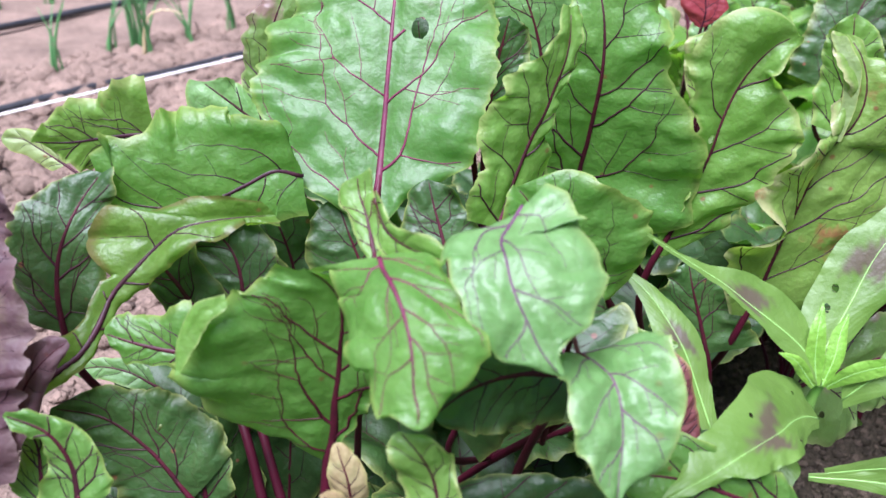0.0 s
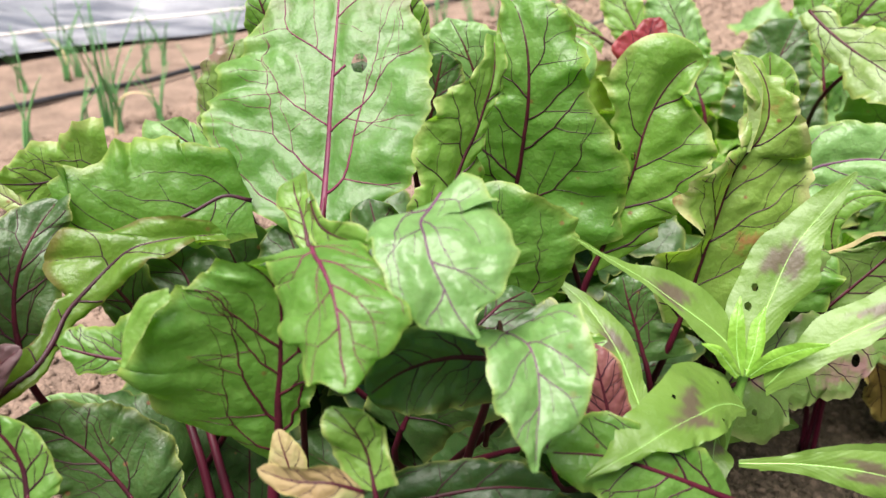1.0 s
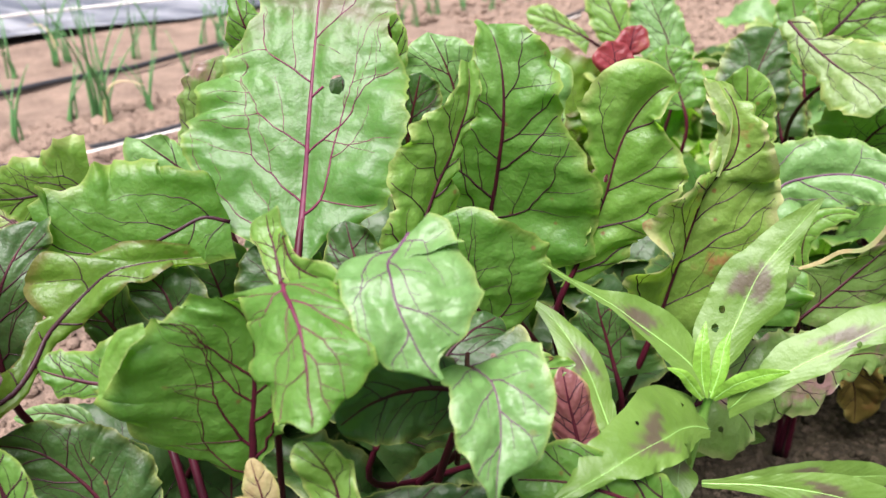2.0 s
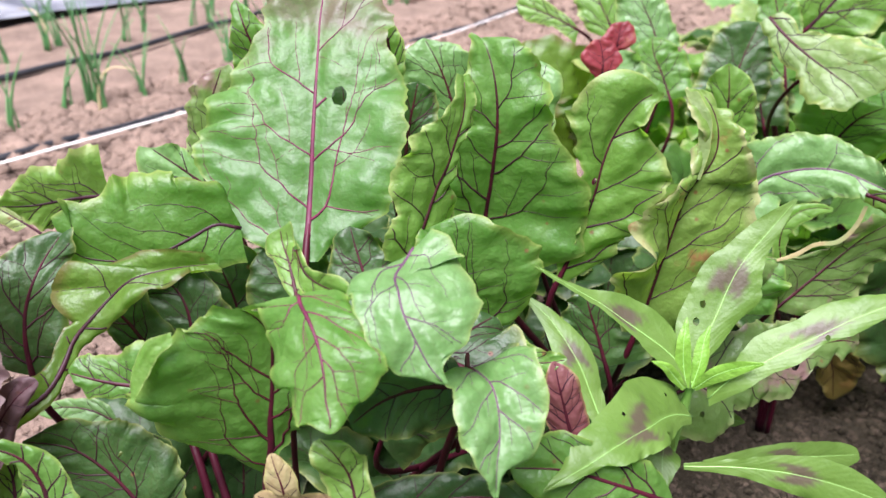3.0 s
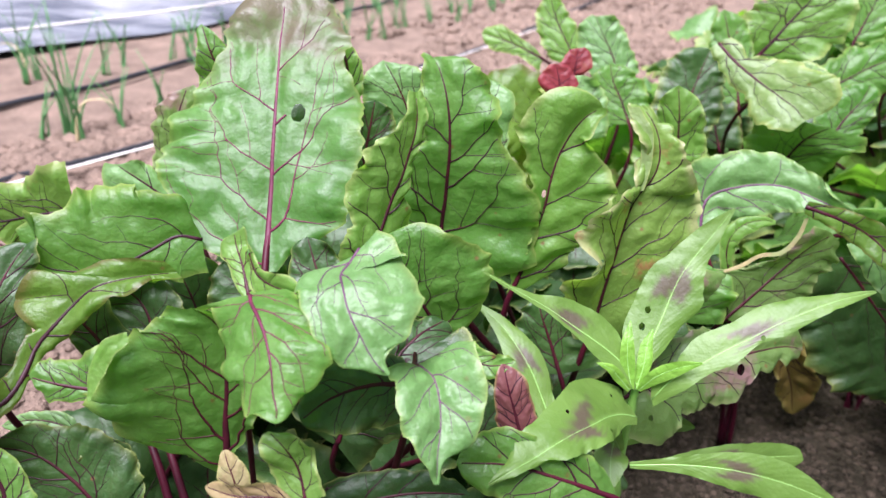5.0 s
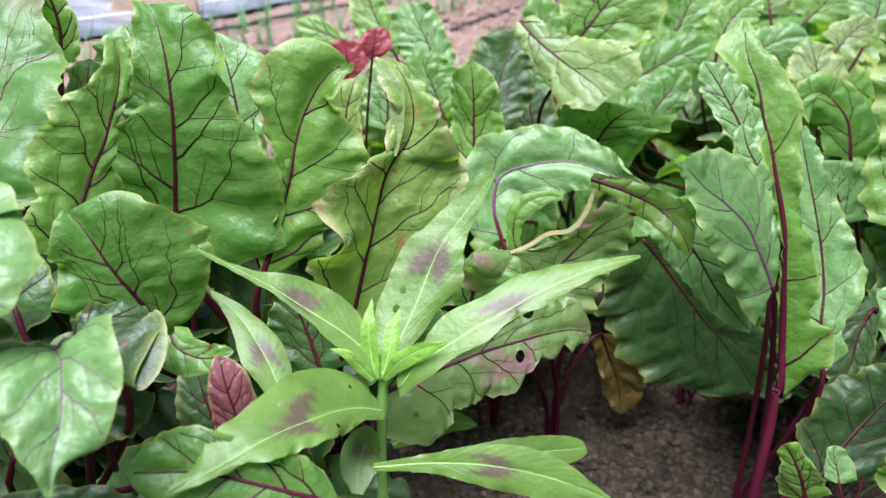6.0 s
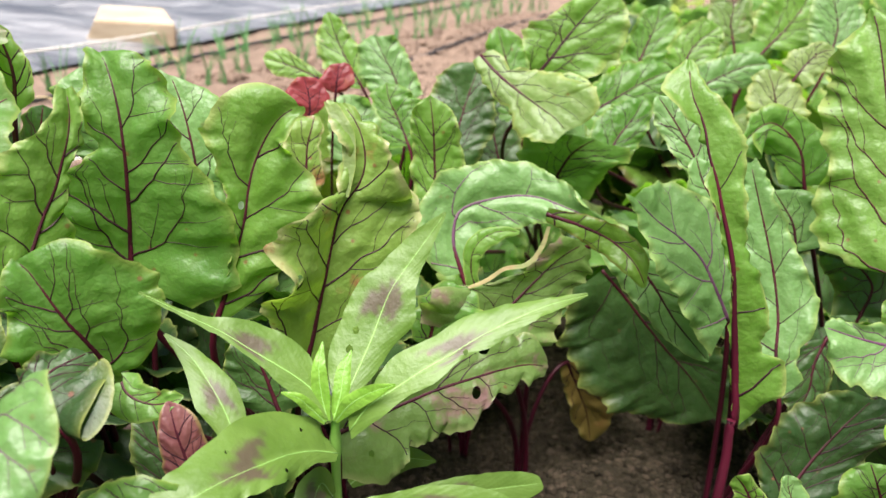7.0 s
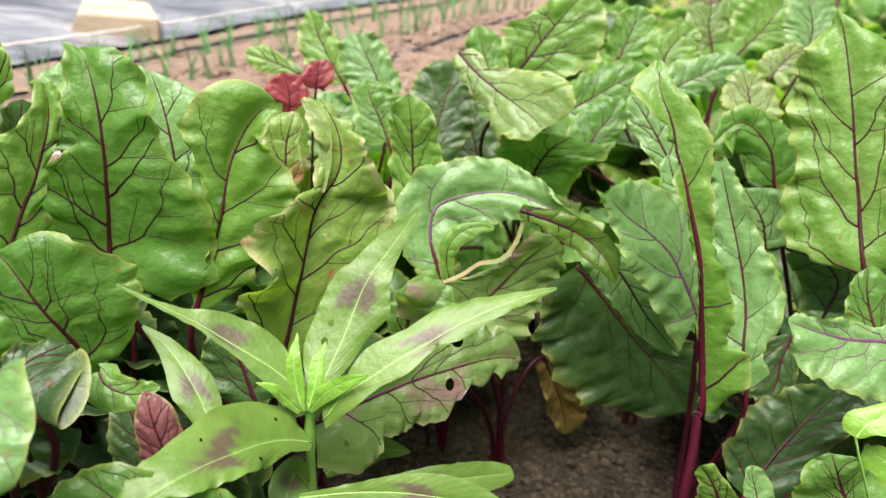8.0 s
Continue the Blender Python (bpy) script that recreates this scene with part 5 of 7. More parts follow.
def build_slim():
    p_slim = plant_at(0.62, 0.6, "beet plant with long crimson stalks and ruffled pale leaves")
    blade(p_slim, 'pale', ((0.589, 0.575, 0.247), (0.575, 0.577, 0.273), (0.562, 0.579, 0.294), (0.545, 0.58, 0.309), (0.529, 0.58, 0.32), (0.508, 0.575, 0.339)),
          (-0.4, -0.86, 0.32), ((0.022, 24, -0.0167), (0.0284, 26, -0.0109), (0.0312, 36, 0.0028), (0.0309, 48, 0.0126), (0.013, 53, 0.0106), (0.0039, 49, 0.0098)),
          ((0.0121, -25, 0.0219), (0.0217, -26, 0.0151), (0.0336, -36, 0.0067), (0.0353, -47, -0.0011), (0.0301, -50, 0.0025), (0.0106, -50, -0.0038)), bare=True, tip=0.15, ruffle=0.07, rows=110, cols=14, veins=3, forks=1, vein_tone=VEIN_SHEEN)
    blade(p_slim, 'lime', ((0.566, 0.507, 0.205), (0.566, 0.508, 0.217), (0.564, 0.509, 0.23), (0.562, 0.51, 0.245), (0.559, 0.511, 0.263), (0.554, 0.513, 0.294), (0.551, 0.514, 0.312), (0.547, 0.518, 0.33), (0.542, 0.522, 0.347), (0.538, 0.526, 0.363), (0.533, 0.532, 0.379), (0.531, 0.54, 0.395), (0.525, 0.55, 0.412), (0.525, 0.56, 0.43)),
          (-0.45, -0.84, 0.32), ((0.0011, -2, -0.0003), (0.0015, 1, 0.0001), (0.0017, 3, 0.0004), (0.0021, 3, 0.0016), (0.0021, 3, 0.0016), (0.0019, 3, -0.0004), (0.0026, 5, 0.0006), (0.0021, 7, 0), (0.0022, 7, 0.0001), (0.004, 7, 0.0014), (0.0028, 7, 0.0011), (0.0049, 7, -0.0022), (0.0139, 7, 0.0072), (0.0018, 9, 0.001)),
          ((0.0011, 1, -0.0006), (0.0145, -1, 0.0038), (0.0295, -3, -0.0001), (0.0321, -3, 0.0027), (0.0163, -3, -0.005), (0.0191, -3, -0.0129), (0.0142, -5, -0.0074), (0.0065, -7, -0.0089), (0.0121, -7, -0.0083), (0.0141, -7, -0.0049), (0.0209, -7, -0.0005), (0.0187, -7, -0.0027), (0.0104, -7, 0.0006), (0.0021, -9, 0.0002)), tip=0.1, ruffle=0.07, rib_tone=STALK, rib=0.0031, keel=1.5, taper=1.1, quilt=0.8, rows=110, cols=14, stalk=((0.564, 0.507, 0.21), (0.563, 0.504, 0.186), (0.56, 0.5, 0.157), (0.559, 0.497, 0.113)))
    blade(p_slim, 'pale', ((0.623, 0.55, 0.199), (0.621, 0.56, 0.226), (0.624, 0.57, 0.248), (0.623, 0.58, 0.271), (0.618, 0.59, 0.298), (0.612, 0.6, 0.324), (0.605, 0.61, 0.353)),
          (-0.49, -0.79, 0.36), ((0.0136, 2, 0.0001), (0.0207, 1, -0.0012), (0.0225, 0, -0.0007), (0.0224, 1, 0.0017), (0.0189, 2, 0.0031), (0.0144, 2, 0.0035), (0.0048, 2, 0.0013)),
          ((0.0167, -2, 0.0111), (0.0139, -1, 0.0006), (0.0258, 0, 0.007), (0.0229, -1, 0.0015), (0.016, -2, 0.0008), (0.011, -2, 0.0063), (0.0045, -2, 0.0025)), tip=0.2, ruffle=0.07, rows=110, cols=14)
    blade(p_slim, 'pale', ((0.604, 0.631, 0.29), (0.598, 0.641, 0.314), (0.59, 0.649, 0.33), (0.586, 0.656, 0.346)),
          (-0.45, -0.84, 0.31), ((0.0211, 17, 0.0052), (0.0182, 17, 0.0071), (0.0102, 17, 0.0037), (0.0026, 17, -0.0016)),
          ((0.0211, -17, -0.0052), (0.0162, -17, -0.0063), (0.0117, -17, 0.0003), (0.0027, -17, -0.0016)), tip=0.8)
    blade(p_slim, 'pale', ((0.598, 0.656, 0.324), (0.588, 0.665, 0.344), (0.577, 0.675, 0.364), (0.562, 0.686, 0.386)),
          (-0.43, -0.86, 0.26), ((0.0099, 17, 0.0049), (0.0138, 17, 0.0069), (0.0135, 17, 0.0076), (0.0061, 17, -0.0013)),
          ((0.0178, -17, 0.001), (0.0178, -17, 0.001), (0.0167, -17, -0.0018), (0.0074, -17, -0.0047)), tip=0.5)
    blade(p_slim, 'lime', ((0.561, 0.451, 0.17), (0.551, 0.45, 0.192), (0.544, 0.451, 0.204), (0.537, 0.449, 0.212)),
          (-0.45, -0.67, 0.59), ((0.0135, -1, 0.0084), (0.0113, 6, 0.0054), (0.0064, 10, 0.0027), (0.0012, 10, 0)),
          ((0.0157, -11, -0.0026), (0.0107, -6, -0.0051), (0.0069, -2, -0.0048), (0.0018, -2, 0)), tip=0.5, ruffle=0.08)
    blade(p_slim, 'dark_shaded', ((0.626, 0.529, 0.121), (0.649, 0.537, 0.151), (0.67, 0.542, 0.173), (0.694, 0.546, 0.195)),
          (-0.48, -0.67, 0.56), ((0.0173, 26, 0.0027), (0.0354, 26, -0.0078), (0.0337, 26, -0.0072), (0.0145, 26, -0.0036)),
          ((0.0317, -26, 0.0232), (0.0306, -26, 0.0279), (0.0294, -26, 0.035), (0.0198, -26, 0.0155)), tip=0.7, rib=0.003)
    blade(p_slim, 'dark_shaded', ((0.686, 0.599, 0.217), (0.677, 0.594, 0.2), (0.672, 0.587, 0.179), (0.663, 0.582, 0.162)),
          (-0.54, -0.74, 0.4), ((0.0099, -24, -0), (0.0139, -24, -0.0002), (0.0139, -24, -0.0002), (0.0043, -24, -0.0012)),
          ((0.0177, 24, 0.0138), (0.0179, 24, 0.0156), (0.0173, 24, 0.0107), (0.0032, 24, 0.0016)), tip=0.7)


build_slim()


def build_right():
    p_right = plant_at(0.8, 0.74, "beet plant with a tall light green leaf and low dark leaves")
    blade(p_right, 'lime', ((0.706, 0.56, 0.278), (0.702, 0.565, 0.295), (0.702, 0.575, 0.315), (0.701, 0.583, 0.336), (0.698, 0.59, 0.357), (0.697, 0.597, 0.376), (0.695, 0.603, 0.395), (0.693, 0.612, 0.417), (0.691, 0.62, 0.436), (0.689, 0.626, 0.449), (0.686, 0.63, 0.458)),
          (-0.59, -0.79, 0.18), ((0.0035, 2, 0.0085), (0.0317, 2, 0.0007), (0.0511, 2, -0.0028), (0.0491, 2, 0.0027), (0.0391, 2, 0.0044), (0.0466, 2, 0.0153), (0.0391, 2, 0.018), (0.0324, 2, 0.0148), (0.02, 2, 0.0082), (0.0069, 1, 0.0037), (0.0008, 0, 0)),
          ((0.0049, -3, 0.0031), (0.0329, -2, -0.0032), (0.0464, -2, -0.0026), (0.0488, -2, -0.0046), (0.0472, -2, -0.005), (0.0446, -2, -0.0047), (0.0403, -2, -0.0058), (0.0353, -2, -0.0063), (0.0269, -2, -0.0066), (0.0116, -1, -0.0042), (0.0008, 0, 0)), tip=0.1, ruffle=0.06, rib=0.0034, rows=110, cols=16, toothed=0.045, vein_tone=VEIN_RED)
    blade(p_right, 'pale', ((0.687, 0.49, 0.265), (0.668, 0.492, 0.267), (0.649, 0.494, 0.268), (0.631, 0.497, 0.272), (0.609, 0.5, 0.279)),
          (-0.58, -0.71, 0.39), ((0.0391, 7, -0.0008), (0.0381, 7, -0.0014), (0.0311, 5, 0.0048), (0.0272, 1, 0.0034), (0.0043, 0, -0.0028)),
          ((0.0184, -7, -0.0001), (0.0092, -7, -0.004), (0.0112, -5, 0.0007), (0.0088, -1, 0.0069), (0.0035, 0, -0.0003)), tip=0.2, ruffle=0.06, rows=90, cols=12, veins=3, forks=1, vein_tone=VEIN_SHEEN)
    blade(p_right, 'green', ((0.703, 0.519, 0.24), (0.692, 0.53, 0.265), (0.689, 0.537, 0.283), (0.691, 0.543, 0.297)),
          (-0.61, -0.68, 0.4), ((0.0147, 25, 0.0147), (0.018, 25, 0.0072), (0.0116, 24, 0.0002), (0.0055, 24, -0.0027)),
          ((0.0208, -25, -0.0005), (0.0233, -25, -0.0028), (0.0194, -24, 0.0035), (0.0057, -24, 0.0007)), tip=0.6)
    blade(p_right, 'dark_shaded', ((0.712, 0.602, 0.234), (0.721, 0.608, 0.255), (0.705, 0.612, 0.273), (0.681, 0.614, 0.28)),
          (-0.57, -0.74, 0.37), ((0.0204, 25, -0.0084), (0.0275, 28, -0.0046), (0.0181, 28, 0.0117), (0.006, 30, 0.0051)),
          ((0.0286, -25, 0.0117), (0.0268, -27, 0.0002), (0.0127, -29, -0.0074), (0.0041, -30, -0.0033)), tip=0.6)
    blade(p_right, 'green', ((0.652, 0.453, 0.161), (0.646, 0.461, 0.177), (0.639, 0.462, 0.192), (0.636, 0.467, 0.202)),
          (-0.56, -0.61, 0.55), ((0.0286, 19, 0.0153), (0.0282, 15, 0.0116), (0.0201, 16, 0.0071), (0.0054, 18, 0.0005)),
          ((0.0313, -19, -0.0086), (0.0279, -17, -0.0077), (0.0213, -17, -0.0038), (0.0065, -19, -0.0031)), tip=0.8)
    blade(p_right, 'pale', ((0.592, 0.466, 0.168), (0.591, 0.47, 0.176), (0.589, 0.473, 0.183), (0.589, 0.475, 0.19)),
          (-0.49, -0.67, 0.57), ((0.0081, 18, 0.0053), (0.0066, 18, 0.0033), (0.0039, 18, 0.0025), (0.0011, 18, 0)),
          ((0.0112, -18, 0.0014), (0.0109, -18, -0.0006), (0.0091, -18, 0.0002), (0.0025, -18, -0.0002)), tip=0.9, veins=3, rib=0.001)
    blade(p_right, 'green', ((0.695, 0.679, 0.314), (0.688, 0.686, 0.344), (0.665, 0.692, 0.363), (0.633, 0.681, 0.348)),
          (-0.52, -0.81, 0.25), ((0.0201, 20, 0.0067), (0.0245, 23, 0.0088), (0.0243, 70, 0.0248), (0.0027, 30, 0.0026)),
          ((0.0188, -22, -0.0017), (0.0248, -25, -0.0037), (0.0139, -22, -0.0115), (0.0157, -29, -0.0157)), tip=0.5, ruffle=0.06)
    blade(p_right, 'pale', ((0.687, 0.661, 0.264), (0.685, 0.669, 0.285), (0.676, 0.678, 0.302), (0.67, 0.682, 0.311)),
          (-0.52, -0.79, 0.32), ((0.0229, 22, 0.0069), (0.0247, 22, 0.0074), (0.0137, 22, 0.009), (0.0052, 22, 0.0009)),
          ((0.0238, -22, 0.0024), (0.026, -22, -0.0029), (0.0241, -22, -0.0102), (0.0069, -22, -0.0064)), tip=0.8)


build_right()


def build_red():
    p_red = plant_at(0.33, 0.97, "beet plant with a few leaves turned red")
    blade(p_red, 'red', ((0.297, 0.78, 0.347), (0.298, 0.78, 0.357), (0.297, 0.782, 0.366), (0.295, 0.784, 0.374), (0.293, 0.785, 0.38)),
          (0.02, -0.98, 0.18), ((0.0053, -1, 0.0005), (0.0117, 0, -0.0026), (0.0186, 2, 0.0029), (0.0126, 2, 0.0031), (0.0052, 2, 0.0012)),
          ((0.0032, 1, 0.0015), (0.0105, -1, -0.0001), (0.0157, -2, -0.0048), (0.0129, -1, -0.0047), (0.0083, -2, -0.0029)), tip=0.2, veins=3, ruffle=0.045, rows=60, cols=10, rib=0.0016)
    blade(p_red, 'blush', ((0.296, 0.72, 0.293), (0.295, 0.722, 0.314), (0.296, 0.726, 0.336), (0.3, 0.73, 0.351), (0.302, 0.735, 0.358)),
          (0.02, -0.97, 0.24), ((0.0061, 1, 0.0029), (0.0137, -2, -0.0001), (0.0192, -2, -0.0034), (0.0204, -6, -0.0052), (0.0107, -12, -0.0036)),
          ((0.0095, 3, 0.0021), (0.0129, 1, -0.0001), (0.009, 2, 0.0016), (0.0086, -1, 0.0002), (0.0044, -1, 0.0001)), tip=0.2, ruffle=0.045, veins=4, rows=70, cols=10)
    blade(p_red, 'red', ((0.321, 0.85, 0.355), (0.322, 0.85, 0.364), (0.323, 0.852, 0.372), (0.325, 0.855, 0.381)),
          (-0.02, -0.99, 0.16), ((0.0074, -1, 0.0005), (0.0168, -1, -0.003), (0.0127, 0, -0.0009), (0.0072, 0, -0.002)),
          ((0.0096, 0, 0.0029), (0.0158, 1, 0.0036), (0.0134, 0, 0.006), (0.0057, 0, 0.0022)), tip=0.2, veins=3, rows=60, cols=10, rib=0.0016)
    blade(p_red, 'lime', ((0.356, 1.035, 0.326), (0.34, 1.048, 0.353), (0.328, 1.06, 0.377), (0.318, 1.073, 0.407)),
          (-0.05, -0.98, 0.18), ((0.0254, -0, 0.0216), (0.0274, -0, 0.0182), (0.02, -0, 0.0116), (0.006, -0, -0.0016)),
          ((0.0293, 0, -0.0013), (0.0204, 0, -0.0034), (0.0164, 0, -0.0031), (0.007, 0, -0.0041)), tip=0.4)
    blade(p_red, 'pale', ((0.398, 0.991, 0.316), (0.389, 1.004, 0.345), (0.377, 1.015, 0.368), (0.368, 1.024, 0.386)),
          (-0.1, -0.98, 0.19), ((0.0286, -1, 0.0151), (0.0353, -1, 0.0143), (0.0243, -1, 0.0153), (0.0092, -1, 0.0029)),
          ((0.0249, 1, 0.0058), (0.0224, 1, 0.0046), (0.0213, 1, 0.0003), (0.0092, 1, -0.0029)), tip=0.8)
    blade(p_red, 'lime', ((0.317, 1.074, 0.325), (0.291, 1.083, 0.336), (0.264, 1.091, 0.345), (0.241, 1.097, 0.35)),
          (-0.01, -0.99, 0.17), ((0.0166, 6, -0.0045), (0.0106, 6, -0.0009), (0.0149, 6, 0.0022), (0.0109, 6, -0.0038)),
          ((0.0075, -6, 0.0151), (0.011, -6, 0.0085), (0.0161, -6, 0.0052), (0.0094, -6, -0.0008)), tip=0.7, veins=4)
    blade(p_red, 'green', ((0.397, 0.916, 0.289), (0.386, 0.929, 0.316), (0.378, 0.936, 0.332), (0.375, 0.943, 0.349)),
          (-0.1, -0.97, 0.24), ((0.0275, -0, 0.011), (0.0269, -0, 0.0125), (0.0169, -0, 0.0054), (0.0075, -0, -0.0018)),
          ((0.0242, 0, -0.0033), (0.0281, 0, -0.0098), (0.0263, 0, -0.0052), (0.0088, 0, -0.0014)), tip=0.8)
    blade(p_red, 'pale', ((0.337, 0.88, 0.28), (0.338, 0.89, 0.307), (0.332, 0.899, 0.328), (0.33, 0.905, 0.343)),
          (-0.03, -0.96, 0.26), ((0.0226, -7, 0.0056), (0.0252, -7, 0.0034), (0.0166, -7, 0.0034), (0.0058, -7, -0.0002)),
          ((0.0282, 7, 0.0057), (0.0288, 7, 0.0018), (0.026, 7, 0.0005), (0.0085, 7, -0.0003)), tip=0.8)


build_red()


def build_cream():
    p_cream = plant_at(0.6, 1.05, "beet plant with bleached yellowish leaves")
    blade(p_cream, 'lime', ((0.4, 0.73, 0.287), (0.399, 0.737, 0.319), (0.397, 0.738, 0.348), (0.394, 0.743, 0.373)),
          (-0.13, -0.94, 0.31), ((0.0188, -4, 0.0054), (0.0197, -6, 0.0051), (0.0174, -8, 0.0077), (0.0062, 3, -0.0017)),
          ((0.0192, -0, 0.004), (0.0235, 5, -0.0053), (0.0208, 4, -0.0034), (0.009, 6, -0.004)), tip=0.5, ruffle=0.06)
    blade(p_cream, 'dark_shaded', ((0.426, 0.844, 0.285), (0.438, 0.856, 0.321), (0.449, 0.867, 0.353), (0.46, 0.875, 0.38)),
          (-0.15, -0.95, 0.27), ((0.0322, -2, 0.0023), (0.0349, -2, 0.0007), (0.0349, -2, -0.0009), (0.0141, -2, -0.0019)),
          ((0.0276, 2, 0.0136), (0.0316, 2, 0.0098), (0.0233, 2, 0.0084), (0.0075, 2, 0.0005)), tip=0.7)
    blade(p_cream, 'cream', ((0.451, 0.83, 0.394), (0.463, 0.815, 0.381), (0.484, 0.795, 0.365), (0.498, 0.775, 0.356), (0.508, 0.763, 0.349), (0.514, 0.755, 0.341)),
          (-0.26, -0.95, 0.19), ((0.0118, -6, 0.004), (0.0163, -4, 0.0057), (0.0306, -3, 0.0067), (0.0403, -2, 0.0216), (0.0324, -4, 0.0142), (0.016, -7, 0.0027)),
          ((0.0093, 6, -0.001), (0.0142, 4, -0.0037), (0.0161, 3, -0.0037), (0.0282, 2, -0.0089), (0.0303, 4, -0.0032), (0.016, 7, 0.0019)), bare=True, tip=0.2, ruffle=0.045, rows=90, cols=12)
    blade(p_cream, 'lime', ((0.499, 0.815, 0.353), (0.516, 0.812, 0.366), (0.535, 0.803, 0.366), (0.549, 0.792, 0.358)),
          (-0.25, -0.95, 0.19), ((0.0174, -14, 0.0116), (0.0163, -16, 0.0059), (0.0139, -18, -0.0003), (0.0072, -15, -0.0031)),
          ((0.0123, 11, -0.0052), (0.0179, 14, -0.0036), (0.0167, 13, 0.0069), (0.0075, 16, 0.0027)), tip=0.8, veins=4)
    blade(p_cream, 'green', ((0.509, 0.907, 0.316), (0.504, 0.923, 0.355), (0.495, 0.937, 0.387), (0.49, 0.946, 0.408)),
          (-0.23, -0.95, 0.21), ((0.0235, 5, 0.0033), (0.0232, 5, 0.0046), (0.018, 5, 0.0016), (0.0066, 5, -0.0019)),
          ((0.0184, -5, 0.0034), (0.0186, -5, 0.0023), (0.0208, -5, -0.0023), (0.0081, -5, -0.004)), tip=0.7)
    blade(p_cream, 'lime', ((0.535, 0.96, 0.35), (0.551, 0.955, 0.373), (0.568, 0.955, 0.397), (0.587, 0.955, 0.421), (0.604, 0.955, 0.441)),
          (-0.28, -0.95, 0.11), ((0.0136, -4, -0.0035), (0.0296, -3, -0.0127), (0.0399, -3, -0.024), (0.0299, -3, -0.0294), (0.0143, -3, -0.011)),
          ((0.0158, 4, 0.0058), (0.0446, 3, 0.0087), (0.0508, 3, 0.0143), (0.0398, 3, 0.0235), (0.0186, 3, 0.0107)), rib=0.0045, ruffle=0.04, tip=0.3, rows=100, cols=14, vein_tone=VEIN)
    blade(p_cream, 'green', ((0.52, 0.8, 0.279), (0.525, 0.795, 0.297), (0.533, 0.785, 0.316), (0.548, 0.775, 0.33)),
          (-0.29, -0.93, 0.24), ((0.0071, -2, -0.0074), (0.0322, -6, -0.0192), (0.0394, -16, -0.0382), (0.0172, -21, -0.0225)),
          ((0.0359, 2, 0.003), (0.0358, 6, 0.0201), (0.0339, 16, 0.0327), (0.0266, 21, 0.0232)), tip=0.2, ruffle=0.045, rows=80, cols=12, rib=0.003)
    blade(p_cream, 'dark_shaded', ((0.491, 0.893, 0.271), (0.485, 0.905, 0.299), (0.483, 0.914, 0.321), (0.486, 0.919, 0.337)),
          (-0.21, -0.94, 0.26), ((0.0232, 4, 0.0047), (0.0234, 4, 0.0037), (0.0148, 4, -0.0006), (0.0053, 4, -0.0039)),
          ((0.0232, -4, -0.0047), (0.0263, -4, -0.0042), (0.0176, -4, 0.0037), (0.0049, -4, -0.0004)), tip=0.8)


build_cream()


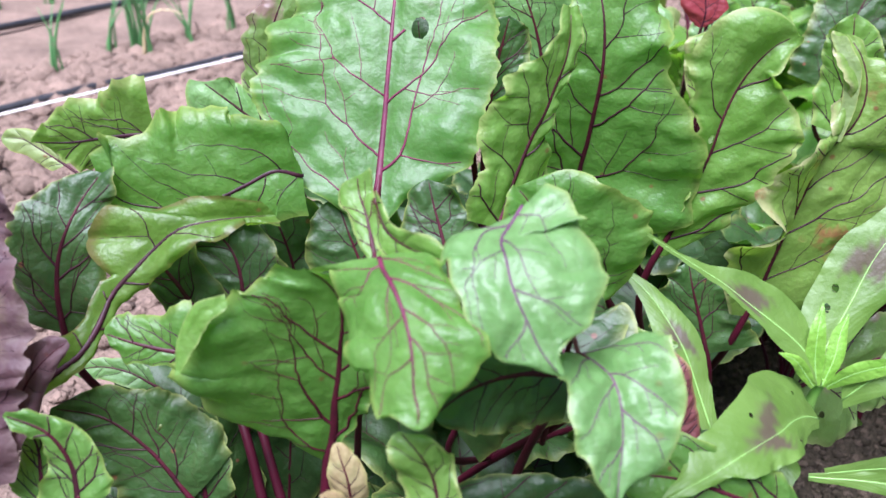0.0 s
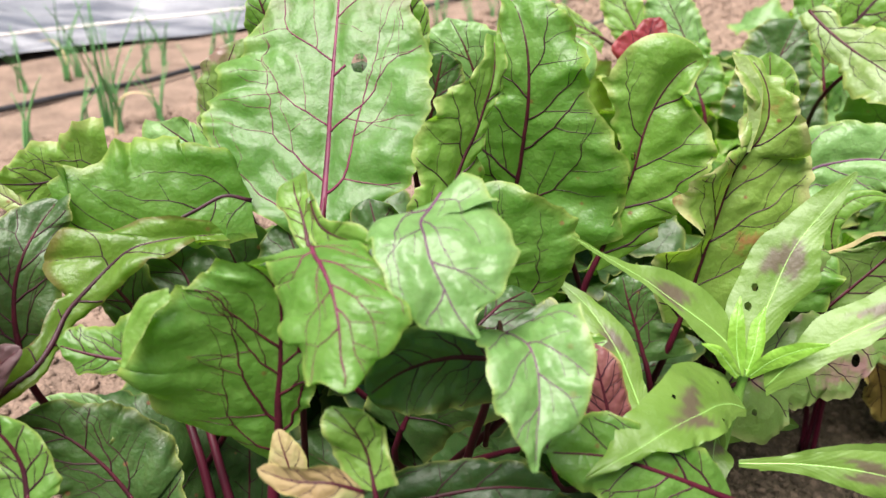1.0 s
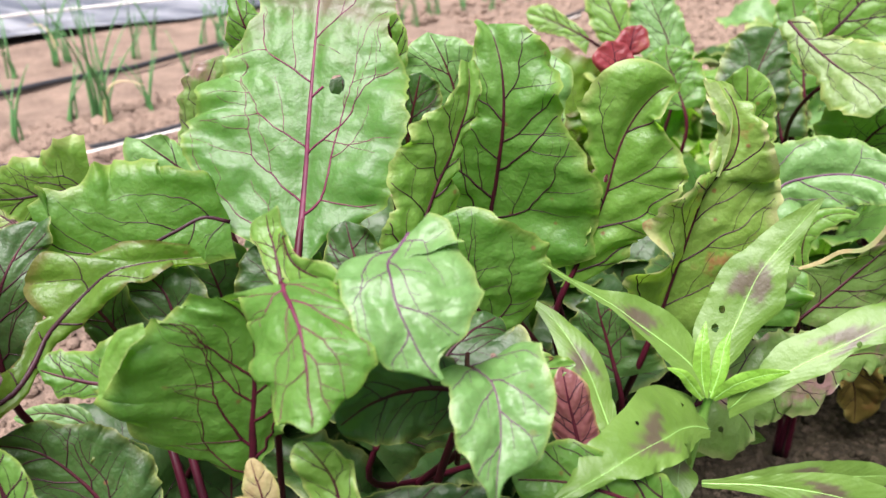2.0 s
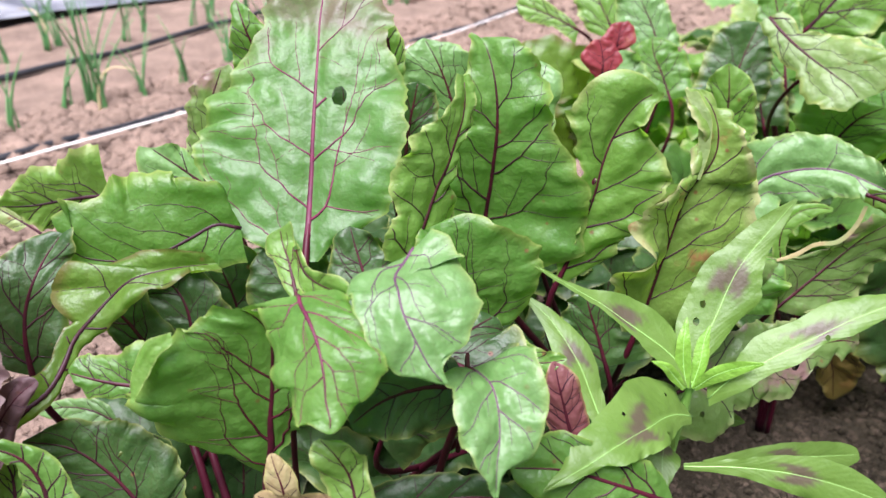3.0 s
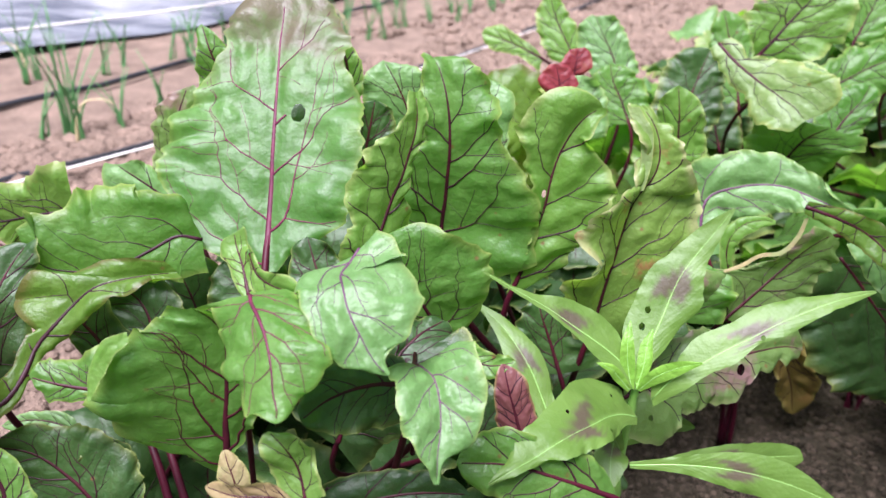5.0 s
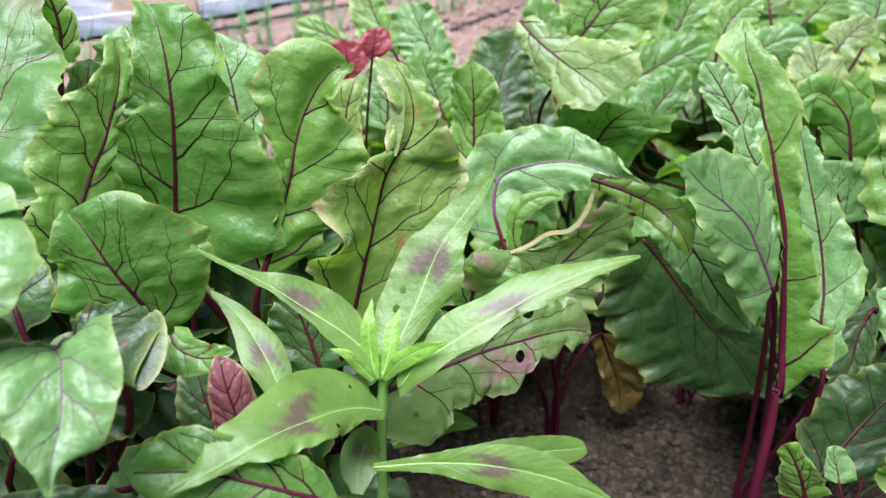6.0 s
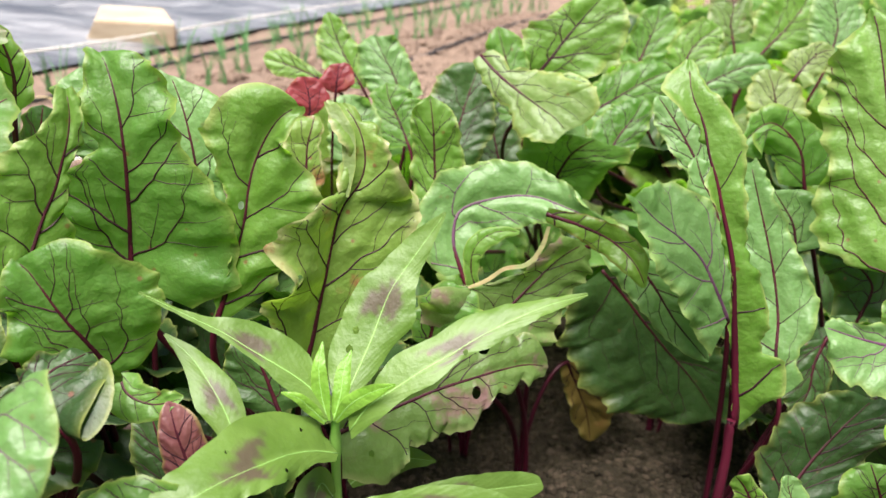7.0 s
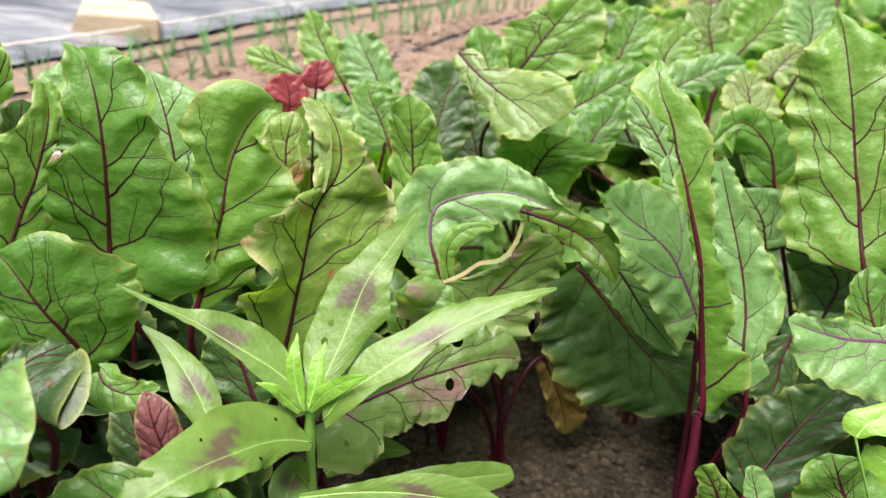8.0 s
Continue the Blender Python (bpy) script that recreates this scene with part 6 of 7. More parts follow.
def build_far():
    p_far = plant_at(0.86, 1.13, "beet plant with crowded green leaves")
    blade(p_far, 'green', ((0.573, 0.898, 0.322), (0.609, 0.9, 0.343), (0.635, 0.902, 0.358), (0.668, 0.902, 0.373)),
          (-0.3, -0.93, 0.2), ((0.023, -3, 0.0134), (0.0287, -3, 0.0095), (0.0254, -3, 0.0063), (0.0089, -3, -0.0025)),
          ((0.0188, 3, 0.0028), (0.0316, 3, -0.0043), (0.0305, 3, 0.0011), (0.0108, 3, -0.0049)), tip=0.6)
    blade(p_far, 'green', ((0.589, 0.86, 0.286), (0.607, 0.868, 0.314), (0.621, 0.872, 0.331), (0.63, 0.877, 0.348)),
          (-0.33, -0.91, 0.25), ((0.0258, 6, -0.002), (0.0255, 6, -0.0044), (0.0233, 6, -0.0012), (0.0083, 6, -0.0028)),
          ((0.0224, -6, 0.0134), (0.0187, -6, 0.0137), (0.0146, -6, 0.0094), (0.0065, -6, -0)), tip=0.8)
    blade(p_far, 'green', ((0.696, 1.065, 0.358), (0.709, 1.073, 0.385), (0.718, 1.079, 0.405), (0.722, 1.086, 0.425)),
          (-0.36, -0.92, 0.13), ((0.0203, 7, 0.0028), (0.0248, 7, 0.0008), (0.0232, 7, 0.0042), (0.008, 7, -0.0034)),
          ((0.0277, -7, 0.0156), (0.0348, -7, 0.0188), (0.0226, -7, 0.0102), (0.0075, -7, -0.0023)), tip=0.8)
    blade(p_far, 'lime', ((0.74, 1.034, 0.353), (0.75, 1.041, 0.376), (0.764, 1.044, 0.39), (0.785, 1.046, 0.404)),
          (-0.41, -0.9, 0.14), ((0.0244, 10, 0.0046), (0.0268, 9, 0.0019), (0.0247, 9, 0.0027), (0.0078, 9, -0.0031)),
          ((0.0254, -10, 0.0108), (0.0292, -9, 0.0125), (0.0186, -9, 0.0114), (0.0059, -9, 0.0002)), tip=0.5)
    blade(p_far, 'cream', ((0.786, 0.88, 0.313), (0.783, 0.891, 0.341), (0.78, 0.898, 0.358), (0.775, 0.906, 0.375)),
          (-0.5, -0.84, 0.19), ((0.0323, 22, 0.0124), (0.0292, 22, 0.0102), (0.0192, 22, 0.011), (0.0061, 22, 0.0008)),
          ((0.0308, -22, 0.003), (0.0353, -22, -0.0019), (0.025, -22, 0.0001), (0.0082, -22, -0.004)), tip=0.8)
    blade(p_far, 'pale', ((0.737, 1.004, 0.331), (0.778, 1.005, 0.352), (0.804, 1.005, 0.363), (0.831, 1.002, 0.367)),
          (-0.41, -0.9, 0.16), ((0.0242, -2, 0.0121), (0.0213, -2, 0.0017), (0.0172, -2, 0.0007), (0.0058, -2, -0.0027)),
          ((0.0181, 2, 0.006), (0.0239, 2, 0.0045), (0.0196, 2, 0.0092), (0.0071, 2, 0.0025)), tip=0.6)
    blade(p_far, 'lime', ((0.895, 1.123, 0.372), (0.918, 1.128, 0.394), (0.937, 1.133, 0.417), (0.956, 1.141, 0.446)),
          (-0.49, -0.87, 0.1), ((0.0268, 5, -0.0054), (0.0433, 5, -0.0087), (0.0432, 5, 0.0012), (0.0137, 5, 0.0004)),
          ((0.0321, -5, 0.0215), (0.0466, -5, 0.022), (0.032, -5, 0.0141), (0.0084, -5, 0.0008)), tip=0.6)
    blade(p_far, 'pale', ((0.947, 1.061, 0.375), (0.955, 1.071, 0.405), (0.952, 1.081, 0.429), (0.945, 1.092, 0.456)),
          (-0.54, -0.83, 0.1), ((0.0298, 21, 0.0007), (0.0362, 21, 0.0031), (0.027, 21, 0.0126), (0.0105, 21, 0.0026)),
          ((0.0337, -21, 0.015), (0.0361, -21, 0.0042), (0.0333, -21, 0.0009), (0.0105, -21, -0.0026)), tip=0.8)
    blade(p_far, 'purple', ((0.875, 1.181, 0.372), (0.872, 1.19, 0.394), (0.876, 1.198, 0.416), (0.869, 1.21, 0.445)),
          (-0.46, -0.88, 0.1), ((0.0273, 20, 0.0047), (0.0317, 20, -0.0001), (0.0317, 20, 0.0042), (0.0119, 20, 0.0014)),
          ((0.0234, -20, -0.004), (0.0317, -20, 0.0001), (0.0238, -20, 0.0038), (0.0115, -20, -0.0029)), tip=0.8)
    blade(p_far, 'cream', ((0.864, 0.992, 0.356), (0.878, 0.996, 0.372), (0.891, 0.997, 0.382), (0.908, 0.996, 0.386)),
          (-0.52, -0.85, 0.13), ((0.0243, 11, -0.0021), (0.0214, 11, -0.003), (0.0129, 11, -0.009), (0.0053, 11, -0.0024)),
          ((0.0158, -11, -0.009), (0.0216, -11, -0.0018), (0.0165, -11, 0.0037), (0.0061, -11, -0.0005)), tip=0.7)


build_far()


def build_edge():
    p_edge = plant_at(-0.16, 0.44, "beet plant with dull purple leaves at the row end")
    blade(p_edge, 'plum', ((-0.093, 0.366, 0.228), (-0.087, 0.384, 0.267), (-0.085, 0.401, 0.303), (-0.086, 0.42, 0.333), (-0.078, 0.438, 0.357)),
          (0.49, -0.61, 0.63), ((0.023, -27, -0.0031), (0.0328, -27, -0.0046), (0.033, -28, -0.0018), (0.0243, -28, -0.0041), (0.0088, -32, -0.0063)),
          ((0.0404, 34, 0.0157), (0.0421, 41, 0.0125), (0.0434, 41, -0.0024), (0.0201, 26, -0.0024), (0.0161, 22, -0.0054)), tip=0.8, ruffle=0.06, waves=5, rows=110, cols=14)
    blade(p_edge, 'plum', ((-0.055, 0.377, 0.259), (-0.046, 0.388, 0.28), (-0.039, 0.392, 0.288), (-0.031, 0.395, 0.294)),
          (0.44, -0.67, 0.6), ((0.0101, -20, 0.0018), (0.008, -20, 0.0014), (0.0072, -20, 0.0028), (0.0017, -20, 0)),
          ((0.0072, 20, -0.0094), (0.0089, 20, -0.0078), (0.0061, 20, -0.0018), (0.0017, 20, 0)), tip=0.3, veins=3, rib=0.0012)
    blade(p_edge, 'green', ((-0.015, 0.352, 0.241), (-0.019, 0.36, 0.259), (-0.027, 0.362, 0.273), (-0.043, 0.361, 0.282)),
          (0.37, -0.64, 0.67), ((0.0187, -25, 0.0054), (0.0084, -27, 0.0028), (0.0048, -19, 0.0008), (0.001, -19, 0)),
          ((0.0134, 25, 0.0065), (0.0118, 24, 0.0004), (0.0083, 19, -0.0012), (0.0016, 19, 0)), tip=0.4, ruffle=0.07)
    blade(p_edge, 'green', ((-0.046, 0.373, 0.218), (-0.048, 0.38, 0.231), (-0.05, 0.385, 0.242), (-0.055, 0.389, 0.249)),
          (0.4, -0.63, 0.66), ((0.0142, -26, 0.0074), (0.01, -26, 0.0041), (0.0071, -26, 0.0023), (0.002, -26, 0)),
          ((0.0094, 26, 0.005), (0.0092, 26, 0.002), (0.0067, 26, -0.0006), (0.0016, 26, 0)), tip=0.7)


build_edge()


def build_bind():
    p_bind = plant_at(0.72, 0.6, "small bindweed with bright heart-shaped leaves", "bindweed", "weed", "weeds in the row")
    blade(p_bind, 'sprig', ((0.614, 0.425, 0.243), (0.618, 0.425, 0.25), (0.626, 0.425, 0.255), (0.637, 0.426, 0.261)),
          (-0.6, -0.66, 0.46), ((0.0071, -2, -0.0007), (0.011, -2, -0.0038), (0.0089, -2, -0.0032), (0.0049, -3, -0.0002)),
          ((0.0034, 2, 0.0028), (0.009, 2, 0.0031), (0.01, 2, 0.0045), (0.0049, 3, -0.0001)), tip=0.3, veins=0, rib=0.0008, ruffle=0.045, toothed=0.005, rows=50, cols=8, stalk=((0.618, 0.425, 0.233), (0.626, 0.426, 0.217), (0.638, 0.428, 0.194), (0.665, 0.44, 0.152)))
    blade(p_bind, 'sprig', ((0.642, 0.424, 0.221), (0.636, 0.427, 0.226), (0.631, 0.429, 0.228), (0.626, 0.431, 0.233)),
          (-0.6, -0.62, 0.5), ((0.0097, 7, -0.0032), (0.0111, 7, -0.0038), (0.0084, 7, -0.0023), (0.0033, 7, -0.0021)),
          ((0.0058, -7, 0.0084), (0.0057, -7, 0.006), (0.0038, -7, 0.0041), (0.0016, -7, 0)), tip=0.3, veins=3, rib=0.0008, ruffle=0.04, toothed=0.005)


build_bind()


def build_weed():
    p_weed = plant_at(0.325, 0.505, "lance-leaved weed with dark chevron marks among the beets", "weed", "weed", "weeds in the row")
    blade(p_weed, 'weed', ((0.315, 0.475, 0.255), (0.321, 0.483, 0.264), (0.327, 0.49, 0.274), (0.333, 0.497, 0.285), (0.338, 0.503, 0.296), (0.344, 0.508, 0.308), (0.352, 0.513, 0.318), (0.361, 0.517, 0.329), (0.375, 0.522, 0.348)),
          (-0.06, -0.9, 0.43), ((0.0029, -10, -0.0016), (0.0137, -10, -0.0023), (0.0198, -10, -0.001), (0.0198, -10, 0.001), (0.0197, -10, -0.0023), (0.018, -13, -0.0061), (0.0132, -15, -0.007), (0.0103, -16, -0.0018), (0.0008, 0, 0)),
          ((0.0028, 10, 0.0008), (0.009, 10, 0.0073), (0.0127, 10, 0.0125), (0.0192, 10, 0.0146), (0.0167, 10, 0.01), (0.0118, 13, 0.0079), (0.0074, 15, 0.0069), (0.0044, 17, 0.0065), (0.0008, 0, 0)), tip=0.05, ruffle=0.03, waves=3, puff=0.004, toothed=0.012, veins=0, rib=0.0006, rows=80, cols=10, bare=True, holes=((0.24, -0.45, 0.0024), (0.33, -0.5, 0.0022)))
    blade(p_weed, 'weed', ((0.312, 0.457, 0.261), (0.303, 0.458, 0.271), (0.293, 0.46, 0.28), (0.28, 0.462, 0.289), (0.269, 0.464, 0.296), (0.257, 0.466, 0.304), (0.242, 0.468, 0.312), (0.217, 0.47, 0.326)),
          (0.09, -0.88, 0.46), ((0.0061, 18, -0.0002), (0.0078, 19, -0.0001), (0.0078, 20, 0.0058), (0.005, 22, 0.002), (0.0034, 22, 0.003), (0.0025, 22, 0.0014), (0.0017, 23, 0.0008), (0.0008, 0, 0)),
          ((0.0039, -19, 0.0062), (0.0073, -19, 0.0069), (0.014, -21, 0.004), (0.0161, -22, 0.0023), (0.013, -22, 0.0061), (0.0068, -23, 0.0053), (0.0026, -22, 0.0024), (0.0008, 0, 0)), tip=0.05, ruffle=0.03, waves=3, puff=0.004, toothed=0.012, veins=0, rib=0.0006, rows=80, cols=10, bare=True)
    blade(p_weed, 'weed', ((0.318, 0.447, 0.256), (0.327, 0.445, 0.271), (0.342, 0.445, 0.282), (0.355, 0.447, 0.29), (0.37, 0.45, 0.297), (0.385, 0.453, 0.305), (0.4, 0.456, 0.311), (0.419, 0.46, 0.317), (0.443, 0.465, 0.321)),
          (-0.14, -0.87, 0.47), ((0.0064, -19, 0.0063), (0.0045, -24, 0.0017), (0.0108, -27, -0.005), (0.0142, -26, -0.0088), (0.013, -27, -0.0051), (0.014, -27, -0.0029), (0.0106, -27, -0.0014), (0.0048, -27, 0.0002), (0.0008, 0, 0)),
          ((0.0033, 19, -0.0027), (0.0086, 24, 0.0024), (0.0071, 27, 0.0026), (0.0093, 26, 0.002), (0.0049, 27, 0.0018), (0.0077, 27, 0.0002), (0.006, 27, 0.0026), (0.0048, 27, -0.0011), (0.0008, 0, 0)), tip=0.05, ruffle=0.03, waves=3, puff=0.004, toothed=0.012, veins=0, rib=0.0006, rows=80, cols=10, bare=True, holes=((0.5, 0.55, 0.0016),))
    blade(p_weed, 'weed', ((0.312, 0.45, 0.241), (0.301, 0.44, 0.25), (0.288, 0.425, 0.259), (0.277, 0.41, 0.265), (0.265, 0.398, 0.268), (0.253, 0.388, 0.268), (0.241, 0.38, 0.265), (0.23, 0.373, 0.263), (0.218, 0.367, 0.259)),
          (0.06, -0.82, 0.57), ((0.0048, 33, 0.0038), (0.0085, 38, 0.0087), (0.0123, 45, 0.01), (0.0124, 47, 0.01), (0.011, 45, 0.0051), (0.0095, 45, 0.0001), (0.0042, 45, -0.0044), (0.0033, 45, -0.0028), (0.0008, 0, 0)),
          ((0.0042, -33, 0.0028), (0.0146, -38, -0.0122), (0.0225, -45, -0.0225), (0.0275, -47, -0.0097), (0.0212, -45, -0.0029), (0.0165, -45, 0.0007), (0.0136, -45, 0.0006), (0.0056, -45, 0.0002), (0.0008, 0, 0)), tip=0.05, ruffle=0.03, waves=3, puff=0.004, toothed=0.012, veins=0, rib=0.0006, rows=80, cols=10, bare=True, holes=((0.24, 0.6, 0.0014), (0.33, -0.62, 0.0014), (0.55, 0.55, 0.0014)))
    blade(p_weed, 'weed', ((0.305, 0.428, 0.223), (0.333, 0.423, 0.228), (0.36, 0.417, 0.23), (0.387, 0.414, 0.225), (0.422, 0.407, 0.214)),
          (-0.12, -0.76, 0.64), ((0.0019, 15, 0.0001), (0.0048, 14, 0.0002), (0.0103, 13, 0.0002), (0.0113, 13, 0.0002), (0.0009, 13, 0)),
          ((0.0019, -15, -0.0001), (0.0048, -14, -0.0002), (0.0103, -13, -0.0002), (0.0113, -13, -0.0002), (0.0009, -13, 0)), bare=True, tip=0.05, ruffle=0.04, waves=3, puff=0.006, toothed=0.022, veins=0, rib=0.0006)
    blade(p_weed, 'weed', ((0.327, 0.455, 0.201), (0.364, 0.464, 0.2), (0.398, 0.471, 0.196), (0.433, 0.479, 0.192)),
          (-0.15, -0.75, 0.64), ((0.0027, 15, -0.0002), (0.0063, 15, -0.0005), (0.0096, 16, -0.0007), (0.0109, 16, -0.0008)),
          ((0.0027, -15, 0.0002), (0.0063, -15, 0.0005), (0.0096, -16, 0.0007), (0.0109, -16, 0.0008)), tip=0.8, bare=True, ruffle=0.04, waves=3, puff=0.006, toothed=0.022, veins=0, rib=0.0006)
    blade(p_weed, 'sprig', ((0.307, 0.453, 0.259), (0.304, 0.457, 0.273), (0.303, 0.46, 0.285), (0.305, 0.468, 0.297)),
          (0, -0.84, 0.54), ((0.0015, -11, -0), (0.0044, -12, -0.0001), (0.0038, -12, 0.0001), (0.0003, -12, 0)),
          ((0.0015, 11, 0), (0.0044, 12, 0.0001), (0.0038, 12, -0.0001), (0.0003, 12, 0)), bare=True, tip=0.05, ruffle=0.04, waves=3, puff=0.006, toothed=0.022, veins=0, rib=0.0006)
    blade(p_weed, 'sprig', ((0.31, 0.454, 0.258), (0.314, 0.459, 0.272), (0.316, 0.465, 0.282), (0.32, 0.471, 0.29)),
          (-0, -0.84, 0.54), ((0.0015, -6, -0), (0.0042, -6, 0.0001), (0.0036, -5, 0.0001), (0.0003, -5, 0)),
          ((0.0015, 6, 0), (0.0042, 6, -0.0001), (0.0036, 5, -0.0001), (0.0003, 5, 0)), bare=True, tip=0.05, ruffle=0.04, waves=3, puff=0.006, toothed=0.022, veins=0, rib=0.0006)
    blade(p_weed, 'sprig', ((0.311, 0.452, 0.259), (0.319, 0.446, 0.273), (0.328, 0.442, 0.281), (0.34, 0.437, 0.288)),
          (-0, -0.84, 0.54), ((0.0015, 1, 0), (0.0043, -4, -0.0001), (0.004, -11, 0.0002), (0.0006, -11, 0)),
          ((0.0015, -1, -0), (0.0043, 4, 0.0001), (0.004, 11, -0.0002), (0.0006, 11, 0)), bare=True, tip=0.05, ruffle=0.04, waves=3, puff=0.006, toothed=0.022, veins=0, rib=0.0006)
    blade(p_weed, 'sprig', ((0.306, 0.453, 0.258), (0.298, 0.452, 0.268), (0.293, 0.451, 0.274), (0.284, 0.451, 0.278)),
          (0, -0.84, 0.54), ((0.0015, -13, -0.0002), (0.0032, -12, -0.0003), (0.0026, -6, -0.0003), (0.0003, -6, 0)),
          ((0.0015, 13, 0.0002), (0.0032, 12, 0.0003), (0.0026, 6, 0.0003), (0.0003, 6, 0)), bare=True, tip=0.05, ruffle=0.04, waves=3, puff=0.006, toothed=0.022, veins=0, rib=0.0006)
    blade(p_weed, 'weed', ((0.266, 0.462, 0.219), (0.258, 0.475, 0.236), (0.251, 0.485, 0.25), (0.243, 0.495, 0.26), (0.233, 0.507, 0.269), (0.217, 0.52, 0.278)),
          (0.14, -0.86, 0.49), ((0.005, 6, 0.0003), (0.008, 6, 0.0049), (0.013, 7, 0.0063), (0.0093, 7, 0.0062), (0.0057, 7, 0.0033), (0.0008, 0, 0)),
          ((0.0042, -6, -0.0004), (0.0078, -6, -0.0001), (0.0097, -7, -0.0068), (0.011, -7, -0.007), (0.0068, -7, -0.0038), (0.0008, 0, 0)), tip=0.05, ruffle=0.03, waves=3, puff=0.004, toothed=0.012, veins=0, rib=0.0006, rows=80, cols=10, bare=True)
    blade(p_weed, 'weed', ((0.309, 0.464, 0.204), (0.303, 0.459, 0.216), (0.299, 0.448, 0.213), (0.297, 0.433, 0.203)),
          (-0, -0.8, 0.61), ((0.0025, -12, -0.0006), (0.0092, 46, -0.001), (0.0109, 99, 0.0001), (0.003, 105, 0.0003)),
          ((0.0025, 12, 0.0006), (0.0092, -46, 0.001), (0.0109, -99, -0.0001), (0.003, -105, -0.0003)), bare=True, tip=0.05, ruffle=0.04, waves=3, puff=0.006, toothed=0.022, veins=0, rib=0.0006)
    blade(p_weed, 'weed', ((0.32, 0.498, 0.185), (0.338, 0.508, 0.191), (0.356, 0.515, 0.189), (0.375, 0.52, 0.182)),
          (-0.02, -0.8, 0.6), ((0.0028, 8, -0.0002), (0.0105, 13, -0.0012), (0.0078, 24, -0.0009), (0.0007, 24, 0)),
          ((0.0028, -8, 0.0002), (0.0105, -13, 0.0012), (0.0078, -24, 0.0009), (0.0007, -24, 0)), bare=True, tip=0.05, ruffle=0.04, waves=3, puff=0.006, toothed=0.022, veins=0, rib=0.0006)
    path = bezier((0.325, 0.505, -0.01), (0.318, 0.495, 0.1), (0.31, 0.475, 0.18), (0.311, 0.457, 0.262), 20)
    mesh_object("stem", *tube(path, 0.0034 - 0.001 * np.linspace(0, 1, 20) + 0.0012 * (np.arange(20) % 6 == 5), 8), WEED_STEM, p_weed)


build_weed()


# ---- ground ----
def spread(lo, hi, mid, n, tight):
    s = np.linspace(-1, 1, n)
    k = np.sinh(s * tight) / math.sinh(tight)
    return np.where(k < 0, mid + k * (mid - lo), mid + k * (hi - mid))


def soil_height(x, y):
    p = Vector((x * 6, y * 6, 0.3))
    h = 0.012 * noise.noise(p) + 0.010 * noise.noise(p * 3.1) + 0.006 * noise.noise(p * 7.7)
    return h - 0.006


gx, gy = spread(-90, 90, 0.2, 250, 7.2), spread(-60, 300, 0.95, 300, 8.2)
ground_verts = [(x, y, soil_height(x, y) if abs(x) < 4 and -1 < y < 8 else -0.02) for y in gy for x in gx]
ground_faces = [(r * 250 + c, r * 250 + c + 1, (r + 1) * 250 + c + 1, (r + 1) * 250 + c) for r in range(299) for c in range(249)]
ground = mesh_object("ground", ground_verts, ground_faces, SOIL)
tagged(ground, "dry crumbly brown garden soil", "soil", kind="structure")


def clod(rng, size):
    """A rough lump of soil."""
    bm = bmesh.new()
    bmesh.ops.create_icosphere(bm, subdivisions=1, radius=1.0)
    k = rng.uniform(0, 50, 3)
    pts = []
    for v in bm.verts:
        n = 1 + 0.45 * noise.noise(Vector(v.co) * 1.3 + Vector(k))
        pts.append(np.array(v.co) * n)
    faces = [tuple(v.index for v in f.verts) for f in bm.faces]
    bm.free()
    return np.array(pts) * np.array([1, rng.uniform(0.7, 1), rng.uniform(0.5, 0.8)]) * size, faces


def clods(name, label, areas, seed):
    rng = np.random.RandomState(seed)
    kinds = [clod(rng, 1.0) for _ in range(12)]
    verts, faces, base = [], [], 0
    for (x0, x1, y0, y1, lean, count, small, big) in areas:
        for _ in range(count):
            y = rng.uniform(y0, y1)
            x = rng.uniform(x0, x1) + lean * (y - y0)
            v, f = kinds[rng.randint(12)]
            r = small + (big - small) * rng.uniform(0, 1) ** 3
            a = rng.uniform(0, 6.28)
            turn = np.array([[math.cos(a), -math.sin(a), 0], [math.sin(a), math.cos(a), 0], [0, 0, 1]])
            verts.append(v @ turn.T * r + np.array([x, y, soil_height(x, y) + r * 0.2]))
            faces += [tuple(i + base for i in q) for q in f]
            base += len(v)
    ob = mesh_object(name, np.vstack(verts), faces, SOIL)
    return tagged(ob, label, "soil clods", kind="stuff")


clods("soil_clods", "loose brown clods and crumbs lying on the soil",
      [(0.25, 0.9, 0.5, 1.05, 0, 30000, 0.0006, 0.006), (-0.6, 0.1, 0.6, 1.3, 0.1, 2200, 0.002, 0.014),
       (-0.9, 0.2, 1.2, 3.6, 0.62, 15000, 0.003, 0.028), (-1.0, -0.15, 1.1, 2.5, 0.55, 15000, 0.002, 0.026), (-0.2, 0.9, 3.0, 6.0, 0.6, 3500, 0.006, 0.03)], 5)


# ---- hoses, tape, film, wood, onions ----
def line_thing(name, label, category, pts, radius, material, sides=10, flat=False):
    pts = np.array(pts, float)
    path = glide(stations(pts), pts, np.linspace(0, 1, 70))
    path[:, 2] += 0.012 if flat else np.array([0.5 * soil_height(p[0], p[1]) for p in path])
    squash = np.tile([0.0, 0.0, 1.0], (70, 1)) if flat else None
    ob = mesh_object(name, *tube(path, np.full(70, radius), sides, squash), material)
    return tagged(ob, label, category)


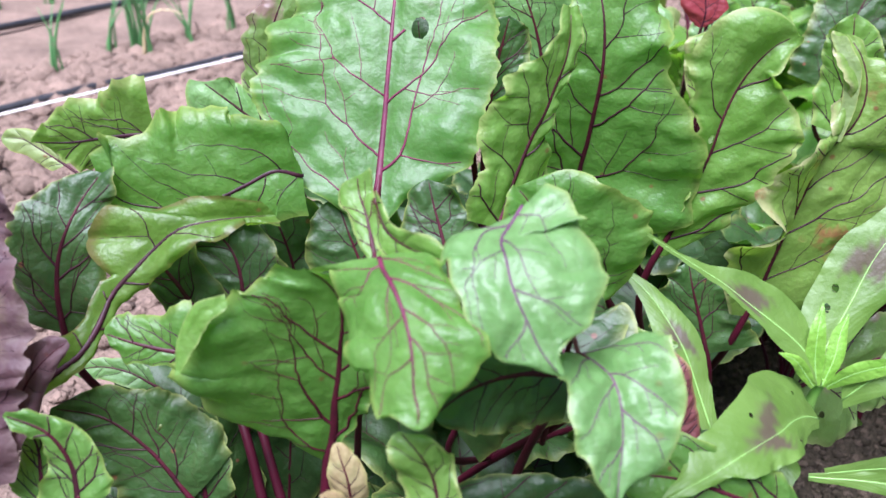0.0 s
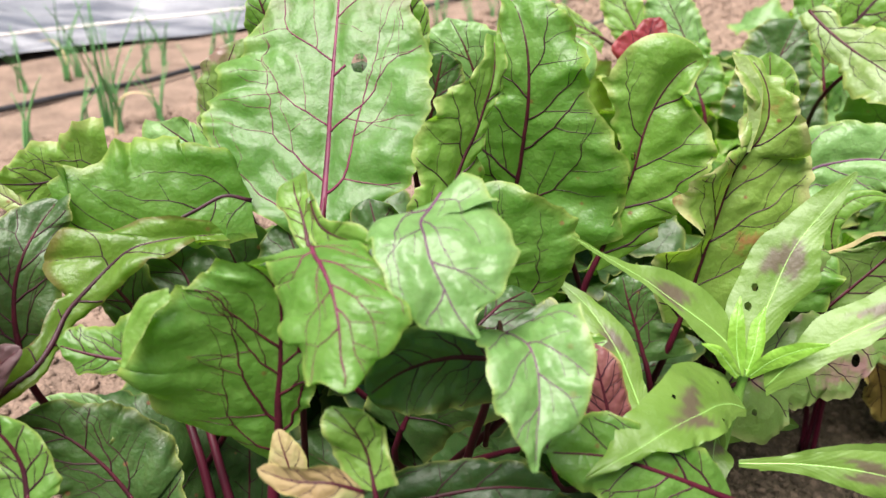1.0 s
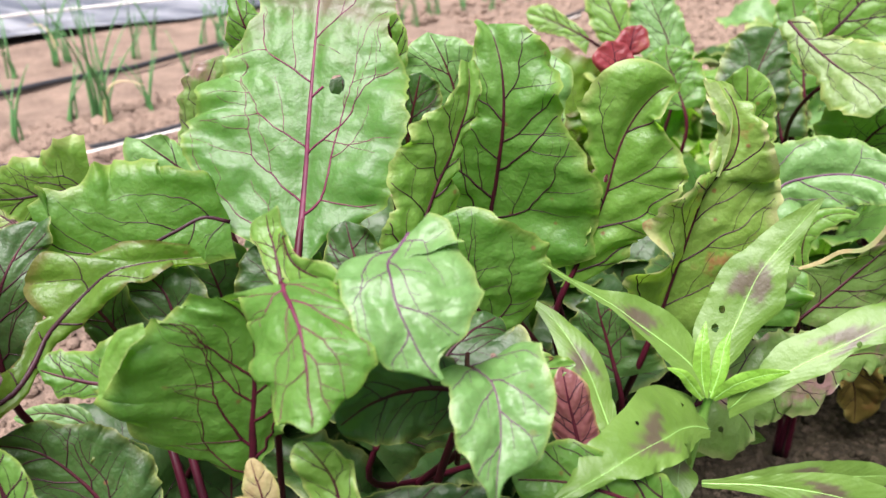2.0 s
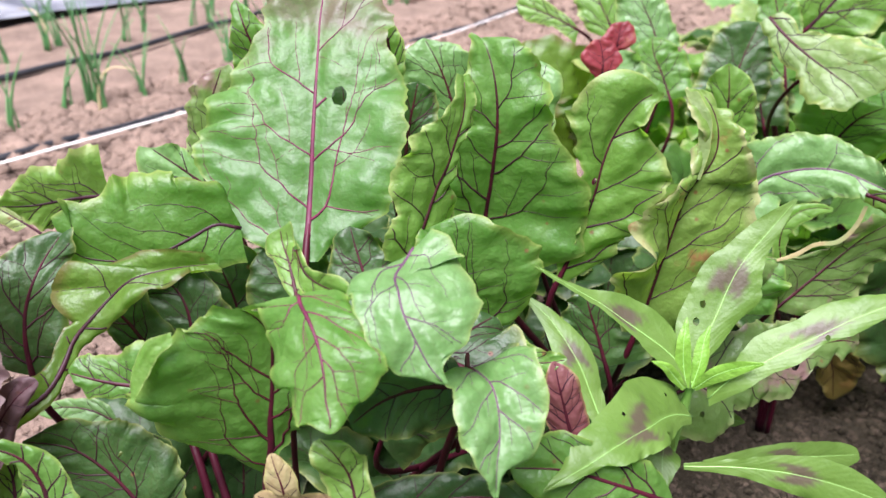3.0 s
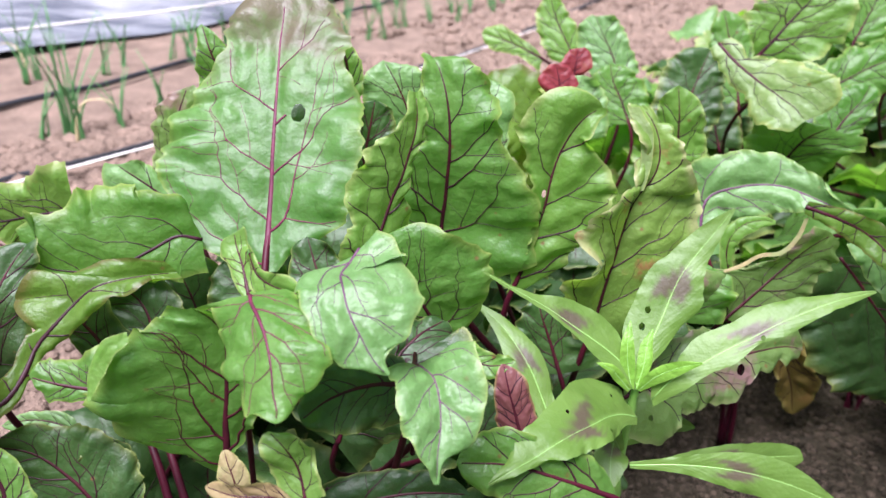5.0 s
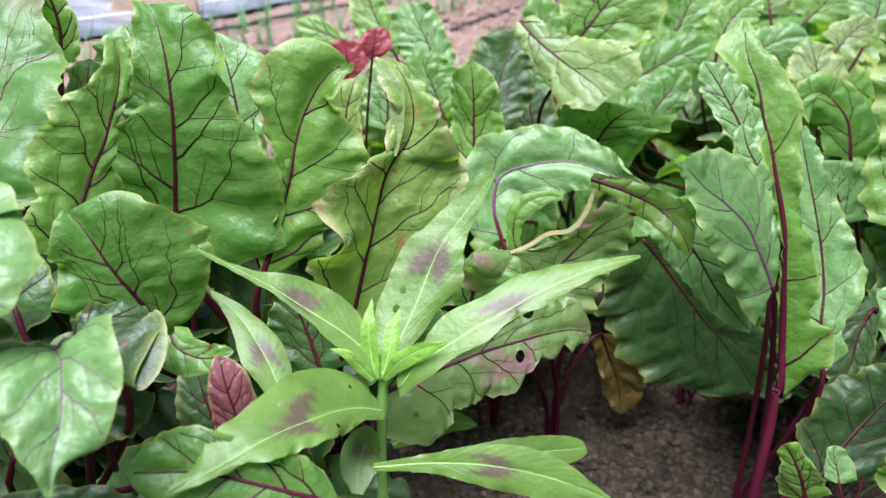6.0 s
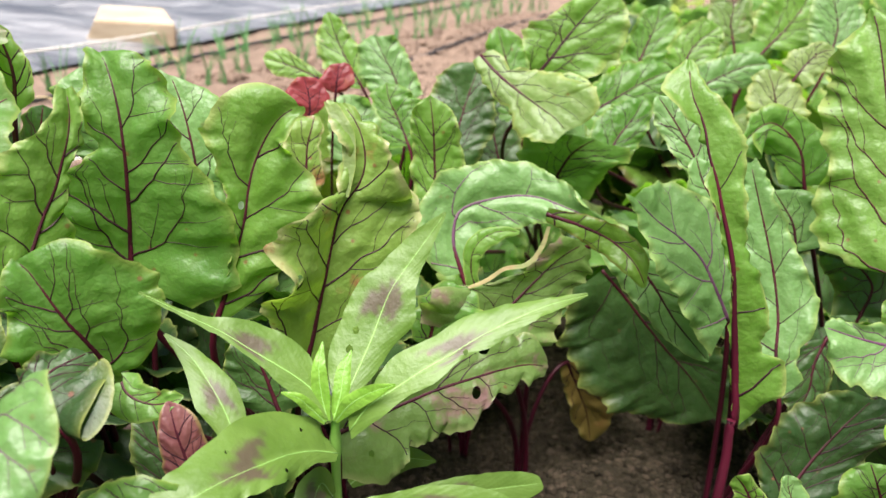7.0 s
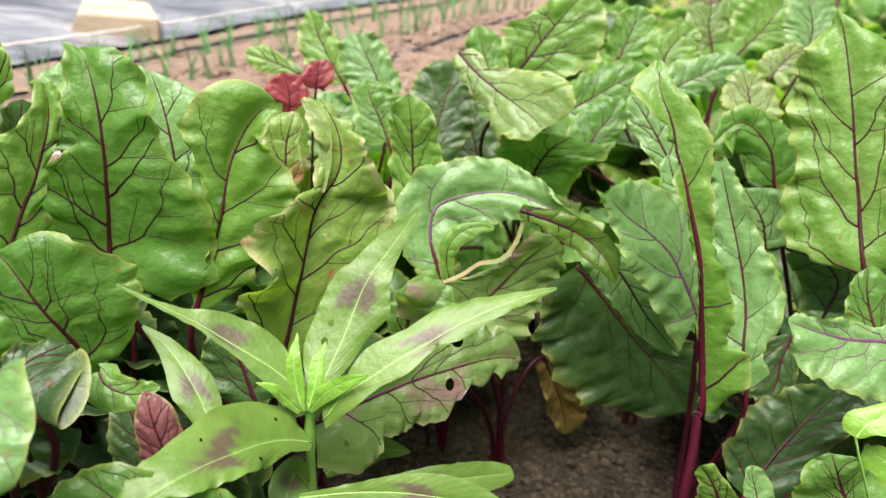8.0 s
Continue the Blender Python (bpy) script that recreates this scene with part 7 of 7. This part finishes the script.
line_thing("drip_hose", "black plastic drip irrigation hose lying on the soil", "irrigation hose",
           [(-1.2, 0.55, 0.012), (-0.633, 1.365, 0.012), (-0.345, 1.75, 0.014), (0.112, 2.42, 0.012), (0.547, 3.2, 0.012), (0.8, 3.75, 0.012), (1.5, 5.1, 0.012), (3.2, 8.0, 0.01)], 0.0078, HOSE)
line_thing("drip_hose", "black plastic drip irrigation hose between onion rows", "irrigation hose",
           [(-1.5, 0.9, 0.012), (-0.886, 1.857, 0.012), (-0.68, 2.2, 0.012), (-0.43, 2.72, 0.012), (-0.25, 3.3, 0.012), (0.184, 4.25, 0.012), (1.167, 6.0, 0.012), (2.2, 8.0, 0.012)], 0.0078, HOSE)
line_thing("white_tape", "flat white plastic tape lying beside the hose", "tape",
           [(-1.15, 0.5, 0.012), (-0.605, 1.31, 0.012), (-0.325, 1.68, 0.014), (0.13, 2.36, 0.012), (0.57, 3.13, 0.012)], 0.0032, TWINE, 8, True)

edge_pts = np.array([(-1.9, 1.3), (-1.17, 2.41), (-0.67, 3.05), (-0.3, 3.75), (0.167, 4.8), (1.07, 6.5), (2.4, 9.0)])
film_edge = glide(stations(edge_pts), edge_pts, np.linspace(0, 1, 110))
film_side = unit(np.stack([-np.gradient(film_edge[:, 1]), np.gradient(film_edge[:, 0])], 1))
film_verts, film_out = [], np.linspace(0, 1, 60) ** 1.6 * 6.0
for k in range(110):
    for w in film_out:
        q = film_edge[k] + film_side[k] * w
        rise = 0.015 + 0.06 * (1 - math.exp(-w * 3.0)) + 0.03 * w
        fold = noise.noise(Vector((q[0] * 1.6 + q[1] * 2.2, (q[1] - q[0]) * 0.6, 1.7))) * 0.07 + noise.noise(Vector((q[0] * 6 + q[1] * 3, q[1] * 5, 4.0))) * 0.025
        film_verts.append((q[0], q[1], rise + fold * min(1, w * 4 + 0.2)))
film_faces = [(k * 60 + i, k * 60 + i + 1, (k + 1) * 60 + i + 1, (k + 1) * 60 + i) for k in range(109) for i in range(59)]
tagged(mesh_object("plastic_film", film_verts, film_faces, FILM), "wrinkled grey plastic film spread over the next bed", "plastic sheet")
for lift, out, name in ((0.07, 0.03, "cord"), (0.14, 1.0, "cord"), (0.17, 1.7, "cord")):
    path = np.column_stack([film_edge + film_side * out, np.full(110, lift)])
    tagged(mesh_object(name, *tube(path[::3], np.full(37, 0.004), 6), TWINE), "white cord stretched over the plastic film", "cord", "cords over the film")


def wood_block():
    bm = bmesh.new()
    bmesh.ops.create_cube(bm, size=1.0)
    for v in bm.verts:
        v.co.x *= 0.36
        v.co.y *= 0.24
        v.co.z *= 0.1
        if v.co.x < 0 and v.co.z > 0:
            v.co.x += 0.05
        if v.co.x > 0 and v.co.z > 0 and v.co.y > 0:
            v.co.x -= 0.06
    bmesh.ops.bevel(bm, geom=bm.edges[:], offset=0.006, segments=2, affect="EDGES")
    me = bpy.data.meshes.new("wood_block")
    bm.to_mesh(me)
    bm.free()
    me.materials.append(WOOD)
    ob = new("wood_block", me)
    ob.matrix_basis = pose(-0.47, 3.82, 0.085, 10, 2, 6)
    return tagged(ob, "pale weathered wooden block weighing down the film", "wood block")


wood_block()


def onion(rng, tall, count):
    ob = new("onion_plant")
    for k in range(count):
        a = rng.uniform(0, 6.28)
        out = rng.uniform(0.01, 0.09) * tall / 0.2
        h = tall * rng.uniform(0.6, 1.05)
        foot = np.array([rng.uniform(-0.012, 0.012), rng.uniform(-0.012, 0.012), -0.005])
        top = foot + np.array([math.cos(a) * out, math.sin(a) * out, h])
        bend = foot + np.array([math.cos(a) * out * 0.2, math.sin(a) * out * 0.2, h * 0.6])
        dry = rng.uniform() < 0.08
        if dry:
            top[2] *= 0.45
            top[:2] *= 2.2
        path = bezier(foot, foot + (0, 0, h * 0.3), bend, top, 10)
        r = 0.0032 * np.linspace(1, 0.12, 10) ** 0.7
        part = mesh_object("onion_leaf", *tube(path, r, 6), STRAW if dry else ONION)
        part.parent = ob
    return tagged(ob, "young onion plant with thin upright tubular green leaves", "onion plant", "onions in the next bed")


onion_rng = np.random.RandomState(11)
onion_kinds = [onion(onion_rng, 0.31, 9), onion(onion_rng, 0.24, 6), onion(onion_rng, 0.16, 5), onion(onion_rng, 0.13, 4)]
row_one = np.array([(-1.0, 1.12), (-0.72, 1.56), (-0.6, 1.75), (-0.394, 2.06), (-0.06, 2.9), (0.4, 3.65), (1.0, 4.7), (2.0, 6.4)])
row_two = np.array([(-1.25, 1.62), (-0.95, 2.1), (-0.66, 2.5), (-0.32, 3.2), (0.1, 3.95), (0.8, 5.2), (1.7, 6.7)])
placed = []
for row, count in ((row_one, 58), (row_two, 56)):
    for p in glide(stations(row), row, np.linspace(0, 1, count)):
        placed.append((p[0] + onion_rng.uniform(-0.05, 0.05), p[1] + onion_rng.uniform(-0.05, 0.05), 1 + (onion_rng.uniform() < 0.85) + (onion_rng.uniform() < 0.5), onion_rng.uniform(0.7, 1.05)))
placed.append((-0.6, 1.74, 0, 1.0))
first_used = set()
for x, y, kind, scale in placed:
    m = pose(x, y, soil_height(x, y), 0, 0, onion_rng.uniform(0, 360))
    if kind not in first_used:
        first_used.add(kind)
        onion_kinds[kind].matrix_basis = m
    else:
        copy_thing(onion_kinds[kind], m)


# ---- beets further along the row ----
def filler(x, y, seed, leaves=9, tall=0.3):
    rng = np.random.RandomState(seed)
    plant = plant_at(x, y, "leafy beet plant further along the row")
    for k in range(leaves):
        a = 6.28 * (k + rng.uniform(0, 0.7)) / leaves
        out = np.array([math.cos(a), math.sin(a), 0])
        lean = rng.uniform(0.25, 1.0)
        base = np.array([x, y, 0]) + out * 0.05 * (0.6 + lean) + np.array([0, 0, tall * rng.uniform(0.35, 0.5)])
        size = tall * rng.uniform(0.42, 0.6)
        mid = base + out * size * 0.4 * lean + np.array([0, 0, size * 0.55])
        end = mid + out * size * 0.55 * lean + np.array([0, 0, size * (0.45 - 0.5 * lean)])
        half = size * rng.uniform(0.32, 0.5)
        spine = [base, base * 0.5 + mid * 0.5 + out * -0.004, mid, mid * 0.45 + end * 0.55 + np.array([0, 0, 0.012]), end]
        side = [(half * f, rng.uniform(-5, 30), 0) for f in (0.35, 0.95, 1.0, 0.75, 0)]
        other = [(half * f, rng.uniform(-5, 30), 0) for f in (0.35, 0.95, 1.0, 0.75, 0)]
        kind = rng.choice(["green", "dark_shaded", "pale", "lime", "olive", "dark_shaded", "green", "cream"])
        blade(plant, kind, spine, -out * 0.6 + np.array([rng.uniform(-0.5, 0.5), rng.uniform(-0.5, 0.5), 0.8]), side, other, ruffle=0.1, puff=0.0, pucker=0.06, toothed=0.06, waves=4, rows=50, cols=9, veins=4, forks=1, rib=0.002)
    return plant


for k, (x, y, tall) in enumerate(((0.42, 1.2, 0.27), (0.7, 1.4, 0.31), (1.0, 0.92, 0.3), (1.05, 1.35, 0.33), (0.92, 1.75, 0.32), (1.3, 1.1, 0.33),
                                  (1.35, 1.6, 0.34), (1.2, 2.1, 0.34), (1.65, 1.9, 0.35), (1.55, 2.5, 0.35), (1.9, 2.9, 0.35), (0.72, 0.93, 0.24), (0.44, 0.88, 0.22), (0.55, 1.2, 0.29), (0.85, 1.0, 0.28), (0.75, 1.18, 0.3), (0.95, 1.15, 0.3), (0.52, 0.95, 0.24), (1.15, 0.72, 0.3), (1.22, 1.35, 0.38), (1.5, 1.55, 0.38), (1.1, 1.6, 0.36), (0.8, 1.55, 0.33), (1.45, 1.25, 0.38), (1.7, 1.8, 0.4), (2.0, 2.35, 0.4), (2.5, 3.0, 0.4), (3.1, 3.8, 0.42), (1.3, 2.6, 0.36), (1.6, 3.3, 0.36), (2.2, 3.7, 0.38))):
    filler(x, y, 40 + k, 9, tall)


# ---- low filler leaves round the crowns, added to close and darken the gaps ----
def low_filler(x, y, seed, count, tall, turn=(0, 360)):
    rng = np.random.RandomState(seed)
    plant = plant_at(x, y, "low dark filler leaves closing gaps under larger leaves")
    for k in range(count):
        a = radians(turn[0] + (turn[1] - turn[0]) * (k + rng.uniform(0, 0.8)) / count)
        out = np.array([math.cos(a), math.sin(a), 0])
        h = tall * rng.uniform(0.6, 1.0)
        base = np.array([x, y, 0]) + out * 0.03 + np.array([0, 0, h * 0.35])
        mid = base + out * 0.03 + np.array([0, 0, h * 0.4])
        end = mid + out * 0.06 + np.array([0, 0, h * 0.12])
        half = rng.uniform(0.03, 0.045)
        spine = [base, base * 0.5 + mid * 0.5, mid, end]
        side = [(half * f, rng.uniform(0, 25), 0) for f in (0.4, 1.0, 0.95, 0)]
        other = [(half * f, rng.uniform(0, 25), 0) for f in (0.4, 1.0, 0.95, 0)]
        blade(plant, "dark_shaded", spine, -out * 0.7 + np.array([0, 0, 0.7]), side, other, ruffle=0.09, rows=34, cols=7, veins=4, forks=1, rib=0.0018)


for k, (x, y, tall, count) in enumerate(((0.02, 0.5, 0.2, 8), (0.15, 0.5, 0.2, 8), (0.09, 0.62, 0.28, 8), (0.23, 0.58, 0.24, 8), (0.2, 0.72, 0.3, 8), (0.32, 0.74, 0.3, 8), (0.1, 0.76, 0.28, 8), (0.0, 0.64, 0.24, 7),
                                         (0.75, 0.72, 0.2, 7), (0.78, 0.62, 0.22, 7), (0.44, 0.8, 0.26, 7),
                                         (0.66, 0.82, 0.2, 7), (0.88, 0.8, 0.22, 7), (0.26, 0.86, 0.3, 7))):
    low_filler(x, y, 90 + k, count, tall)
